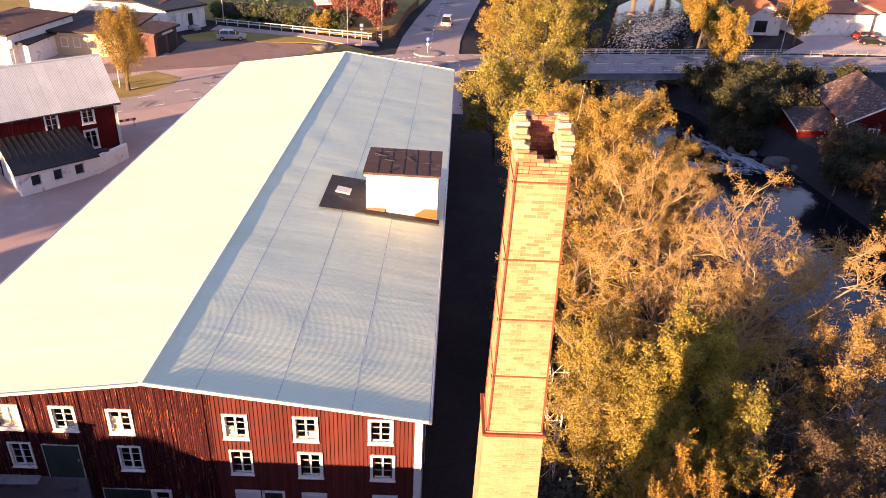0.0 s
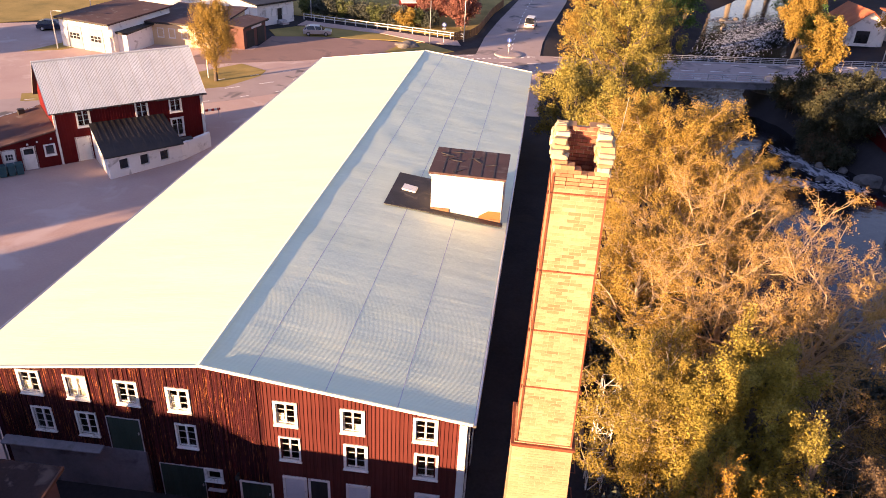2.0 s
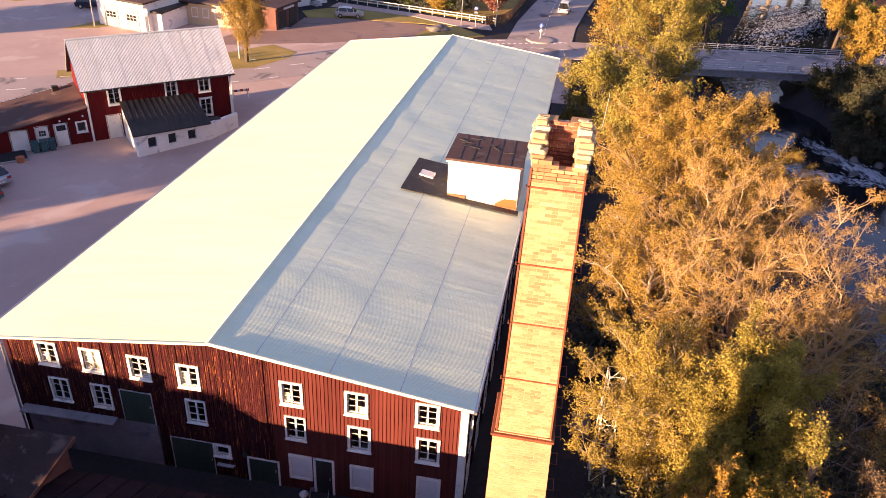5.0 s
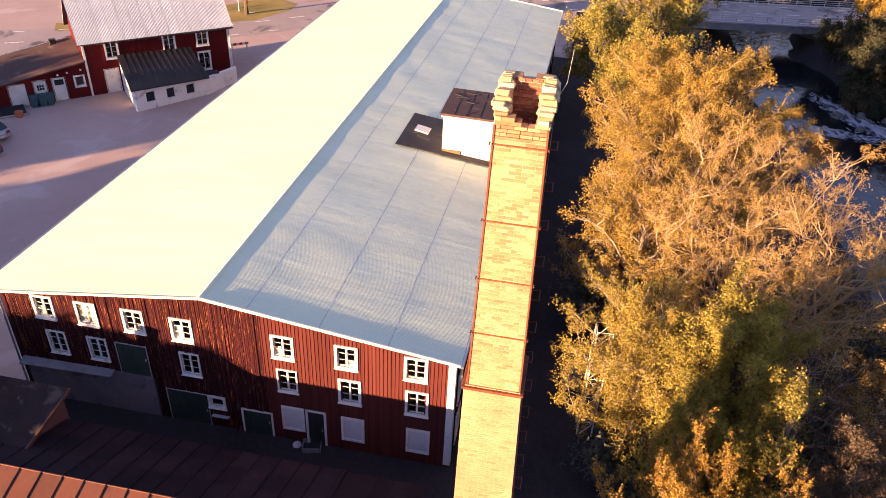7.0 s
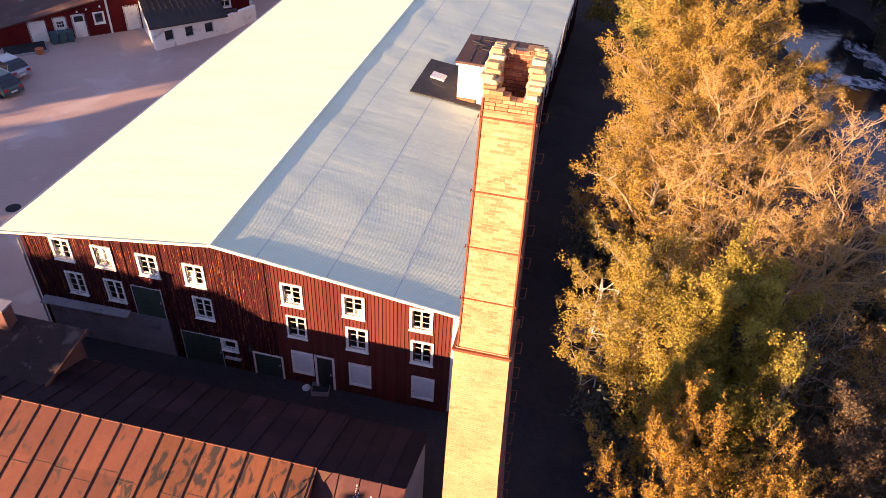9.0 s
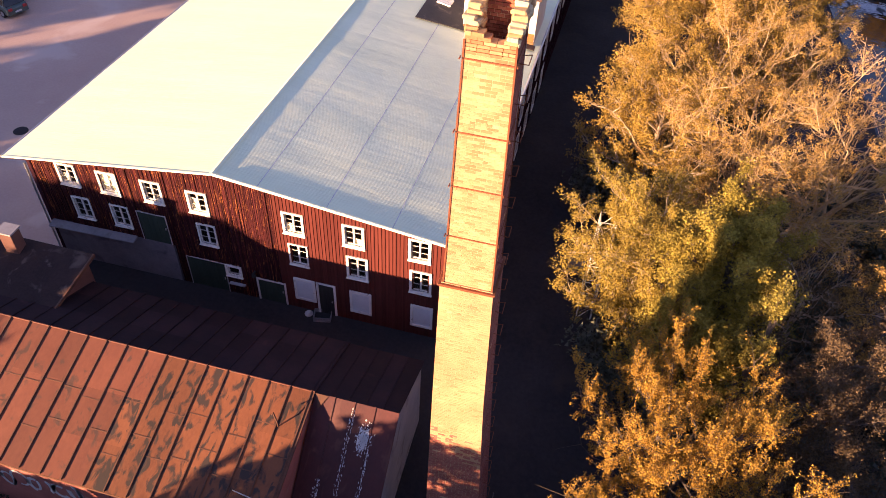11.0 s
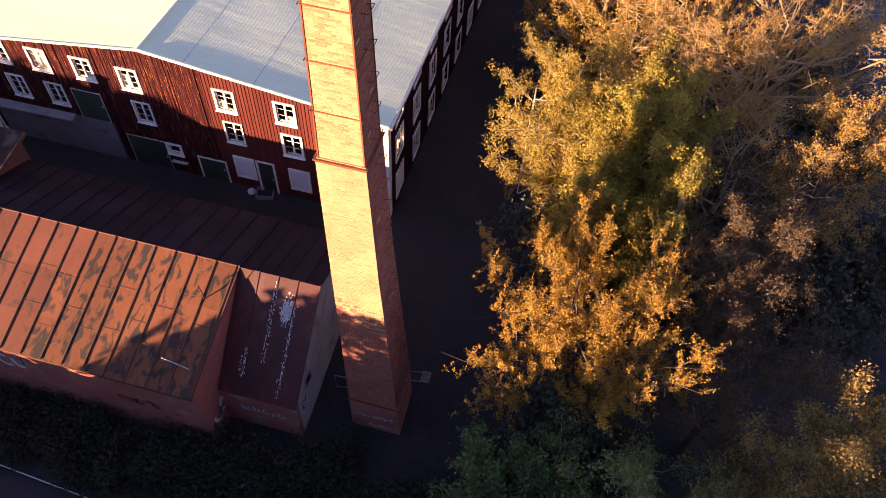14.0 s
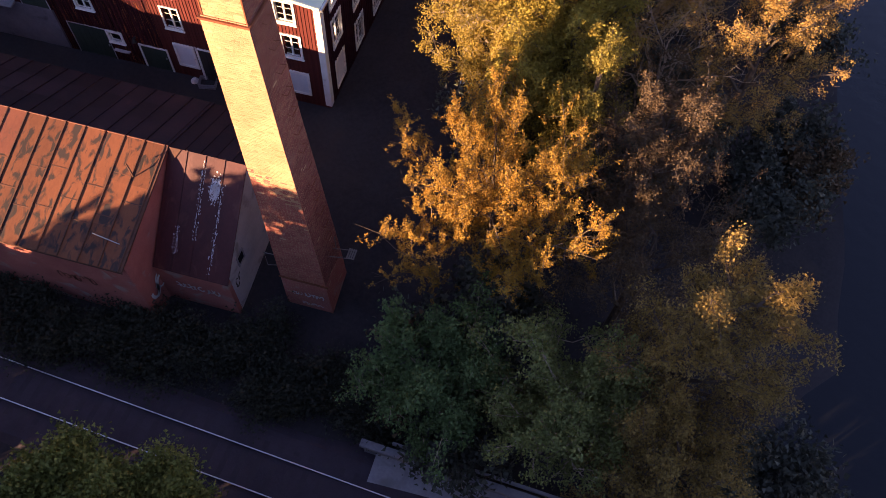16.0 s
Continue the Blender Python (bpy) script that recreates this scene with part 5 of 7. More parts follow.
part("ridge_cap", Geo().tube([(BX0, RY, RZ + 0.015), (BX1 + 0.2, RY, RZ + 0.015)], 0.03, 6), M_RUST, boiler)
part("eave_board", Geo().box(BX0, SY - 0.02, SZ - 0.12, BX1 + 0.2, SY + 0.02, SZ), M_RUSTSEAM, boiler)
part("verge_strip", Geo().prism([(BX1 + 0.05, RY, RZ - 0.06), (BX1 + 0.20, RY, RZ - 0.06), (BX1 + 0.20, SY, SZ - 0.06), (BX1 + 0.05, SY, SZ - 0.06)], (0, 0, 0.085)), M_RUSTSEAM, boiler)
part("verge_strip", Geo().prism([(BX1 + 0.0, NY, NZ - 0.06), (BX1 + 0.22, NY, NZ - 0.06), (BX1 + 0.22, RY, RZ - 0.06), (BX1 + 0.0, RY, RZ - 0.06)], (0, 0, 0.095)), M_SHADERUST, boiler)
part("vent_pipe", Geo().tube([(-4.45, -9.55, 4.6), (-4.45, -9.55, 5.05), (-4.65, -9.4, 5.35), (-4.7, -9.4, 5.2)], 0.03, 6), M_RUSTSEAM, boiler)
part("snow_bar", Geo().tube([(-5.2, -12.0, 4.02), (-4.0, -12.15, 3.98)], 0.02, 5), M_STEEL, boiler)
part("hip_patch", Geo().add([(-3.52, RY - 0.03, RZ + 0.0), (-3.0, RY - 0.03, RZ + 0.0), (-3.3, RY - 0.45, RZ - 0.36)], [(0, 1, 2)]), M_RUSTSEAM, boiler)

annex = thing("annex", "low annex with a steep flaking red sheet roof", "building")
AX0, AX1 = -3.6, -0.3
AY, AZ = -11.75, 1.72
sheets = [(-3.55, -2.75), (-2.75, -1.95), (-1.95, -1.15), (-1.15, -0.25)]
for a, b in sheets:
    part("roof_sheet", Geo().prism([(a + 0.004, RY, RZ - 0.04), (b - 0.004, RY, RZ - 0.04), (b - 0.004, AY, AZ), (a + 0.004, AY, AZ)], (0, 0, 0.02)), M_REDSHEET, annex)
    part("seam", Geo().prism([(b - 0.02, RY, RZ - 0.03), (b + 0.02, RY, RZ - 0.03), (b + 0.02, AY, AZ), (b - 0.02, AY, AZ)], (0, 0, 0.055)), M_REDSHEET, annex)
for i in range(5):
    a = -3.55 + 0.66 * i
    part("roof_sheet", Geo().prism([(a + 0.004, RY, RZ - 0.04), (a + 0.656, RY, RZ - 0.04), (a + 0.656, -4.4, 3.72), (a + 0.004, -4.4, 3.72)], (0, 0, 0.02)), M_SHADERUST, annex)
    part("seam", Geo().prism([(a + 0.64, RY, RZ - 0.03), (a + 0.68, RY, RZ - 0.03), (a + 0.68, -4.4, 3.72), (a + 0.64, -4.4, 3.72)], (0, 0, 0.04)), M_SHADERUST, annex)
part("wall", Geo().box(AX0, AY + 0.08, -1.6, AX1, AY + 0.33, AZ - 0.02), M_PAINTBRICK, annex, "painted brick wall with worn white patches")
part("end_wall", Geo().prism([(AX1 - 0.2, AY + 0.33, -1.6), (AX1 - 0.2, -4.7, -1.6), (AX1 - 0.2, -4.7, 3.7), (AX1 - 0.2, RY, RZ - 0.06), (AX1 - 0.2, AY + 0.33, AZ + 0.12)], (0.2, 0, 0)), M_CONCRETE, annex, "grey plastered end wall")
part("wall", Geo().box(AX0, -4.85, -1.2, AX1 - 0.2, -4.65, 3.72), M_PAINTBRICK, annex)
win = part("small_window", Geo().box(AX1 - 0.02, -10.55, 1.45, AX1 + 0.025, -10.1, 2.0), M_SHADE, annex, "dark little window opening")
part("surround", Geo().box(AX1, -10.62, 1.38, AX1 + 0.05, -10.55, 2.07).box(AX1, -10.1, 1.38, AX1 + 0.05, -10.03, 2.07).box(AX1, -10.55, 2.0, AX1 + 0.05, -10.1, 2.07).box(AX1, -10.55, 1.38, AX1 + 0.05, -10.1, 1.45), M_PLASTER, win)


def scrawl(parent, m, length, height, seed, material=None):
    """Sprayed strokes that cannot be read: bent ribbons side by side."""
    r, x = random.Random(seed), 0.0
    while x < length:
        w = height * r.uniform(0.35, 0.6)
        for _ in range(r.choice((1, 2, 2))):
            a0, turn, cz = r.uniform(0, 6.28), r.choice((-1, 1)) * r.uniform(2.2, 5.2), height * r.uniform(0.35, 0.65)
            rx2, rz2, t = w * r.uniform(0.35, 0.55), height * r.uniform(0.3, 0.5), height * r.uniform(0.05, 0.09)
            ring = []
            for k in range(11):
                a = a0 + turn * k / 10
                c, q = math.cos(a), math.sin(a)
                ring += [m @ Vector((x + w / 2 + (rx2 + t * d) * c, -0.004, cz + (rz2 + t * d) * q)) for d in (-1, 1)]
            part("spray_paint", Geo().add(ring, [(2 * k, 2 * k + 1, 2 * k + 3, 2 * k + 2) for k in range(10)]), material or M_PAINTWHITE, parent, "faded sprayed stroke, unreadable", raw=True)
        x += w * 1.05


rf = random.Random(77)
g = Geo()
slope = (AZ - RZ + 0.04) / (AY - RY)
for seam, n, lo, hi, wide in ((-1.95, 230, 0.05, 0.70, 0.04), (-2.72, 90, 0.6, 0.85, 0.06), (-1.12, 170, 0.3, 0.95, 0.04), (-1.35, 560, 0.14, 0.36, 0.12)):
    for _ in range(n):
        f = rf.uniform(lo, hi) if wide < 0.1 else rf.gauss((lo + hi) / 2, 0.045)
        x, y = seam + rf.gauss(0, wide), RY + (AY - RY) * f
        k, ra = 6, rf.uniform(0.006, 0.026)
        zz = RZ - 0.04 + slope * (y - RY) + 0.024
        ring = [(x + ra * rf.uniform(0.5, 1.2) * math.cos(6.283 * i / k), y + 1.6 * ra * rf.uniform(0.5, 1.2) * math.sin(6.283 * i / k)) for i in range(k)]
        g.add([(a, b, zz + slope * (b - y)) for a, b in ring], [tuple(range(k))])
part("bare_patch", g, M_BLIND, annex, "pale flakes where the red paint has peeled", raw=True, kind="stuff")
scrawl(annex, pose(-2.9, AY + 0.075, 0.3), 1.9, 0.45, 5)
scrawl(annex, pose(AX1 + 0.008, -11.2, 0.55, 0, 0, 90), 0.5, 0.6, 12, M_FELT)
scrawl(boiler, pose(-3.54, -12.5, 0.0, 0, 0, 90), 1.2, 1.1, 8)
scrawl(boiler, pose(-14.6, -12.91, 1.5), 3.0, 1.2, 21)
scrawl(boiler, pose(-7.3, -12.91, 1.1), 1.5, 0.55, 17, M_RUST)
scrawl(chimney, pose(1.95, -10.605, 0.15), 1.25, 0.34, 31)
scrawl(chimney, pose(2.3, -10.612, -0.55), 0.9, 0.2, 33)

# the dark-roofed shed beside it
shed = thing("side_shed", "brick shed with a dark patched sheet roof and a small stack", "building")
part("roof", Geo().prism([(-34, -4.15, 5.42), (-15.3, -4.15, 5.30), (-15.75, -9.6, 4.0), (-34, -9.6, 4.1)], (0, 0, 0.10)), M_SHEDROOF, shed)
part("verge_strip", Geo().prism([(-15.34, -4.15, 5.28), (-15.26, -4.15, 5.28), (-15.71, -9.6, 3.98), (-15.79, -9.6, 3.98)], (0, 0, 0.15)), M_RUSTSEAM, shed)
# wall and stack take the darker brick in place of shade
part("wall", Geo().prism([(-15.95, -9.4, -1.4), (-15.65, -4.3, -1.4), (-15.65, -4.3, 5.22), (-15.95, -9.4, 4.0)], (-0.25, 0, 0)), M_BROWNBRICK, shed)
part("wall", Geo().box(-34, -4.45, -1.2, -15.9, -4.25, 5.2), M_BROWNBRICK, shed)
st = part("brick_flue", Geo().box(-19.1, -4.95, 4.9, -18.45, -4.4, 6.35), M_BROWNBRICK, shed, "short brick stack", bevel=0.02)
part("stack_cap", Geo().box(-19.16, -5.01, 6.35, -18.39, -4.34, 6.43), M_PLASTER, st)

# ---- the red house with the white stone porch ----
HOUSE_M = pose(-40.1, 35.0, 0, 0, 0, 42.8)
house = thing("red_house", "two-storey red wooden house with a grey corrugated roof", "house", HOUSE_M)
HW = [(1.95, 3.30, 0.95, 1.45), (7.1, 3.25, 0.95, 1.6), (10.25, 3.40, 0.95, 1.55), (10.2, 0.98, 1.0, 1.6)]
HD = (1.5, 0.0, 1.1, 2.2)
gabled(house, 13.3, 6.2, -0.2, 5.2, 8.5, M_REDWALL, openings={"south": HW + [HD]})
for a, z, w, h in HW:
    window(house, pose(a, -0.01, z), w, h, 2, 3, 0.13, crown=True)
plank_door(house, pose(1.5, 0.05, 0.0), 1.1, 2.2, M_WHITE, 6, 0.12)
g = Geo()
for i in range(54):
    x = 0.12 + 13.1 * i / 53
    for z0, z1 in spans(x - 0.02, x + 0.02, 0.0, 5.1, HW + [HD]):
        g.box(x - 0.025, -0.03, z0, x + 0.025, 0.0, z1)
part("board_relief", g, M_REDWALL, house, raw=True, kind="stuff")
part("corner_board", Geo().box(-0.03, -0.04, 0, 0.14, 0.0, 5.15).box(-0.04, -0.04, 0, -0.0, 0.14, 5.15), M_WHITE, house)
part("corner_board", Geo().box(13.16, -0.04, 0, 13.34, 0.0, 5.15).box(13.3, -0.04, 0, 13.34, 0.14, 5.15), M_WHITE, house)
rise = 3.3 / 3.1
for side in (0, 1):
    n, width = 14, 14.1 / 14
    g = Geo()
    for i in range(25):
        x = width * i / 24
        zz = 0.02 * math.cos(2 * math.pi * i / 3)
        y0, y1 = (-0.42, 3.1) if side == 0 else (6.62, 3.1)
        g.v += [(x, y0, 5.2 - rise * 0.42 + 0.14 + zz), (x, y1, 8.5 + 0.14 + zz)]
    g.f = [(2 * i, 2 * i + 2, 2 * i + 3, 2 * i + 1) for i in range(24)]
    me = g.mesh("roof_sheet")
    me.materials.append(M_ROOF2)
    for i in range(n):
        part("roof_sheet", me, M_ROOF2, house, m=pose(-0.4 + width * i, 0, 0.004 * (i % 2)))
        if i:
            xs, y0, y1 = -0.4 + width * i, (-0.42, 6.62)[side], 3.1
            part("lap_strip", Geo().prism([(xs - 0.02, y0, 5.2 - rise * 0.42 + 0.165), (xs + 0.03, y0, 5.2 - rise * 0.42 + 0.165), (xs + 0.03, y1, 8.665), (xs - 0.02, y1, 8.665)], (0, 0, 0.006)), M_LAP, house)
    y0, y1 = (-0.38, 3.1) if side == 0 else (6.58, 3.1)
    part("roof_deck", Geo().prism([(-0.38, y0, 5.2 - rise * 0.38), (13.68, y0, 5.2 - rise * 0.38), (13.68, y1, 8.5), (-0.38, y1, 8.5)], (0, 0, 0.10)), M_FELT, house)
part("ridge_cap", Geo().tube([(-0.42, 3.1, 8.66), (13.7, 3.1, 8.66)], 0.10, 6), M_ROOF2, house)
part("gutter", Geo().tube([(9.0, -0.52, 4.80), (13.7, -0.52, 4.80)], 0.07, 6), M_BLACKROOF, house)
part("downpipe", Geo().tube([(13.4, -0.3, 4.8), (13.36, -0.12, 4.5), (13.36, -0.12, 0.9)], 0.05, 6), M_WHITE, house)
rg = random.Random(2)
for k in range(46):
    part("eave_fringe", shared(("fringe", k % 4), lambda: Geo().box(0, -0.02, -0.06 - 0.03 * (k % 4), 0.22, 0.02, 0), M_FELT), M_FELT, house, m=pose(-0.35 + 0.305 * k, -0.43, 4.86))

# the porch in front of it
porch = thing("stone_porch", "whitewashed stone porch under a black sheet roof", "porch", HOUSE_M)
seg = [(2.76, -5.56), (9.54, -4.25), (13.1, -2.1)]
top = [2.02, 1.62, 1.45]
d1 = Vector((seg[1][0] - seg[0][0], seg[1][1] - seg[0][1]))
L1 = d1.length
m1 = pose(seg[0][0], seg[0][1], 0, 0, 0, math.degrees(math.atan2(d1.y, d1.x)))
OPS = [(0.98, 0.62, 0.82, 0.95), (2.9, 0.55, 0.78, 0.95), (4.8, 0.5, 0.82, 0.92)]
g = Geo()
xs = sorted({0.0, L1, *(a for a, *_ in OPS), *(o[0] + o[2] for o in OPS)})
for a, b in zip(xs, xs[1:]):
    hole = [o for o in OPS if o[0] < (a + b) / 2 < o[0] + o[2]]
    ta, tb = top[0] + (top[1] - top[0]) * a / L1, top[0] + (top[1] - top[0]) * b / L1
    lows = [(-0.3, None)] if not hole else [(-0.3, hole[0][1]), (hole[0][1] + hole[0][3], None)]
    for lo, hi in lows:
        za, zb = (ta, tb) if hi is None else (hi, hi)
        g.add([(a, 0, lo), (b, 0, lo), (b, 0.45, lo), (a, 0.45, lo), (a, 0, za), (b, 0, zb), (b, 0.45, zb), (a, 0.45, za)], [(0, 3, 2, 1), (4, 5, 6, 7), (0, 1, 5, 4), (1, 2, 6, 5), (2, 3, 7, 6), (3, 0, 4, 7)])
part("wall", g, M_WHITEWALL, porch, m=m1, raw=True)
for a, z, w, h in OPS:
    part("dark_opening", Geo().box(a, 0.25, z, a + w, 0.3, z + h), M_SHADE, porch, m=m1)
g = Geo().add([(9.54, -4.25, -0.3), (13.1, -2.1, -0.3), (13.1, -1.7, -0.3), (9.54, -3.85, -0.3), (9.54, -4.25, 1.62), (13.1, -2.1, 1.45), (13.1, -1.7, 1.45), (9.54, -3.85, 1.62)],
              [(0, 3, 2, 1), (4, 5, 6, 7), (0, 1, 5, 4), (1, 2, 6, 5), (2, 3, 7, 6), (3, 0, 4, 7)])
part("wall", g, M_WHITEWALL, porch, bevel=0.03)
part("wall", Geo().add([(2.76, -5.56, -0.3), (3.2, -5.5, -0.3), (3.2, 0, -0.3), (2.85, 0, -0.3), (2.76, -5.56, 2.02), (3.2, -5.5, 2.0), (3.2, 0, 2.9), (2.85, 0, 2.9)], [(0, 3, 2, 1), (4, 5, 6, 7), (0, 1, 5, 4), (1, 2, 6, 5), (2, 3, 7, 6), (3, 0, 4, 7)]), M_WHITEWALL, porch)
part("wall", Geo().add([(9.3, -4.2, -0.3), (9.54, -4.2, -0.3), (9.5, 0, -0.3), (9.2, 0, -0.3), (9.3, -4.2, 1.6), (9.54, -4.2, 1.6), (9.5, 0, 2.9), (9.2, 0, 2.9)], [(0, 3, 2, 1), (4, 5, 6, 7), (0, 1, 5, 4), (1, 2, 6, 5), (2, 3, 7, 6), (3, 0, 4, 7)]), M_WHITEWALL, porch)
ra, rb2, rc, rd = (2.45, -5.85, 2.02), (9.75, -4.55, 1.66), (9.5, -0.02, 3.25), (2.75, -0.02, 3.38)
for k in range(13):
    f0, f1 = k / 13, (k + 1) / 13
    a, b, c, d = Vector(ra).lerp(Vector(rb2), f0), Vector(ra).lerp(Vector(rb2), f1), Vector(rd).lerp(Vector(rc), f1), Vector(rd).lerp(Vector(rc), f0)
    part("roof_sheet", Geo().prism([a, b, c, d], (0, 0, 0.09)), M_BLACKROOF, porch, "black felted lean-to roof")
for k in range(1, 13):
    f = k / 13
    p, q = Vector(rd).lerp(Vector(rc), f), Vector(ra).lerp(Vector(rb2), f)
    q = p.lerp(q, 0.58)
    part("roof_rib", Geo().prism([p + Vector((-0.07, 0, 0.09)), q + Vector((-0.07, 0, 0.09)), q + Vector((0.07, 0, 0.09)), p + Vector((0.07, 0, 0.09))], (0, 0, 0.022)), M_BLACKROOF, porch)
part("stair_wall_cap", Geo().box(9.9, -3.4, 1.55, 11.0, -2.8, 1.72), M_FELT, porch)

# its low wing
wing = thing("house_wing", "low red wing with a brown felt roof and white doors", "house wing", HOUSE_M)
WO = [(-1.15, 1.15, 0.72, 0.85), (-3.0, 0.0, 1.0, 2.05), (-4.55, 0.0, 0.98, 2.05), (-6.6, 0.0, 1.35, 2.0)]
g = Geo()
tz = lambda u: 3.30 + u * 0.165
xs = sorted({-9.5, 0.0, *(o[0] for o in WO), *(o[0] + o[2] for o in WO)})
for a, b in zip(xs, xs[1:]):
    hole = [o for o in WO if o[0] < (a + b) / 2 < o[0] + o[2]]
    for lo, hi in ([(-0.2, None)] if not hole else [(-0.2, hole[0][1]), (hole[0][1] + hole[0][3], None)]):
        za, zb = (tz(a), tz(b)) if hi is None else (hi, hi)
        if max(za, zb) - lo > 0.03:
            g.add([(a, 0, lo), (b, 0, lo), (b, 0.2, lo), (a, 0.2, lo), (a, 0, za), (b, 0, zb), (b, 0.2, zb), (a, 0.2, za)], [(0, 3, 2, 1), (4, 5, 6, 7), (0, 1, 5, 4), (1, 2, 6, 5), (2, 3, 7, 6), (3, 0, 4, 7)])
part("wall", g, M_REDWALL, wing, raw=True)
part("wall", Geo().box(-9.5, 0.2, -0.2, -9.3, 6, 1.7), M_REDWALL, wing)
part("wall", Geo().box(-9.5, 5.8, -0.2, -0.2, 6, 1.8), M_REDWALL, wing)
part("roof", Geo().prism([(-10.0, -0.35, tz(-10)), (-0.03, -0.35, tz(0)), (-0.03, 6.2, tz(0) + 0.45), (-10.0, 6.2, tz(-10) + 0.45)], (0, 0, 0.12)), M_BROWNROOF, wing)
window(wing, pose(-1.15, -0.01, 1.15), 0.72, 0.85, 1, 1, 0.12)
dd = plank_door(wing, pose(-3.0, 0.05, 0), 1.0, 2.05, M_WHITE, 5, 0.11)
part("door_glass", Geo().box(0.12, -0.035, 1.45, 0.88, -0.022, 1.95), M_SHADE, dd)
dd = plank_door(wing, pose(-4.55, 0.05, 0), 0.98, 2.05, M_WHITE, 5, 0.11)
for k in range(6):
    part("door_glass", Geo().box(0.2 + 0.2 * (k % 3), -0.035, 1.2 + 0.27 * (k // 3), 0.36 + 0.2 * (k % 3), -0.022, 1.42 + 0.27 * (k // 3)), M_SHADE, dd)
plank_door(wing, pose(-6.6, 0.05, 0), 1.35, 2.0, M_WHITE, 7, 0.11)
for k, x in enumerate((-2.5, -1.7, -0.55)):
    part("wall_lamp", shared("wall_lamp", lambda: Geo().tube([(0, 0, 0), (0, -0.12, 0.03), (0, -0.16, -0.08)], [0.04, 0.07, 0.09], 8), M_WHITE), M_WHITE, wing, m=pose(x, 0, 2.42 + 0.1 * k))
rg = random.Random(8)
for k in range(14):
    part("ridge_patch", Geo().box(-0.3, -0.08, 0, 0.3, 0.08, 0.02, pose(-9.4 + 0.66 * k, 6.0, tz(-9.4 + 0.66 * k) + 0.57, 0, -9.4)), M_STEEL, wing)
part("vent_hood", Geo().box(-2.1, 5.2, 3.4, -1.5, 5.7, 3.95), M_BLACKROOF, wing, bevel=0.05)


def bin_thing(x, y, rot):
    b = thing("waste_bin", "teal wheeled plastic waste bin beside the wing door", "waste bin", pose(x, y, 0, 0, 0, rot), "waste bins")
    part("body", Geo().add([(-0.25, -0.25, 0.06), (0.25, -0.25, 0.06), (0.25, 0.28, 0.06), (-0.25, 0.28, 0.06), (-0.3, -0.32, 0.98), (0.3, -0.32, 0.98), (0.3, 0.36, 0.98), (-0.3, 0.36, 0.98)], [(0, 3, 2, 1), (4, 5, 6, 7), (0, 1, 5, 4), (1, 2, 6, 5), (2, 3, 7, 6), (3, 0, 4, 7)]), M_WASTE, b, bevel=0.02)
    part("lid", Geo().box(-0.31, -0.34, 0.98, 0.31, 0.4, 1.06), M_WASTE, b, bevel=0.02)
    for s in (-0.27, 0.27):
        part("wheel", Geo().tube([(s - 0.03, 0.3, 0.1), (s + 0.03, 0.3, 0.1)], 0.1, 10), M_TYRE, b)


for u in (-4.9, -4.2, -3.55):
    p = HOUSE_M @ Vector((u, -0.62, 0))
    bin_thing(p.x, p.y, 42.8)

M_DOORGREY = mat("grey_door_panel", (0.24, 0.25, 0.27), (0.30, 0.31, 0.33), 0.8, 10, 0.6)
# ---- garages, yellow building and what stands beyond ----


def flat_house(name, label, m, L, W, h0, h1, wall, roof, over=0.4):
    """A low block whose roof rises from front to back."""
    b = thing(name, label, "building", m)
    part("wall", Geo().box(0, 0, -0.2, L, 0.25, h0), wall, b)
    part("wall", Geo().box(0, W - 0.25, -0.2, L, W, h1), wall, b)
    for x in (0, L - 0.25):
        part("wall", Geo().prism([(x, 0.25, -0.2), (x, W - 0.25, -0.2), (x, W - 0.25, h1), (x, 0.25, h0)], (0.25, 0, 0)), wall, b)
    part("roof", Geo().prism([(-over, -over, h0), (L + over, -over, h0), (L + over, W + over, h1), (-over, W + over, h1)], (0, 0, 0.22)), roof, b)
    part("fascia", Geo().box(-over, -over - 0.02, h0 - 0.05, L + over, -over, h0 + 0.2), M_DARKDOOR, b)
    return b


garage = flat_house("garage_building", "white rendered garage block with two grey sectional doors", pose(-63.7, 74.2, 0, 0, 0, -15.9), 8.8, 12, 3.85, 4.4, M_WHITEWALL, M_BROWNROOF)
for x in (1.3, 5.1):
    d = part("garage_door", Geo().box(x, -0.05, 0, x + 2.6, 0.0, 3.1), M_DOORGREY, garage, "pale grey sectional door")
    for k in range(4):
        part("door_panel", Geo().box(x + 0.03, -0.075, 0.03 + 0.77 * k, x + 2.57, -0.05, 0.77 * (k + 1)), M_DOORGREY, d)
    for r in range(2):
        for c in range(3):
            part("pane", Geo().box(x + 0.42 + 0.62 * c, -0.085, 1.35 + 0.42 * r, x + 0.92 + 0.62 * c, -0.075, 1.68 + 0.42 * r), M_SHADE, d)
annex2 = flat_house("link_building", "pale low link building with a black flat roof", pose(-56.9, 73.4, 0, 0, 0, -8), 3.6, 6.5, 2.6, 2.8, M_WHITEWALL, M_BLACKROOF)
part("chimney_box", Geo().box(0.8, 0.7, 2.6, 1.5, 1.4, 3.5), M_REDBRICK, annex2)
dish = thing("satellite_dish", "white satellite dish on a mast", "satellite dish", pose(-54.6, 71.6, 0))
part("mast", Geo().tube([(0, 0, 0), (0, 0, 3.2)], 0.04, 6), M_STEEL, dish)
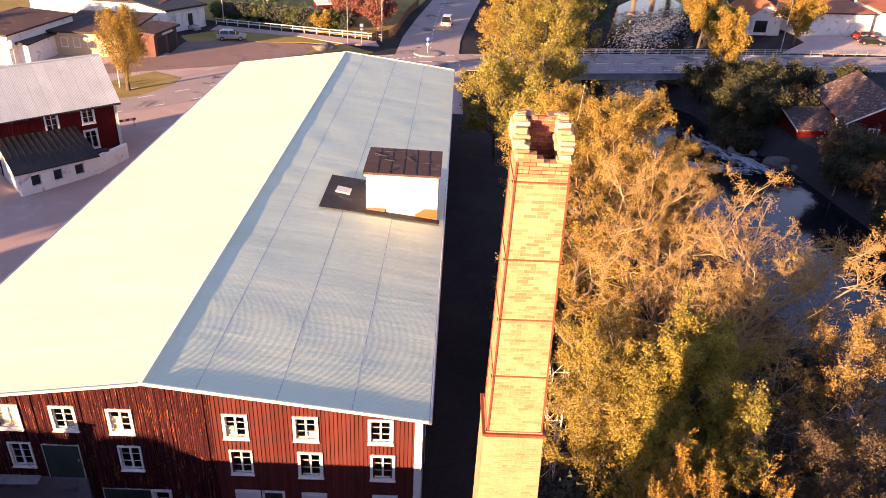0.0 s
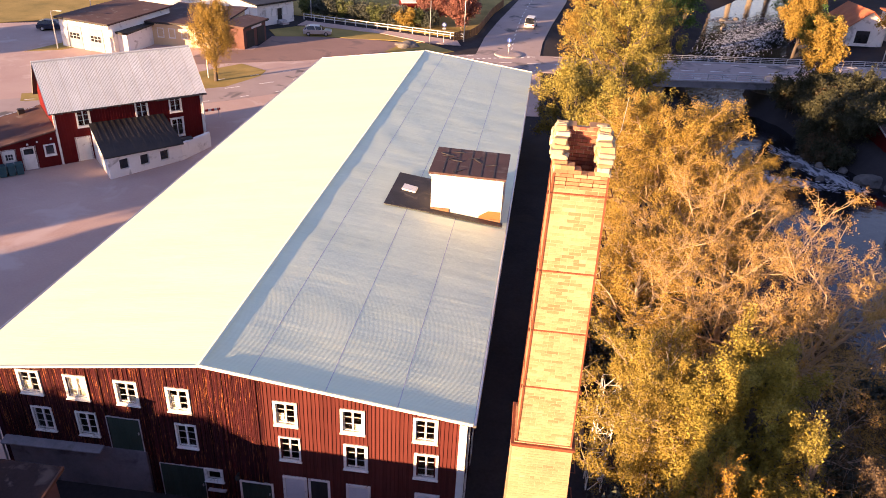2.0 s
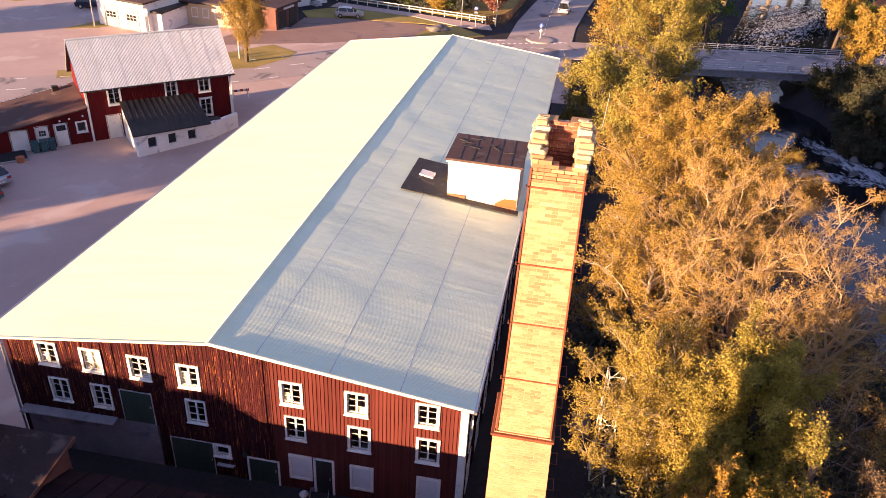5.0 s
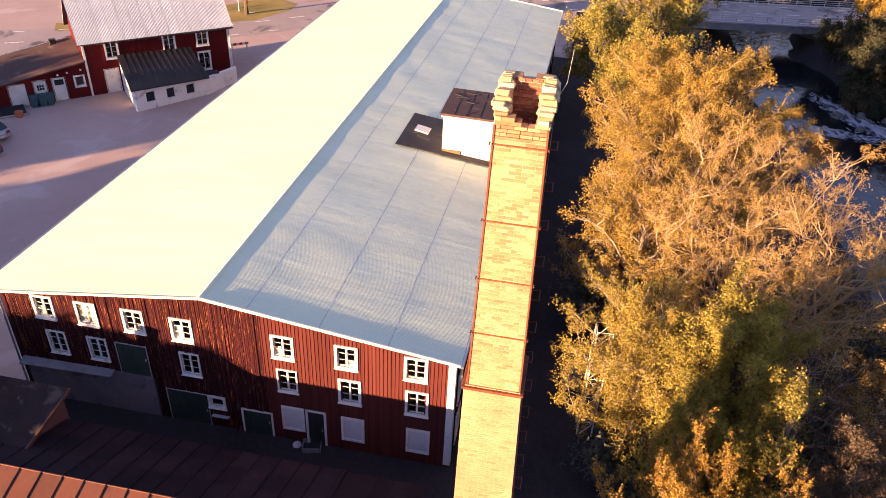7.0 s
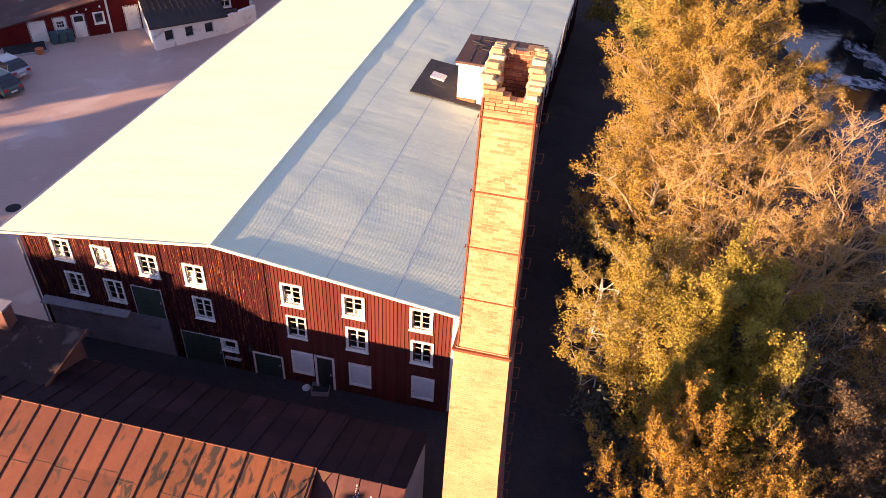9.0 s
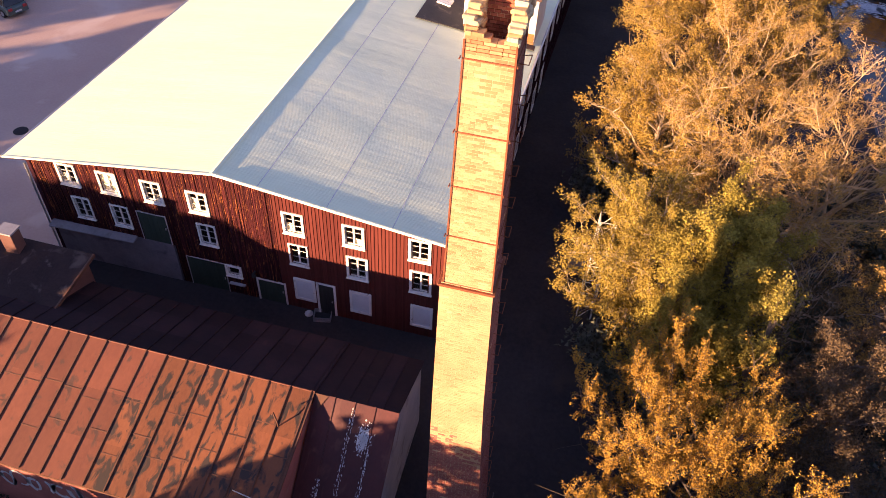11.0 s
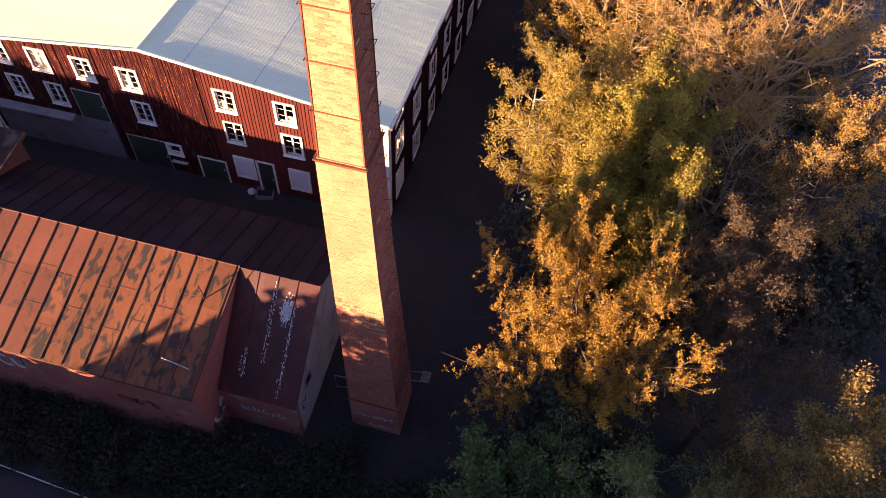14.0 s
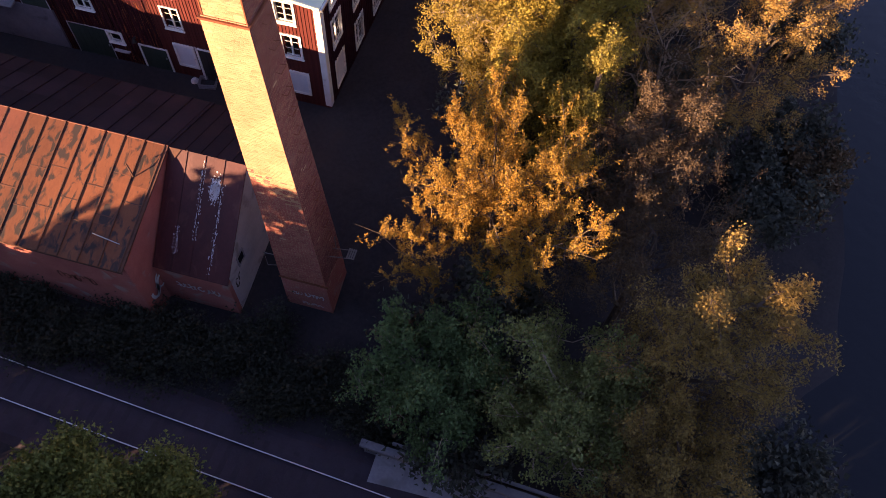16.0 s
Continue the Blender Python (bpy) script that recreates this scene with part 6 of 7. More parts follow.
part("bowl", Geo().tube([(0.05, -0.12, 2.9), (0.05, -0.2, 2.9), (0.05, -0.35, 2.92)], [0.1, 0.42, 0.55], 14), M_WHITE, dish, smooth=True)
yel = flat_house("yellow_building", "low yellow rendered building with a brown flat roof", pose(-53.3, 78.6, 0, 0, 0, -1), 10.3, 11, 3.1, 3.6, M_YELLOW, M_BROWNROOF)
for x in (1.6, 3.3, 5.2, 7.2, 8.9):
    window(yel, pose(x, -0.02, 1.2), 0.8, 1.15, 2, 1, 0.09, crown=False)
bwk = flat_house("brick_garage", "red brick garage wing with dark roller doors", pose(-39.4, 79.5, 0, 0, 0, 80), 6.3, 2.9, 3.0, 3.2, M_BROWNBRICK, M_BROWNROOF)
for x in (0.7, 3.7):
    d = part("roller_door", Geo().box(x, -0.04, 0, x + 2.1, 0.0, 2.4), M_DARKDOOR, bwk)
    for k in range(5):
        part("slat", Geo().box(x + 0.02, -0.06, 0.03 + 0.47 * k, x + 2.08, -0.04, 0.44 + 0.47 * k), M_DARKDOOR, d)
part("name_board", Geo().box(2.2, -0.10, 2.5, 5.0, -0.02, 2.9), M_BLIND, bwk)
wh = flat_house("white_house", "white rendered house with a dark roof and railing stairs", pose(-42.5, 94.0, 0, 0, 0, 58), 7.5, 8, 3.3, 3.9, M_WHITEWALL, M_BLACKROOF)
for x in (0.8, 2.9, 5.2):
    window(wh, pose(x, -0.02, 1.3), 0.85, 1.2, 2, 1, 0.08)
plank_door(wh, pose(4.0, -0.02, 0.3), 0.95, 2.1, M_DARKDOOR, 4, 0.09)
part("stairs", Geo().box(3.8, -1.6, 0, 5.1, 0, 0.3).box(3.8, -1.1, 0.3, 5.1, 0, 0.6), M_CONCRETE, wh)
far = flat_house("long_white_house", "long white house far behind the garages", pose(-66.5, 100, 0, 0, 0, -6), 22, 9, 3.6, 4.0, M_WHITEWALL, M_BROWNROOF)
for k in range(7):
    window(far, pose(1.2 + 3 * k, -0.02, 1.4), 1.2, 1.1, 2, 1, 0.08)
part("roof_stack", Geo().box(9, 4, 3.8, 9.8, 4.8, 5.2), M_BLACKROOF, far)

# white railing along the footpath
rail = thing("white_railing", "long white painted pipe railing beside the footpath", "railing")
RL = [(-37.2, 101.7), (-22.1, 98.2), (-9.4, 95.2)]
for a, b in zip(RL, RL[1:]):
    for z in (0.55, 0.95):
        part("rail_bar", Geo().tube([(*a, z), (*b, z)], 0.06, 5), M_WHITE, rail)
    n = int(math.dist(a, b) / 1.9)
    for k in range(n + 1):
        p = Vector(a).lerp(Vector(b), k / n)
        part("post", shared("railing_post", lambda: Geo().box(-0.05, -0.05, 0, 0.05, 0.05, 1.0), M_WHITE), M_WHITE, rail, m=pose(p.x, p.y, 0.02))
# far red house with a curved gambrel
fh = thing("far_red_house", "red wooden house with white trim and an arched gable", "house", pose(-18.2, 112.6, 0, 0, 0, 20))
prof = [(0, 0), (8.2, 0), (8.2, 2.9), (7.4, 4.2), (6.0, 5.0), (4.1, 5.5), (2.2, 5.0), (0.8, 4.2), (0, 2.9)]
part("wall", Geo().prism([(x, 0, z) for x, z in prof], (0, 8, 0)), M_REDWALL, fh)
for a, b in zip(prof[2:], prof[3:]):
    part("roof", Geo().prism([(a[0], -0.3, a[1]), (b[0], -0.3, b[1]), (b[0], 8.3, b[1]), (a[0], 8.3, a[1])], (0, 0, 0.16)), M_TILE, fh)
    part("verge_board", Geo().prism([(a[0], -0.36, a[1] - 0.12), (b[0], -0.36, b[1] - 0.12), (b[0], -0.3, b[1] - 0.12), (a[0], -0.3, a[1] - 0.12)], (0, 0, 0.3)), M_WHITE, fh)
for x, z in ((1.1, 0.9), (3.6, 0.9), (6.0, 0.9), (2.5, 3.2), (4.8, 3.2)):
    window(fh, pose(x, -0.03, z), 0.9, 1.2, 2, 1, 0.12)
part("veranda_roof", Geo().prism([(-4.4, -1.6, 2.3), (0, -1.6, 2.3), (0, 2.5, 2.9), (-4.4, 2.5, 2.9)], (0, 0, 0.14)), M_WHITE, fh)
part("veranda_wall", Geo().box(-4.2, -1.3, 0, 0, 2.4, 2.3), M_REDWALL, fh)
part("dormer_roof", Geo().box(8.0, 0.8, 3.4, 9.6, 2.6, 3.55), M_WHITE, fh)
# garden fence
fence = thing("plank_fence", "brown upright plank fence curving along the side road", "fence")
FP = [(-10.8, 94.2), (-8.4, 97.0), (-7.4, 101), (-6.9, 107), (-6.2, 116), (-4.6, 126)]
for a, b in zip(FP, FP[1:]):
    n = max(2, int(math.dist(a, b) / 0.5))
    ang = math.degrees(math.atan2(b[1] - a[1], b[0] - a[0]))
    for k in range(n):
        p = Vector(a).lerp(Vector(b), k / n)
        part("fence_plank", shared("fence_plank", lambda: Geo().box(0, -0.02, 0.05, 0.46, 0.02, 1.35), M_PLANK), M_PLANK, fence, m=pose(p.x, p.y, 0, 0, 0, ang))
# traffic island
isl = thing("traffic_island", "kerbed traffic island with a keep-side sign", "traffic island", pose(-1.9, 87.9, 0.015, 0, 0, 8), kind="structure")
part("kerb", Geo().tube([(0, 0, 0), (0, 0, 0.14)], [2.1, 2.0], 20), M_KERB, isl)
part("paving", Geo().tube([(0, 0, 0.12), (0, 0, 0.16)], [1.8, 1.8], 20), M_ROAD, isl)
sg = thing("road_sign", "round blue and white sign on a grey pole on the island", "road sign", pose(-1.9, 87.9, 0.17))
part("pole", Geo().tube([(0, 0, 0), (0, 0, 2.3)], 0.04, 6), M_STEEL, sg)
part("sign_plate", Geo().tube([(0, -0.05, 2.0), (0, -0.08, 2.0)], 0.32, 18), M_SIGNBLUE, sg)
part("arrow_bar", Geo().box(-0.06, -0.1, 1.8, 0.06, -0.085, 2.2), M_WHITE, sg)
part("marker", Geo().tube([(0, -0.06, 1.25), (0, -0.1, 1.25)], 0.2, 14), M_WHITE, sg)


def sign(x, y, rot, label, red=True):
    s = thing("road_sign", label, "road sign", pose(x, y, 0, 0, 0, rot))
    part("pole", Geo().tube([(0, 0, 0), (0, 0, 2.9)], 0.04, 6), M_STEEL, s)
    part("sign_plate", Geo().tube([(0, -0.05, 2.75), (0, -0.08, 2.75)], 0.36, 20), M_SIGNRED if red else M_SIGNBLUE, s)
    part("inner_disc", Geo().tube([(0, -0.085, 2.75), (0, -0.09, 2.75)], 0.25, 20), M_SIGNBLUE if red else M_WHITE, s)
    part("lower_plate", Geo().box(-0.25, -0.08, 2.05, 0.25, -0.05, 2.3), M_SIGNRED if red else M_WHITE, s)


sign(-52.4, 52.2, 20, "round red and blue no-parking sign on a pole")
sign(-12.2, 92.6, 0, "blue sign on a grey pole by the railing", False)


def lamp_post(x, y, h, rot, label="tall thin grey street lamp"):
    s = thing("street_lamp", label, "street lamp", pose(x, y, 0, 0, 0, rot), "street lamps")
    part("pole", Geo().tube([(0, 0, 0), (0, 0, h * 0.5), (0, 0, h)], [0.09, 0.07, 0.05], 8), M_STEEL, s)
    part("arm", Geo().tube([(0, 0, h), (0.5, 0, h + 0.12), (1.1, 0, h + 0.15)], 0.035, 6), M_STEEL, s)
    part("lamp_head", Geo().box(0.9, -0.12, h + 0.08, 1.6, 0.12, h + 0.2), M_STEEL, s, bevel=0.03)


for x, y, h, r in ((-38.6, 64.6, 6.0, 60), (-14.2, 91.2, 7.5, -60), (-9.2, 94.0, 7.5, -80), (-36.3, 103, 6.5, -70), (56, 99.8, 8, 90), (-67, 88, 5, 0), (-63.5, 72.5, 5, 0)):
    lamp_post(x, y, h, r)


def car(x, y, rot, paint, label, van=False, z=0.02):
    """A parked car: body and cabin drawn out from their side outlines, wheels, glass and lights."""
    c = thing("car", label, "car", pose(x, y, z, 0, 0, rot), "parked cars")
    body = [(-2.15, 0.30), (2.15, 0.30), (2.2, 0.62), (2.05, 0.82), (1.1, 0.94), (-1.9, 0.98), (-2.18, 0.80)]
    cab = [(-2.0, 0.96), (1.15, 0.94), (0.45, 1.42), (-1.2, 1.48), (-1.75, 1.36)] if not van else [(-2.1, 0.96), (1.5, 0.94), (1.0, 1.75), (-1.9, 1.85), (-2.1, 1.75)]
    part("body", Geo().prism([(a, -0.86, b) for a, b in body], (0, 1.72, 0)), paint, c, bevel=0.05)
    part("cabin", Geo().add([(a, s * (0.80 if b < 1 else 0.66), b) for s in (-1, 1) for a, b in cab], [(4, 3, 2, 1, 0), (5, 6, 7, 8, 9)] + [(i, (i + 1) % 5, 5 + (i + 1) % 5, 5 + i) for i in range(5)]), M_SHADE, c, "dark glazed cabin", bevel=0.03)
    rz = 1.48 if not van else 1.85
    part("roof", Geo().add([(cab[2][0], -0.66, cab[2][1] + 0.01), (cab[2][0], 0.66, cab[2][1] + 0.01), (cab[3][0], 0.66, rz + 0.01), (cab[3][0], -0.66, rz + 0.01), (cab[2][0] - 0.1, -0.6, cab[2][1] + 0.05), (cab[2][0] - 0.1, 0.6, cab[2][1] + 0.05), (cab[3][0] + 0.1, 0.6, rz + 0.05), (cab[3][0] + 0.1, -0.6, rz + 0.05)],
                           [(0, 1, 2, 3), (4, 7, 6, 5), (0, 4, 5, 1), (1, 5, 6, 2), (2, 6, 7, 3), (3, 7, 4, 0)]), paint, c)
    for s in (-0.77, 0.77):
        for a in (cab[1][0] - 0.45, -0.3, cab[4][0] + 0.1):
            part("pillar", Geo().prism([(a, s, 0.95), (a + 0.1, s, 0.95), (a - 0.12 + 0.1, s * 0.87, rz - 0.02), (a - 0.12, s * 0.87, rz - 0.02)], (0, 0.03 if s > 0 else -0.03, 0)), paint, c)
    for a in (-1.35, 1.35):
        for s in (-0.80, 0.80):
            w = part("wheel", shared("car_tyre", lambda: Geo().tube([(0, -0.1, 0), (0, 0.1, 0)], 0.32, 16), M_TYRE), M_TYRE, c, m=pose(a, s, 0.32))
            part("rim", shared("car_rim", lambda: Geo().tube([(0, -0.115, 0), (0, 0.115, 0)], 0.19, 12), M_STEEL), M_STEEL, w)
    for s in (-0.6, 0.6):
        part("headlight", Geo().box(2.12, s - 0.2, 0.62, 2.2, s + 0.2, 0.76), M_WHITE, c)
        part("tail_light", Geo().box(-2.2, s - 0.16, 0.66, -2.12, s + 0.16, 0.86), M_SIGNRED, c)
    part("plate", Geo().box(-2.21, -0.26, 0.46, -2.1, 0.26, 0.57), M_WHITE, c)
    return c


M_SILVER = mat("silver_car_paint", (0.42, 0.43, 0.44), (0.5, 0.5, 0.51), 1, 30, 0.3, 0.5, 0)
M_NAVY = mat("dark_blue_car_paint", (0.012, 0.018, 0.04), (0.02, 0.028, 0.055), 1, 30, 0.3, 0.1, 0)
M_CARRED = mat("red_car_paint", (0.40, 0.02, 0.015), (0.48, 0.03, 0.02), 1, 30, 0.3, 0.1, 0)
M_CARBLACK = mat("black_car_paint", (0.012, 0.012, 0.014), (0.02, 0.02, 0.022), 1, 30, 0.25, 0.1, 0)
M_CARWHITE = mat("white_car_paint", (0.68, 0.68, 0.66), (0.75, 0.75, 0.73), 1, 30, 0.35, 0, 0)
M_CARTEAL = mat("grey_green_car_paint", (0.06, 0.10, 0.10), (0.09, 0.14, 0.135), 1, 30, 0.3, 0.3, 0)
car(-32.0, 91.4, 12, M_SILVER, "silver estate car parked on reddish gravel")
car(-70.2, 82.4, 18, M_NAVY, "dark blue estate car beside the garages")
car(-26.0, 109.5, 75, M_NAVY, "dark car parked by the far house")
car(-23.6, 111.6, 75, M_SILVER, "grey car parked by the far house")
car(1.0, 108.5, 84, M_CARWHITE, "white van standing on the side road", True, 0.03)
car(76.2, 112.5, 10, M_CARRED, "red car parked before a white building")
car(75.2, 108.3, -8, M_CARBLACK, "black car parked before a white building")
car(-41.9, 22.2, 160, M_CARTEAL, "grey-green car parked in the yard")
car(-43.2, 24.9, 160, M_SILVER, "silver-grey car parked beside another in the yard")
box_y = thing("utility_cabinet", "yellow post cabinet with a pitched lid", "cabinet", pose(-22.4, 109.4, 0))
part("body", Geo().box(-0.8, -0.5, 0, 0.8, 0.5, 1.7), M_YELLOW, box_y, bevel=0.04)
part("lid", Geo().box(-0.95, -0.65, 1.7, 0.95, 0.65, 1.95), M_YELLOW, box_y, bevel=0.06)

# east bank
rh = thing("river_house", "red two-storey house with a lichened roof by the river", "house", pose(56.2, 57.5, -2.7, 0, 0, 80))
OPW = [(1.2, 0.2, 0.85, 1.2), (2.6, 2.2, 1.0, 1.2), (5.2, 2.2, 0.85, 1.2)]
OPN = [(1.2, 2.3, 0.75, 1.15), (3.0, 2.3, 0.75, 1.15), (6.0, 2.3, 0.75, 1.15), (9.5, 2.3, 0.75, 1.15), (1.2, 0.3, 0.75, 1.2), (2.6, 0.3, 0.75, 1.2)]
gabled(rh, 13.7, 9, -1.5, 3.97, 6.7, M_REDWALL, 0.45, M_LICHEN, openings={"west": OPW, "north": [(13.7 - a - w, z, w, h) for a, z, w, h in OPN]})
for a, z, w, h in OPW:
    window(rh, pose(0, 9, 0, 0, 0, -90) @ pose(a, -0.02, z), w, h, 2, 2, 0.12)
for a, z, w, h in OPN:
    window(rh, pose(13.7, 9, 0, 0, 0, 180) @ pose(13.7 - a - w, -0.02, z), w, h, 2, 2, 0.12)
for s in (0, 1):
    y0 = -0.45 if s == 0 else 9.45
    part("verge_board", Geo().prism([(-0.5, y0, 3.65), (-0.5, 4.5, 6.66), (-0.46, 4.5, 6.66), (-0.46, y0, 3.65)], (0, 0, 0.22)), M_WHITE, rh)
part("corner_board", Geo().box(-0.04, 8.85, -1.5, 0, 9.03, 3.9), M_WHITE, rh)
oh = thing("river_outbuilding", "small red outbuilding with a dark lichened roof", "outbuilding", pose(42.9, 60.8, -2.8, 0, 0, 8))
gabled(oh, 5.2, 8.6, -1.6, 2.35, 3.8, M_REDWALL, 0.3, M_LICHEN)
for y0 in (-0.3, 8.9):
    part("verge_board", Geo().prism([(-0.34, y0, 2.2), (-0.34, 4.3, 3.78), (-0.30, 4.3, 3.78), (-0.30, y0, 2.2)], (0, 0, 0.2)), M_WHITE, oh)
r2 = thing("river_house", "red wooden house corner with white windows", "house", pose(60.5, 47.6, -3.0, 0, 0, 80))
gabled(r2, 9, 8.5, -1.5, 3.6, 6.6, M_REDWALL, 0.4, M_LICHEN, openings={"north": [(6.3, 1.2, 0.9, 1.3), (3.0, 1.2, 0.9, 1.3)], "west": [(3.5, 1.2, 0.9, 1.3)]})
for a in (6.3, 3.0):
    window(r2, pose(9, 8.5, 0, 0, 0, 180) @ pose(a, -0.02, 1.2), 0.9, 1.3, 2, 3, 0.12)
window(r2, pose(0, 8.5, 0, 0, 0, -90) @ pose(3.5, -0.02, 1.2), 0.9, 1.3, 2, 3, 0.12)
wv = thing("white_villa", "white house with an orange tile roof beyond the bridge", "house", pose(61.8, 115.0, 0, 0, 0, 95))
gabled(wv, 9, 6.6, -0.5, 2.8, 5.4, M_WHITEWALL, 0.5, M_TILE, openings={"west": [(1.6, 0.0, 2.4, 2.1)], "north": [(2, 1.0, 1.2, 1.2), (5, 1.0, 1.2, 1.2)]})
part("garage_opening", Geo().box(0.1, 2.6, 0, 0.2, 5.4, 2.3), M_SHADE, wv)
for a in (2, 5):
    window(wv, pose(9, 6.6, 0, 0, 0, 180) @ pose(a, -0.02, 1.0), 1.2, 1.2, 2, 2, 0.1)
wl = flat_house("white_workshop", "long white workshop with a reddish roof", pose(64.5, 114.0, 0, 0, 0, 6), 14, 9, 3.9, 4.6, M_WHITEWALL, M_TILE)
for k in range(3):
    window(wl, pose(2 + 4 * k, -0.02, 1.8), 1.4, 1.0, 2, 1, 0.08)
flat_house("white_shed", "white shed with a red roof behind the parked cars", pose(80, 116, 0, 0, 0, 6), 12, 9, 4.2, 5.2, M_WHITEWALL, M_TILE)
slab("yard", M_GRAVEL, [(56, 99), (110, 104), (110, 118), (64, 113.5), (63.5, 108)], 0.02, "pale gravel forecourt with long shadows", "yard", 0.3)
for x, y, h, l in ((36.0, 80.0, 6.0, 0.02), (41.5, 79.0, 8.0, 0.08)):
    s = thing("dead_trunk", "bare pale dead tree trunk among the bushes", "dead tree", pose(x, y, -3.2), "dead trunks")
    part("trunk", Geo().tube([(0, 0, 0), (l * h * 0.4, 0, h * 0.5), (l * h, 0.1, h)], [0.08, 0.055, 0.02], 7), M_BARK, s)
    part("branch", Geo().tube([(l * h * 0.7, 0, h * 0.8), (l * h * 0.7 - 0.5, 0.2, h * 0.9)], [0.04, 0.015], 5), M_BARK, s)

# ---- trees ----
NEAR = dict(group="riverside trees")
GZ = lambda x, y: float(ground_z(x, y)) - 0.1


def put(label, x, y, top, r, leaf, seed, **kw):
    z = GZ(x, y)
    return tree(kw.pop("name", "tree"), label, x, y, z, top - z, r, leaf, seed, **{**NEAR, **kw})


put("tall autumn tree with dense golden leaves", 9.8, 20.0, 14.4, 4.7, M_GOLD, 1, limbs=38, up=0.4, wild=0.9, twig=8, sub=2, per=12, size=0.050, spread=0.11, bark=M_TWIG)
put("golden autumn tree leaning over the water", 15.4, 20.8, 12.0, 2.5, M_GOLD, 21, limbs=20, up=0.35, wild=1.2, bare=0.15, twig=7, sub=2, per=12, size=0.040, spread=0.09, bark=M_TWIG)
put("broad half-bare autumn tree with pale spreading branches", 12.8, 8.8, 12.2, 6.8, M_OCHRE, 2, stems=5, limbs=11, up=0.45, wild=1.8, bare=0.62, twig=6, sub=3, per=9, size=0.038, spread=0.08, bark=M_TWIG)
put("dense olive-green tree with a sunlit crown", 11.2, 0.0, 11.2, 2.0, M_CITRON, 4, limbs=32, up=0.75, wild=0.7, twig=7, sub=2, per=11, size=0.047, spread=0.11, bark=M_DARKBARK)
put("low olive tree in the shadow of the chimney", 10.0, -1.9, 7.8, 2.0, M_CITRON, 44, limbs=26, up=0.6, wild=0.8, twig=6, sub=2, per=8, size=0.056, spread=0.11, bark=M_DARKBARK)
put("slender young tree with yellow-green upright plumes", 12.2, -2.8, 10.8, 0.6, M_YELLOWGREEN, 24, limbs=6, up=0.9, wild=0.8, bare=0.35, twig=5, sub=1, per=14, size=0.045, spread=0.08, plume=1, bark=M_DARKBARK)
put("broad yellowing tree with dense fine leaves", 7.9, 2.4, 8.7, 3.0, M_LIMEGOLD, 5, limbs=30, up=0.45, twig=7, sub=2, per=10, size=0.047, spread=0.10)
put("yellowing tree beside the mill", 8.2, 12.0, 10.4, 3.1, M_GOLD, 6, limbs=22, up=0.5, twig=7, sub=2, per=9, size=0.050, spread=0.10)
put("orange autumn tree with upright plumes", 9.8, -7.5, 8.3, 3.5, M_ORANGE, 7, limbs=28, up=0.65, wild=1.2, twig=5, sub=1, bare=0.45, per=13, size=0.034, spread=0.050, plume=6, bark=M_DARKBARK)
put("brown thinning tree with bare twigs", 15.3, -3.8, 9.6, 2.2, M_BROWNLEAF, 8, limbs=18, up=0.6, bare=0.45, twig=7, sub=2, per=8, size=0.040, spread=0.09, bark=M_DARKBARK)
put("brown thinning tree with bare twigs", 15.6, -7.6, 7.0, 3.4, M_BROWNLEAF, 28, limbs=18, up=0.5, bare=0.3, twig=7, sub=2, per=7, size=0.042, spread=0.1, bark=M_DARKBARK)
put("orange-tinged thinning tree at the water's edge", 19.0, 3.0, 10.4, 2.7, M_OCHRE, 9, limbs=17, up=0.6, bare=0.4, twig=7, sub=2, per=8, size=0.038, spread=0.09, bark=M_DARKBARK)
put("small deep green tree above the railway", 9.0, -13.4, 3.7, 2.3, M_FRESHLEAF, 10, limbs=20, up=0.4, twig=5, sub=1, per=15, size=0.070, spread=0.15)
put("round dark green tree near the railway", 13.7, -13.6, 6.5, 2.5, M_DULLGREEN, 11, limbs=22, up=0.5, twig=6, sub=1, per=12, size=0.062, spread=0.14)
put("thin brownish tree with a sunlit top by the river", 17.2, -12.0, 12.3, 2.3, M_TANLEAF, 12, limbs=24, up=0.6, bare=0.2, twig=6, sub=2, per=9, size=0.043, spread=0.11, bark=M_DARKBARK)
put("thin brownish tree in shade by the river", 17.6, -15.0, 6.8, 2.3, M_TANLEAF, 62, limbs=22, up=0.5, bare=0.2, twig=6, sub=2, per=7, size=0.048, spread=0.11, bark=M_DARKBARK)
put("brown leafless shrub tree in shade", 15.0, 2.8, 6.4, 3.0, M_BROWNLEAF, 13, bare=0.6, per=8)
put("yellow-green tree at the mill's far end", 5.8, 45.5, 9.4, 3.2, M_YELLOWGREEN, 14, limbs=16, twig=6, sub=1, per=9, size=0.093, spread=0.20, bark=M_DARKBARK)
put("yellow-green tree behind the chimney", 9.0, 35, 10.2, 3.3, M_YELLOWGREEN, 15, limbs=16, twig=6, sub=1, per=9, size=0.093, spread=0.20, bark=M_DARKBARK)
put("tall yellow-green tree near the road", 11.2, 58, 15.0, 4.6, M_YELLOWGREEN, 16, limbs=22, twig=6, sub=1, per=9, size=0.093, spread=0.20, bark=M_DARKBARK)
put("golden-topped tall tree near the road", 9.5, 67, 14.0, 4.2, M_GOLD, 17, limbs=18, twig=6, sub=1, per=9, size=0.093, spread=0.20, bark=M_DARKBARK)
put("dark green tree beside the bridge", 14.5, 68, 12.0, 3.4, M_OLIVE, 18, limbs=18, twig=6, sub=1, per=9, size=0.093, spread=0.20, bark=M_DARKBARK)
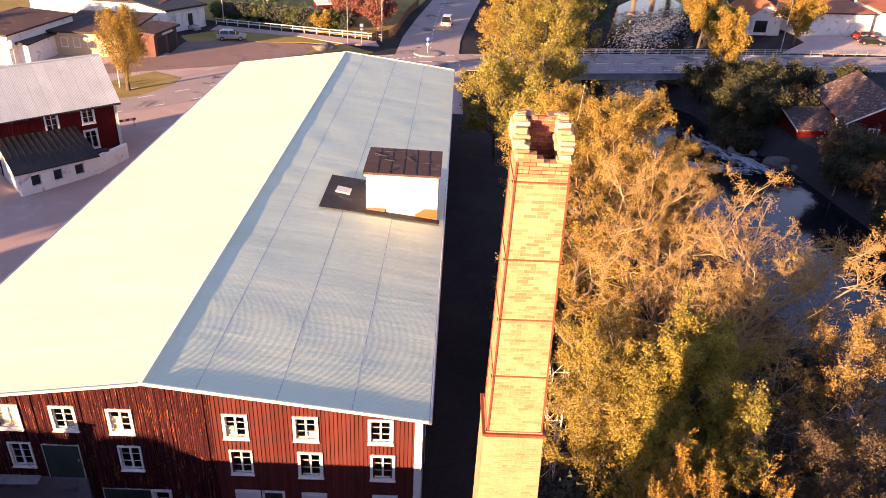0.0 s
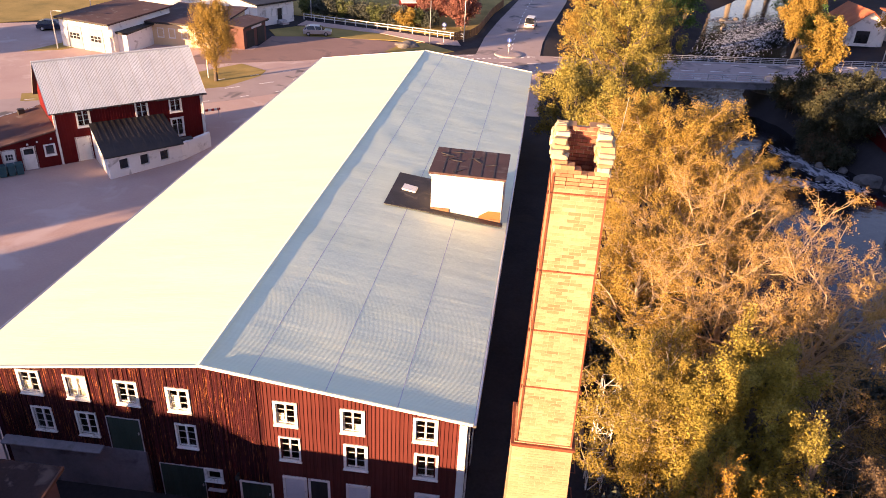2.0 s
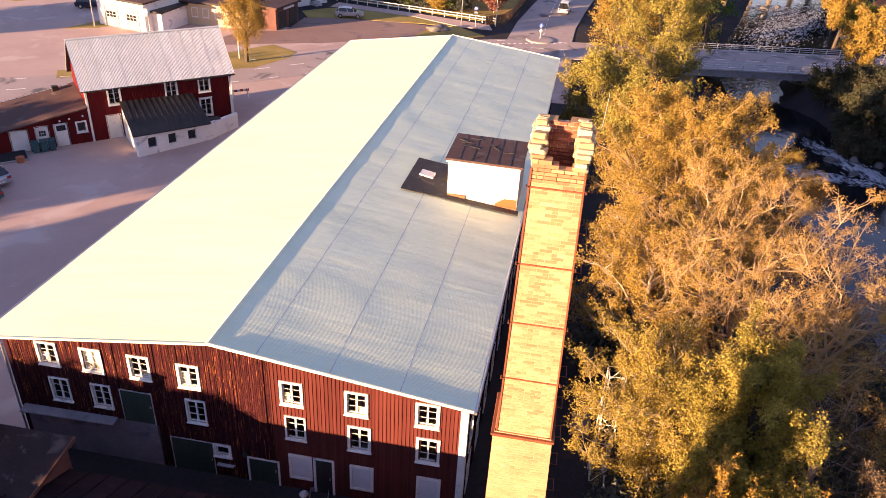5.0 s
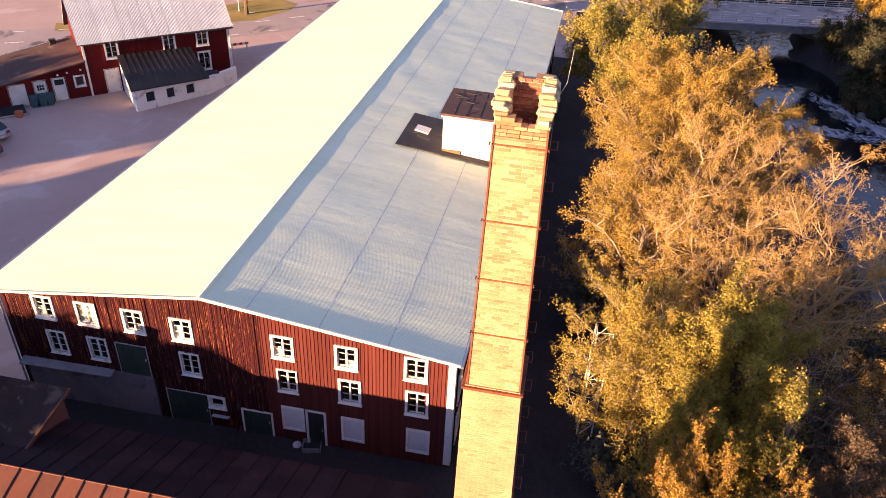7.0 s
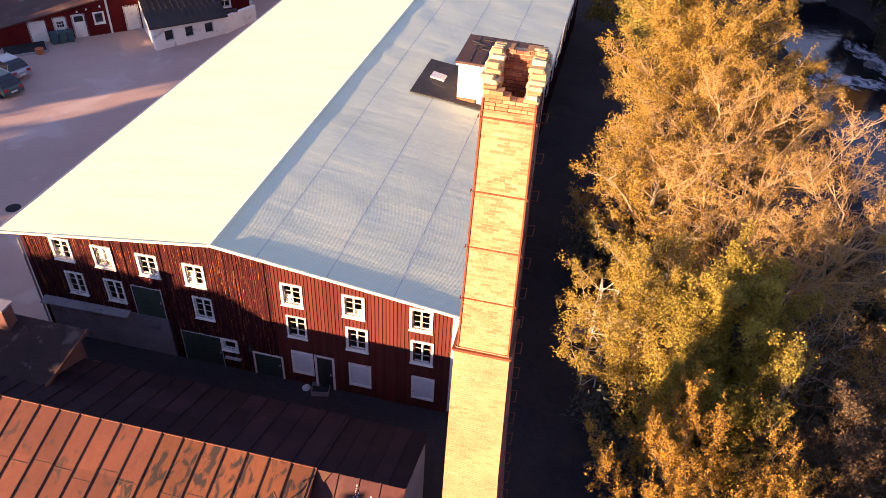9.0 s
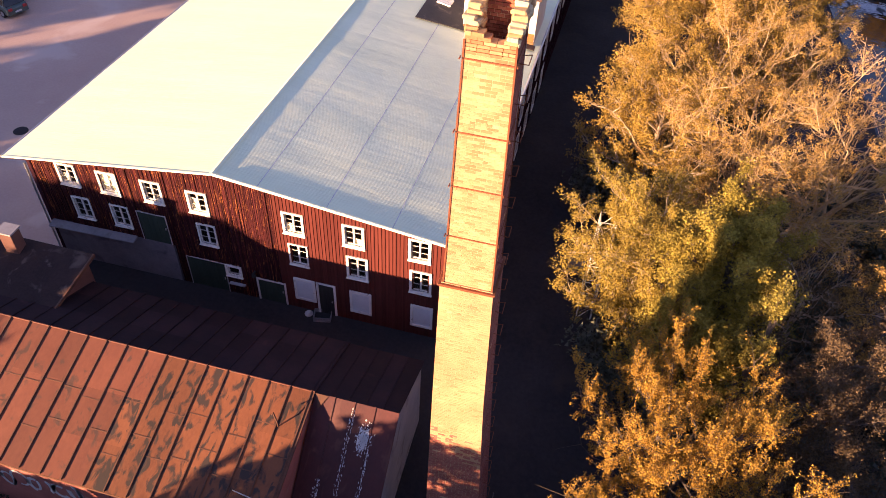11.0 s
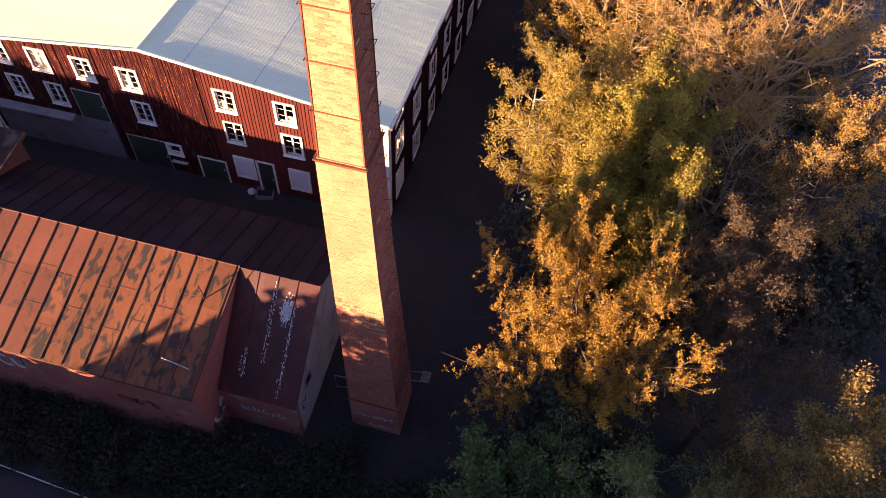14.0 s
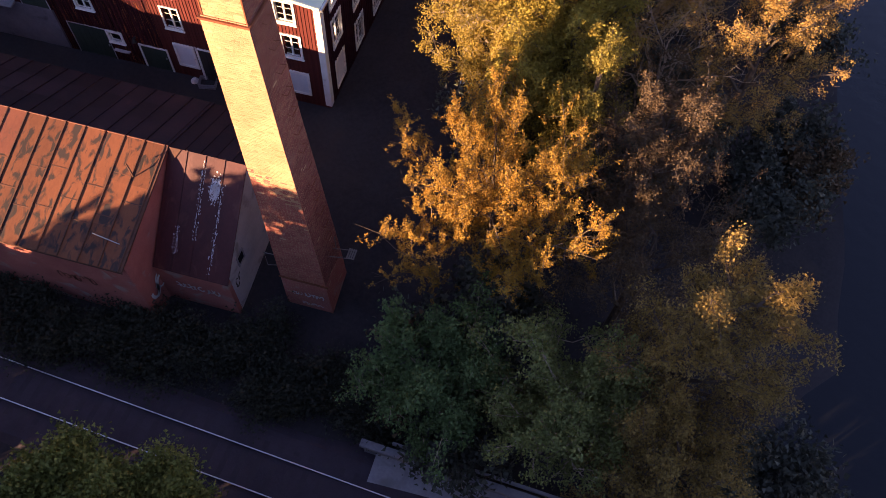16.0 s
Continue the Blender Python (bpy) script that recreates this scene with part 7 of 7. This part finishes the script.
put("thin golden shrub at the road corner", 9.0, 90, 6.0, 3.0, M_GOLD, 19, stems=3, limbs=7, bare=0.4, per=8, size=0.12, name="bush")
# M_UNDER's dark leaves stand in for the shade on these far bank trees
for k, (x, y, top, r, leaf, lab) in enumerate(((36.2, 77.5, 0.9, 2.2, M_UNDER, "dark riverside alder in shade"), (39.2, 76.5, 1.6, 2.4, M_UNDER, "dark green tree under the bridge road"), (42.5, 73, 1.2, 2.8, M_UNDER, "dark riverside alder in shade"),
                                               (46.0, 76, 1.2, 2.6, M_UNDER, "green tree beside the bridge road"), (38.9, 79.6, 9.5, 1.9, M_GOLD, "golden tree beside the bridge road"), (44, 79, 1.0, 1.8, M_UNDER, "tree beside the bridge road, leaves darkened for shade"),
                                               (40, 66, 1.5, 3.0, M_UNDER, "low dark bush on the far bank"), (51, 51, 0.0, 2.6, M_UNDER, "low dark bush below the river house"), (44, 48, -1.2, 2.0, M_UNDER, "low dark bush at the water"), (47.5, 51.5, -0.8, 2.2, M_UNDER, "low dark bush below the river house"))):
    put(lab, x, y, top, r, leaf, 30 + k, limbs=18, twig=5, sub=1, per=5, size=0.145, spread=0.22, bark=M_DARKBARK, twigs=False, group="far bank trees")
for k, (x, y, top, r, leaf, lab) in enumerate(((46.5, 112, 8, 2.6, M_GOLD, "tall golden tree by the far river"), (47.5, 105, 5.0, 2.2, M_OLIVE, "olive tree by the far river"), (25.5, 112, 11, 4.0, M_DARKLEAF, "dark tree on the far river bank"), (27, 126, 13, 5, M_DARKLEAF, "dark tree on the far river bank"),
                                               (33, 142, 12, 5, M_LEAF, "green tree on the far river bank"), (53, 134, 12, 4.6, M_DARKLEAF, "dark tree on the far river bank"), (60, 150, 13, 5, M_LEAF, "green tree on the far river bank"), (60.5, 105.5, 7.5, 2.8, M_GOLD, "golden garden tree by the white house"),
                                               (18, 104, 13, 5, M_OLIVE, "olive tree north of the road"), (16, 118, 14, 5, M_LEAF, "green tree north of the road"), (18, 97.5, 8, 2.8, M_OLIVE, "olive tree at the bridge end"))):
    put(lab, x, y, top, r, leaf, 50 + k, limbs=20, twig=5, sub=1, per=5, size=0.16, spread=0.26, bark=M_DARKBARK, twigs=False, group="far river trees")
put("slender birch with hanging golden leaves on the verge", -37.2, 63.6, 9.6, 2.3, M_GOLD, 70, limbs=26, up=0.65, twig=5, sub=1, per=10, size=0.065, spread=0.14, droop=0.55, bark=M_DARKBARK, group="")
for k, (x, y, r) in enumerate(((-16.0, 104.6, 2.0), (-10.6, 103.5, 2.0))):
    put("round bush with dull pink autumn leaves", x, y, 3.9, r, M_PINK, 75 + k, name="bush", category="bush", limbs=14, per=20, size=0.16, spread=0.3, group="garden bushes")
# the dark M_RANK leaves put the hedge's shade into its colour
for k in range(11):
    put("clipped dark hedge bush behind the railing", -37 + 2.1 * k, 105.4 - 0.35 * k, 1.7, 1.3, M_RANK if k % 3 else M_LEAF, 80 + k, name="bush", category="bush", limbs=9, per=14, size=0.16, spread=0.25, group="hedge bushes", twigs=False)
put("broad dark garden tree", -31, 112, 7, 4.2, M_DARKLEAF, 95, per=18, size=0.24, spread=0.45, group="")
put("small golden garden shrub", -19.5, 101.2, 1.6, 1.3, M_GOLD, 96, name="bush", category="bush", limbs=8, per=12, size=0.14, group="garden bushes")
# belt south of the railway: mostly unseen trees and scrub placed to shade lower walls
for k, (x, y, top, r, leaf) in enumerate(((-8.0, -25.5, 7.2, 3.0, M_LEAF), (-3.5, -28.0, 10.35, 3.2, M_OLIVE), (2.5, -28.0, 8.0, 3.2, M_LEAF), (8.5, -28.5, 12.85, 3.8, M_LEAF), (15.0, -28.5, 12.35, 3.8, M_OLIVE), (-0.5, -29.5, 8.0, 3.0, M_LEAF), (5.5, -30.0, 12.85, 3.6, M_LEAF), (11.8, -30.5, 13.35, 3.6, M_LEAF), (-13.0, -25.0, 10.3, 3.0, M_LEAF), (-14.8, -25.0, 7.0, 2.6, M_OLIVE), (-26.5, -25.0, 3.3, 2.4, M_LEAF), (-20.8, -25.0, 3.6, 2.2, M_LEAF), (-12.2, -26.5, 6.6, 2.4, M_LEAF), (-35.5, -25.0, 8.4, 2.2, M_OLIVE), (-41, -25.0, 8.8, 3.0, M_LEAF), (-38.3, -26.0, 8.7, 2.4, M_LEAF),
                                         (-47, -25.0, 8.6, 3.2, M_LEAF), (-44, -26.0, 8.8, 3.0, M_LEAF), (-50.5, -24.5, 8.6, 3.0, M_LEAF), (-56, -21.0, 10.35, 4.2, M_OLIVE), (-63.6, -14, 11.35, 2.5, M_LEAF), (-56.4, -14, 9.4, 1.9, M_LEAF), (-69, -7, 11.35, 4.9, M_LEAF), (-74, 2, 7.1, 3.8, M_OLIVE))):
    put("green tree in the belt along the railway", x, y, top, r, leaf, 110 + k, limbs=14, per=5 if k == 8 else 8, size=0.26 if k == 8 else 0.36, spread=0.30 if k == 8 else 0.36, twigs=k == 8, group="trees along the railway")
for k in range(26):
    put("low dark scrub added to shade the railway", -42 + 2.0 * k, -23.0 - 0.03 * k - (k % 2) * 1.5, 1.9 + 0.3 * (k % 4), 2.0, M_DARKLEAF, 130 + k, name="bush", category="bush", limbs=8, per=8, size=0.22, spread=0.32, twigs=False, group="railway scrub")
put("green tree in the belt along the railway", 1.2, -21.0, 2.6, 1.7, M_SHRUB, 151, limbs=18, per=66, size=0.072, spread=0.25, group="trees along the railway")
put("green tree in the belt along the railway", -1.9, -21.3, 3.1, 2.0, M_SHRUB, 150, limbs=20, per=60, size=0.080, spread=0.26, group="trees along the railway")
# undergrowth on the bank below the trees
ru = random.Random(21)
for k in range(38):
    x, y = ru.uniform(6.0, 24.0), ru.uniform(-15, 22)
    if y < -6 and x < 8:
        x += 3
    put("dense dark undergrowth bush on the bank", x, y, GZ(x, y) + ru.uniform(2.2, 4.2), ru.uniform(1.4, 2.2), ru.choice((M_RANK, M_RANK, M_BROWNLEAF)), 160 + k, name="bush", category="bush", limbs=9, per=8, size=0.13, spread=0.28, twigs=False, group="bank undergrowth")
# unseen trees added so that the water upstream reflects something dark
for k, (x, y) in enumerate(((52, 186), (60, 196), (68, 207), (77, 214), (87, 222), (50, 200), (84, 190), (76, 178), (94, 200), (40, 178))):
    put("tall unseen tree added to darken the river reflection", x, y, 23 + 3 * (k % 3), 5.5, M_UNDER, 300 + k, limbs=18, per=6, size=0.57, spread=0.6, twigs=False, group="trees at the river bend")
# unseen trees added only to shade the garage forecourt
for k, (x, y, top) in enumerate(((-101, 50, 10.5), (-107, 45, 11.5), (-95, 55, 9.5), (-98, 44, 10.5))):
    put("unseen green tree added to shade the forecourt", x, y, top, 3.6, M_LEAF, 320 + k, limbs=16, per=9, size=0.34, spread=0.4, twigs=False, group="garden trees")
# unseen wood added south of the railway, behind the camera, to block low sky
for k in range(22):
    put("tall dark tree of an unseen wood that blocks low sky", -22 + 4.6 * k, -52 - 5 * (k % 3), 20 + 2.5 * (k % 3) if k else 17.0, 4.6, M_DARKLEAF, 200 + k, limbs=22, per=7, size=0.69, spread=0.7, twigs=False, group="wood south of the railway")
# rank growth along the walls above the track
rv = random.Random(33)
for k in range(46):
    x, y = -24 + 0.74 * k + rv.uniform(-0.6, 0.6), -14.0 + rv.uniform(-1.1, 0.5) + (1.6 * rv.random() if k > 30 else 0)
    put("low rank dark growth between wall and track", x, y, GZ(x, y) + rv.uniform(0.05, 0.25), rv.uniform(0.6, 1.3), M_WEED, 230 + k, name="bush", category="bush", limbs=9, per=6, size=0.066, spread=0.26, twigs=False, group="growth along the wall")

# ---- smaller things outdoors ----
plat = thing("concrete_ramp", "pale concrete ramp wall with a coping beside the railway", "concrete wall", pose(6.75, -15.85, -0.6, 0, 0, -3.0))
part("coping", Geo().box(-0.1, -0.18, 0.1, 9.5, 0.14, 0.32), M_PLASTER, plat, bevel=0.02)
part("wall", Geo().box(0.05, -0.12, -1.4, 9.4, 0.1, 0.1), M_PLASTER, plat)
part("slab", Geo().add([(0.6, -1.25, -0.35), (9.4, -0.6, -0.35), (9.4, -0.12, -0.2), (0.6, -0.12, -0.2), (0.6, -1.25, -0.9), (9.4, -0.6, -0.9), (9.4, -0.12, -0.9), (0.6, -0.12, -0.9)], [(0, 1, 2, 3), (4, 7, 6, 5), (0, 4, 5, 1), (1, 5, 6, 2), (2, 6, 7, 3), (3, 7, 4, 0)]), M_PLASTER, plat)
part("coping", Geo().box(1.1, 0.3, 0.05, 9.5, 0.42, 0.2), M_PLASTER, plat)
# the white lattice frame among the trees
st = thing("lattice_tower", "white painted steel lattice frame standing among the trees", "steel frame", pose(5.85, 3.55, -1.1, 0, 0, 4))
for x, y in ((0, 0), (0.72, 0), (0.72, 0.75), (0, 0.75)):
    part("leg", Geo().tube([(x, y, 0), (x, y, 7.45)], 0.035, 6), M_WHITE, st)
for k in range(8):
    z = 7.43 - 0.95 * k
    part("ring", Geo().tube([(0, 0, z), (0.72, 0, z), (0.72, 0.75, z), (0, 0.75, z), (0, 0, z)], 0.024, 5), M_WHITE, st)
    for p, q in (((0, 0), (0.72, 0)), ((0, 0.75), (0.72, 0.75)), ((0, 0), (0, 0.75)), ((0.72, 0), (0.72, 0.75))):
        p, q = (p, q) if k % 2 else (q, p)
        part("brace", Geo().tube([(*p, z), (*q, max(z - 0.95, 0.0))], 0.02, 5), M_WHITE, st)
tank = thing("fenced_tank", "small grey box inside a thin wire cage beside the mill", "tank", pose(5.35, 7.1, -0.55))
part("body", Geo().box(-0.5, -0.6, 0, 0.5, 0.6, 1.0), M_ROCK, tank, bevel=0.05)
for x, y in ((-0.6, -0.8), (0.6, -0.8), (0.6, 0.8), (-0.6, 0.8)):
    part("post", Geo().tube([(x, y, 0), (x, y, 1.7)], 0.025, 5), M_RAILSIDE, tank)
for z in (0.9, 1.7):
    part("rail_bar", Geo().tube([(-0.6, -0.8, z), (0.6, -0.8, z), (0.6, 0.8, z), (-0.6, 0.8, z), (-0.6, -0.8, z)], 0.02, 5), M_RAILSIDE, tank)
# rocks and broken water at the weir
rr = random.Random(14)


def rock(x, y, z, sx, sy, sz, seed):
    me = bpy.data.meshes.new("rock")
    bm = bmesh.new()
    bmesh.ops.create_icosphere(bm, subdivisions=3, radius=1)
    for v in bm.verts:
        v.co *= 1 + 0.35 * noise.noise(v.co * 1.3 + Vector((seed, 0, 0))) + 0.1 * noise.noise(v.co * 4 + Vector((0, seed, 0)))
        v.co = Vector((v.co.x * sx, v.co.y * sy, v.co.z * sz))
    bm.to_mesh(me)
    bm.free()
    solid("rock", me, M_ROCK, "dark weathered rock standing in the river", "rock", "river rocks", m=pose(x, y, z, 0, 0, rr.uniform(0, 90)))


for k, (x, y, sx, sy, sz) in enumerate(((40.6, 58.6, 1.9, 1.2, 1.0), (42.6, 57.6, 1.4, 1.1, 0.9), (38.6, 61.8, 0.6, 0.5, 0.5), (36.2, 62.5, 0.7, 0.5, 0.5), (35.0, 58.5, 0.6, 0.4, 0.4), (44.5, 56.5, 2.0, 0.8, 0.8), (33.4, 62.0, 0.6, 0.6, 0.5), (41, 141, 0.8, 0.6, 0.4), (43, 150, 1.3, 0.8, 0.45), (46, 152, 0.9, 0.6, 0.4))):
    rock(x, y, WATER_Z + 0.1, sx, sy, sz, k * 7.3)
rock(-17.2, 88.4, 0.2, 1.8, 1.2, 0.6, 3.1)


def foam(name, n, cx, cy, ax, ay, rot, seed, label, spread=1.0):
    """Broken white water: many thin ragged flecks drawn out along the current."""
    r, g = random.Random(seed), Geo()
    for _ in range(n):
        u, v = r.gauss(0, ax), r.gauss(0, ay)
        ln, wd = r.uniform(0.12, 0.7) * spread, r.uniform(0.02, 0.09) * spread
        m = pose(cx, cy, WATER_Z + 0.02 + r.uniform(0, 0.10), 0, 0, rot + r.uniform(-16, 16))
        p = pose(cx, cy, 0, 0, 0, rot) @ Vector((u, v, 0))
        m.translation = (p.x, p.y, m.translation.z)
        k = 7
        ring = [m @ Vector((ln * math.cos(6.283 * i / k) * r.uniform(0.6, 1.2), wd * math.sin(6.283 * i / k) * r.uniform(0.6, 1.3), 0)) for i in range(k)]
        g.add(ring, [tuple(range(k))])
    tagged(part(name, g, M_FOAM, None, raw=True), label, "white water", kind="stuff")


foam("white_water", 1500, 35.8, 61.2, 2.8, 0.75, -62, 1, "broken white water running over the weir")
foam("white_water", 900, 30.5, 57.0, 2.8, 0.6, -6, 2, "broken white water running over the weir")
foam("white_water", 160, 26.5, 86, 3.5, 2.0, 60, 5, "light riffles under the bridge", 1.2)
foam("white_water", 2600, 44.0, 134, 13.0, 3.0, 62, 6, "broken riffles in the shallow river above the bridge", 1.5)
foam("white_water", 260, 43.5, 150, 2.6, 2.0, 20, 7, "white water round the rocks above the bridge", 1.6)
rb3 = random.Random(52)
for k in range(62):
    x, y = (rb3.uniform(42.5, 60), rb3.uniform(36, 80)) if k < 30 else (rb3.uniform(36.6, 40.8), rb3.uniform(63, 79.5))
    if 41 < x < 60 and 54 < y < 75 and not (x < 47 and y > 66):
        x, y = rb3.uniform(43.5, 46.5), rb3.uniform(38, 58)
    put("dark thicket on the far river bank", x, y, GZ(x, y) + rb3.uniform(1.6, 3.4), rb3.uniform(1.3, 2.0), rb3.choice((M_UNDER, M_UNDER, M_BROWNLEAF)), 340 + k, name="bush", category="bush", limbs=9, per=6, size=0.155, spread=0.26, twigs=False, group="far bank thickets")
# a striped barrier by the red house corner
br = thing("barrier", "red and white striped road barrier leaning by the house", "barrier", pose(-32.4, 50.6, 0, 0, 0, 40))
for k in range(6):
    part("board", Geo().box(-1.0 + 0.33 * k, -0.03, 0.7, -0.67 + 0.33 * k, 0.03, 0.95), M_SIGNRED if k % 2 else M_WHITE, br)
for x in (-0.8, 0.8):
    part("leg", Geo().tube([(x, -0.3, 0), (x, 0, 0.95)], 0.03, 6).tube([(x, 0.3, 0), (x, 0, 0.95)], 0.03, 6), M_STEEL, br)
# a kerbed flower bed with a red tub near the bins
bed = thing("flower_bed", "dark planted bed with a low kerb in the yard", "flower bed", pose(-45.2, 29.6, 0, 0, 0, 42.8))
part("kerb", Geo().box(-1.8, -1.6, 0, 1.8, 1.6, 0.14), M_KERB, bed, bevel=0.03)
part("soil", Geo().box(-1.65, -1.45, 0.1, 1.65, 1.45, 0.2), M_SOIL, bed)
tub = thing("planter_tub", "small dull red planter tub", "planter", pose(-43.2, 29.0, 0))
part("tub", Geo().tube([(0, 0, 0), (0, 0, 0.5)], [0.28, 0.36], 12), M_TILE, tub)
part("soil", Geo().tube([(0, 0, 0.44), (0, 0, 0.47)], [0.32, 0.32], 12), M_SOIL, tub)
# odds and ends by the mill door
solid("stone", Geo().tube([(0, 0, -0.05), (0, 0, 0.12), (0, 0, 0.26)], [0.20, 0.22, 0.10], 9), M_PAINTWHITE, "small whitewashed stone beside the mill door", "stone", m=pose(-7.35, -0.31, -0.25))
crate = thing("crate", "grey slatted crate beside the mill door", "crate", pose(-6.6, -0.32, -0.27, 0, 0, 12))
part("floor_board", Geo().box(-0.42, -0.3, 0.0, 0.42, 0.3, 0.03), M_PLASTER, crate)
for k in range(3):
    part("side_board", Geo().box(-0.42, -0.32, 0.04 + 0.13 * k, 0.42, -0.30, 0.14 + 0.13 * k), M_PLASTER, crate)
    part("side_board", Geo().box(-0.42, 0.30, 0.04 + 0.13 * k, 0.42, 0.32, 0.14 + 0.13 * k), M_PLASTER, crate)
    for x in (-0.44, 0.42):
        part("end_board", Geo().box(x, -0.3, 0.04 + 0.13 * k, x + 0.02, 0.3, 0.14 + 0.13 * k), M_PLASTER, crate)
cover = thing("manhole_cover", "round dark iron manhole cover set in the yard", "manhole cover", pose(-30.42, 8.6, 0.0), kind="structure")
part("ring", Geo().tube([(0, 0, -0.04), (0, 0, 0.02)], [0.47, 0.455], 24), M_TYRE, cover)
part("lid", Geo().tube([(0, 0, 0.0), (0, 0, 0.03)], [0.385, 0.38], 24), M_SOIL, cover)
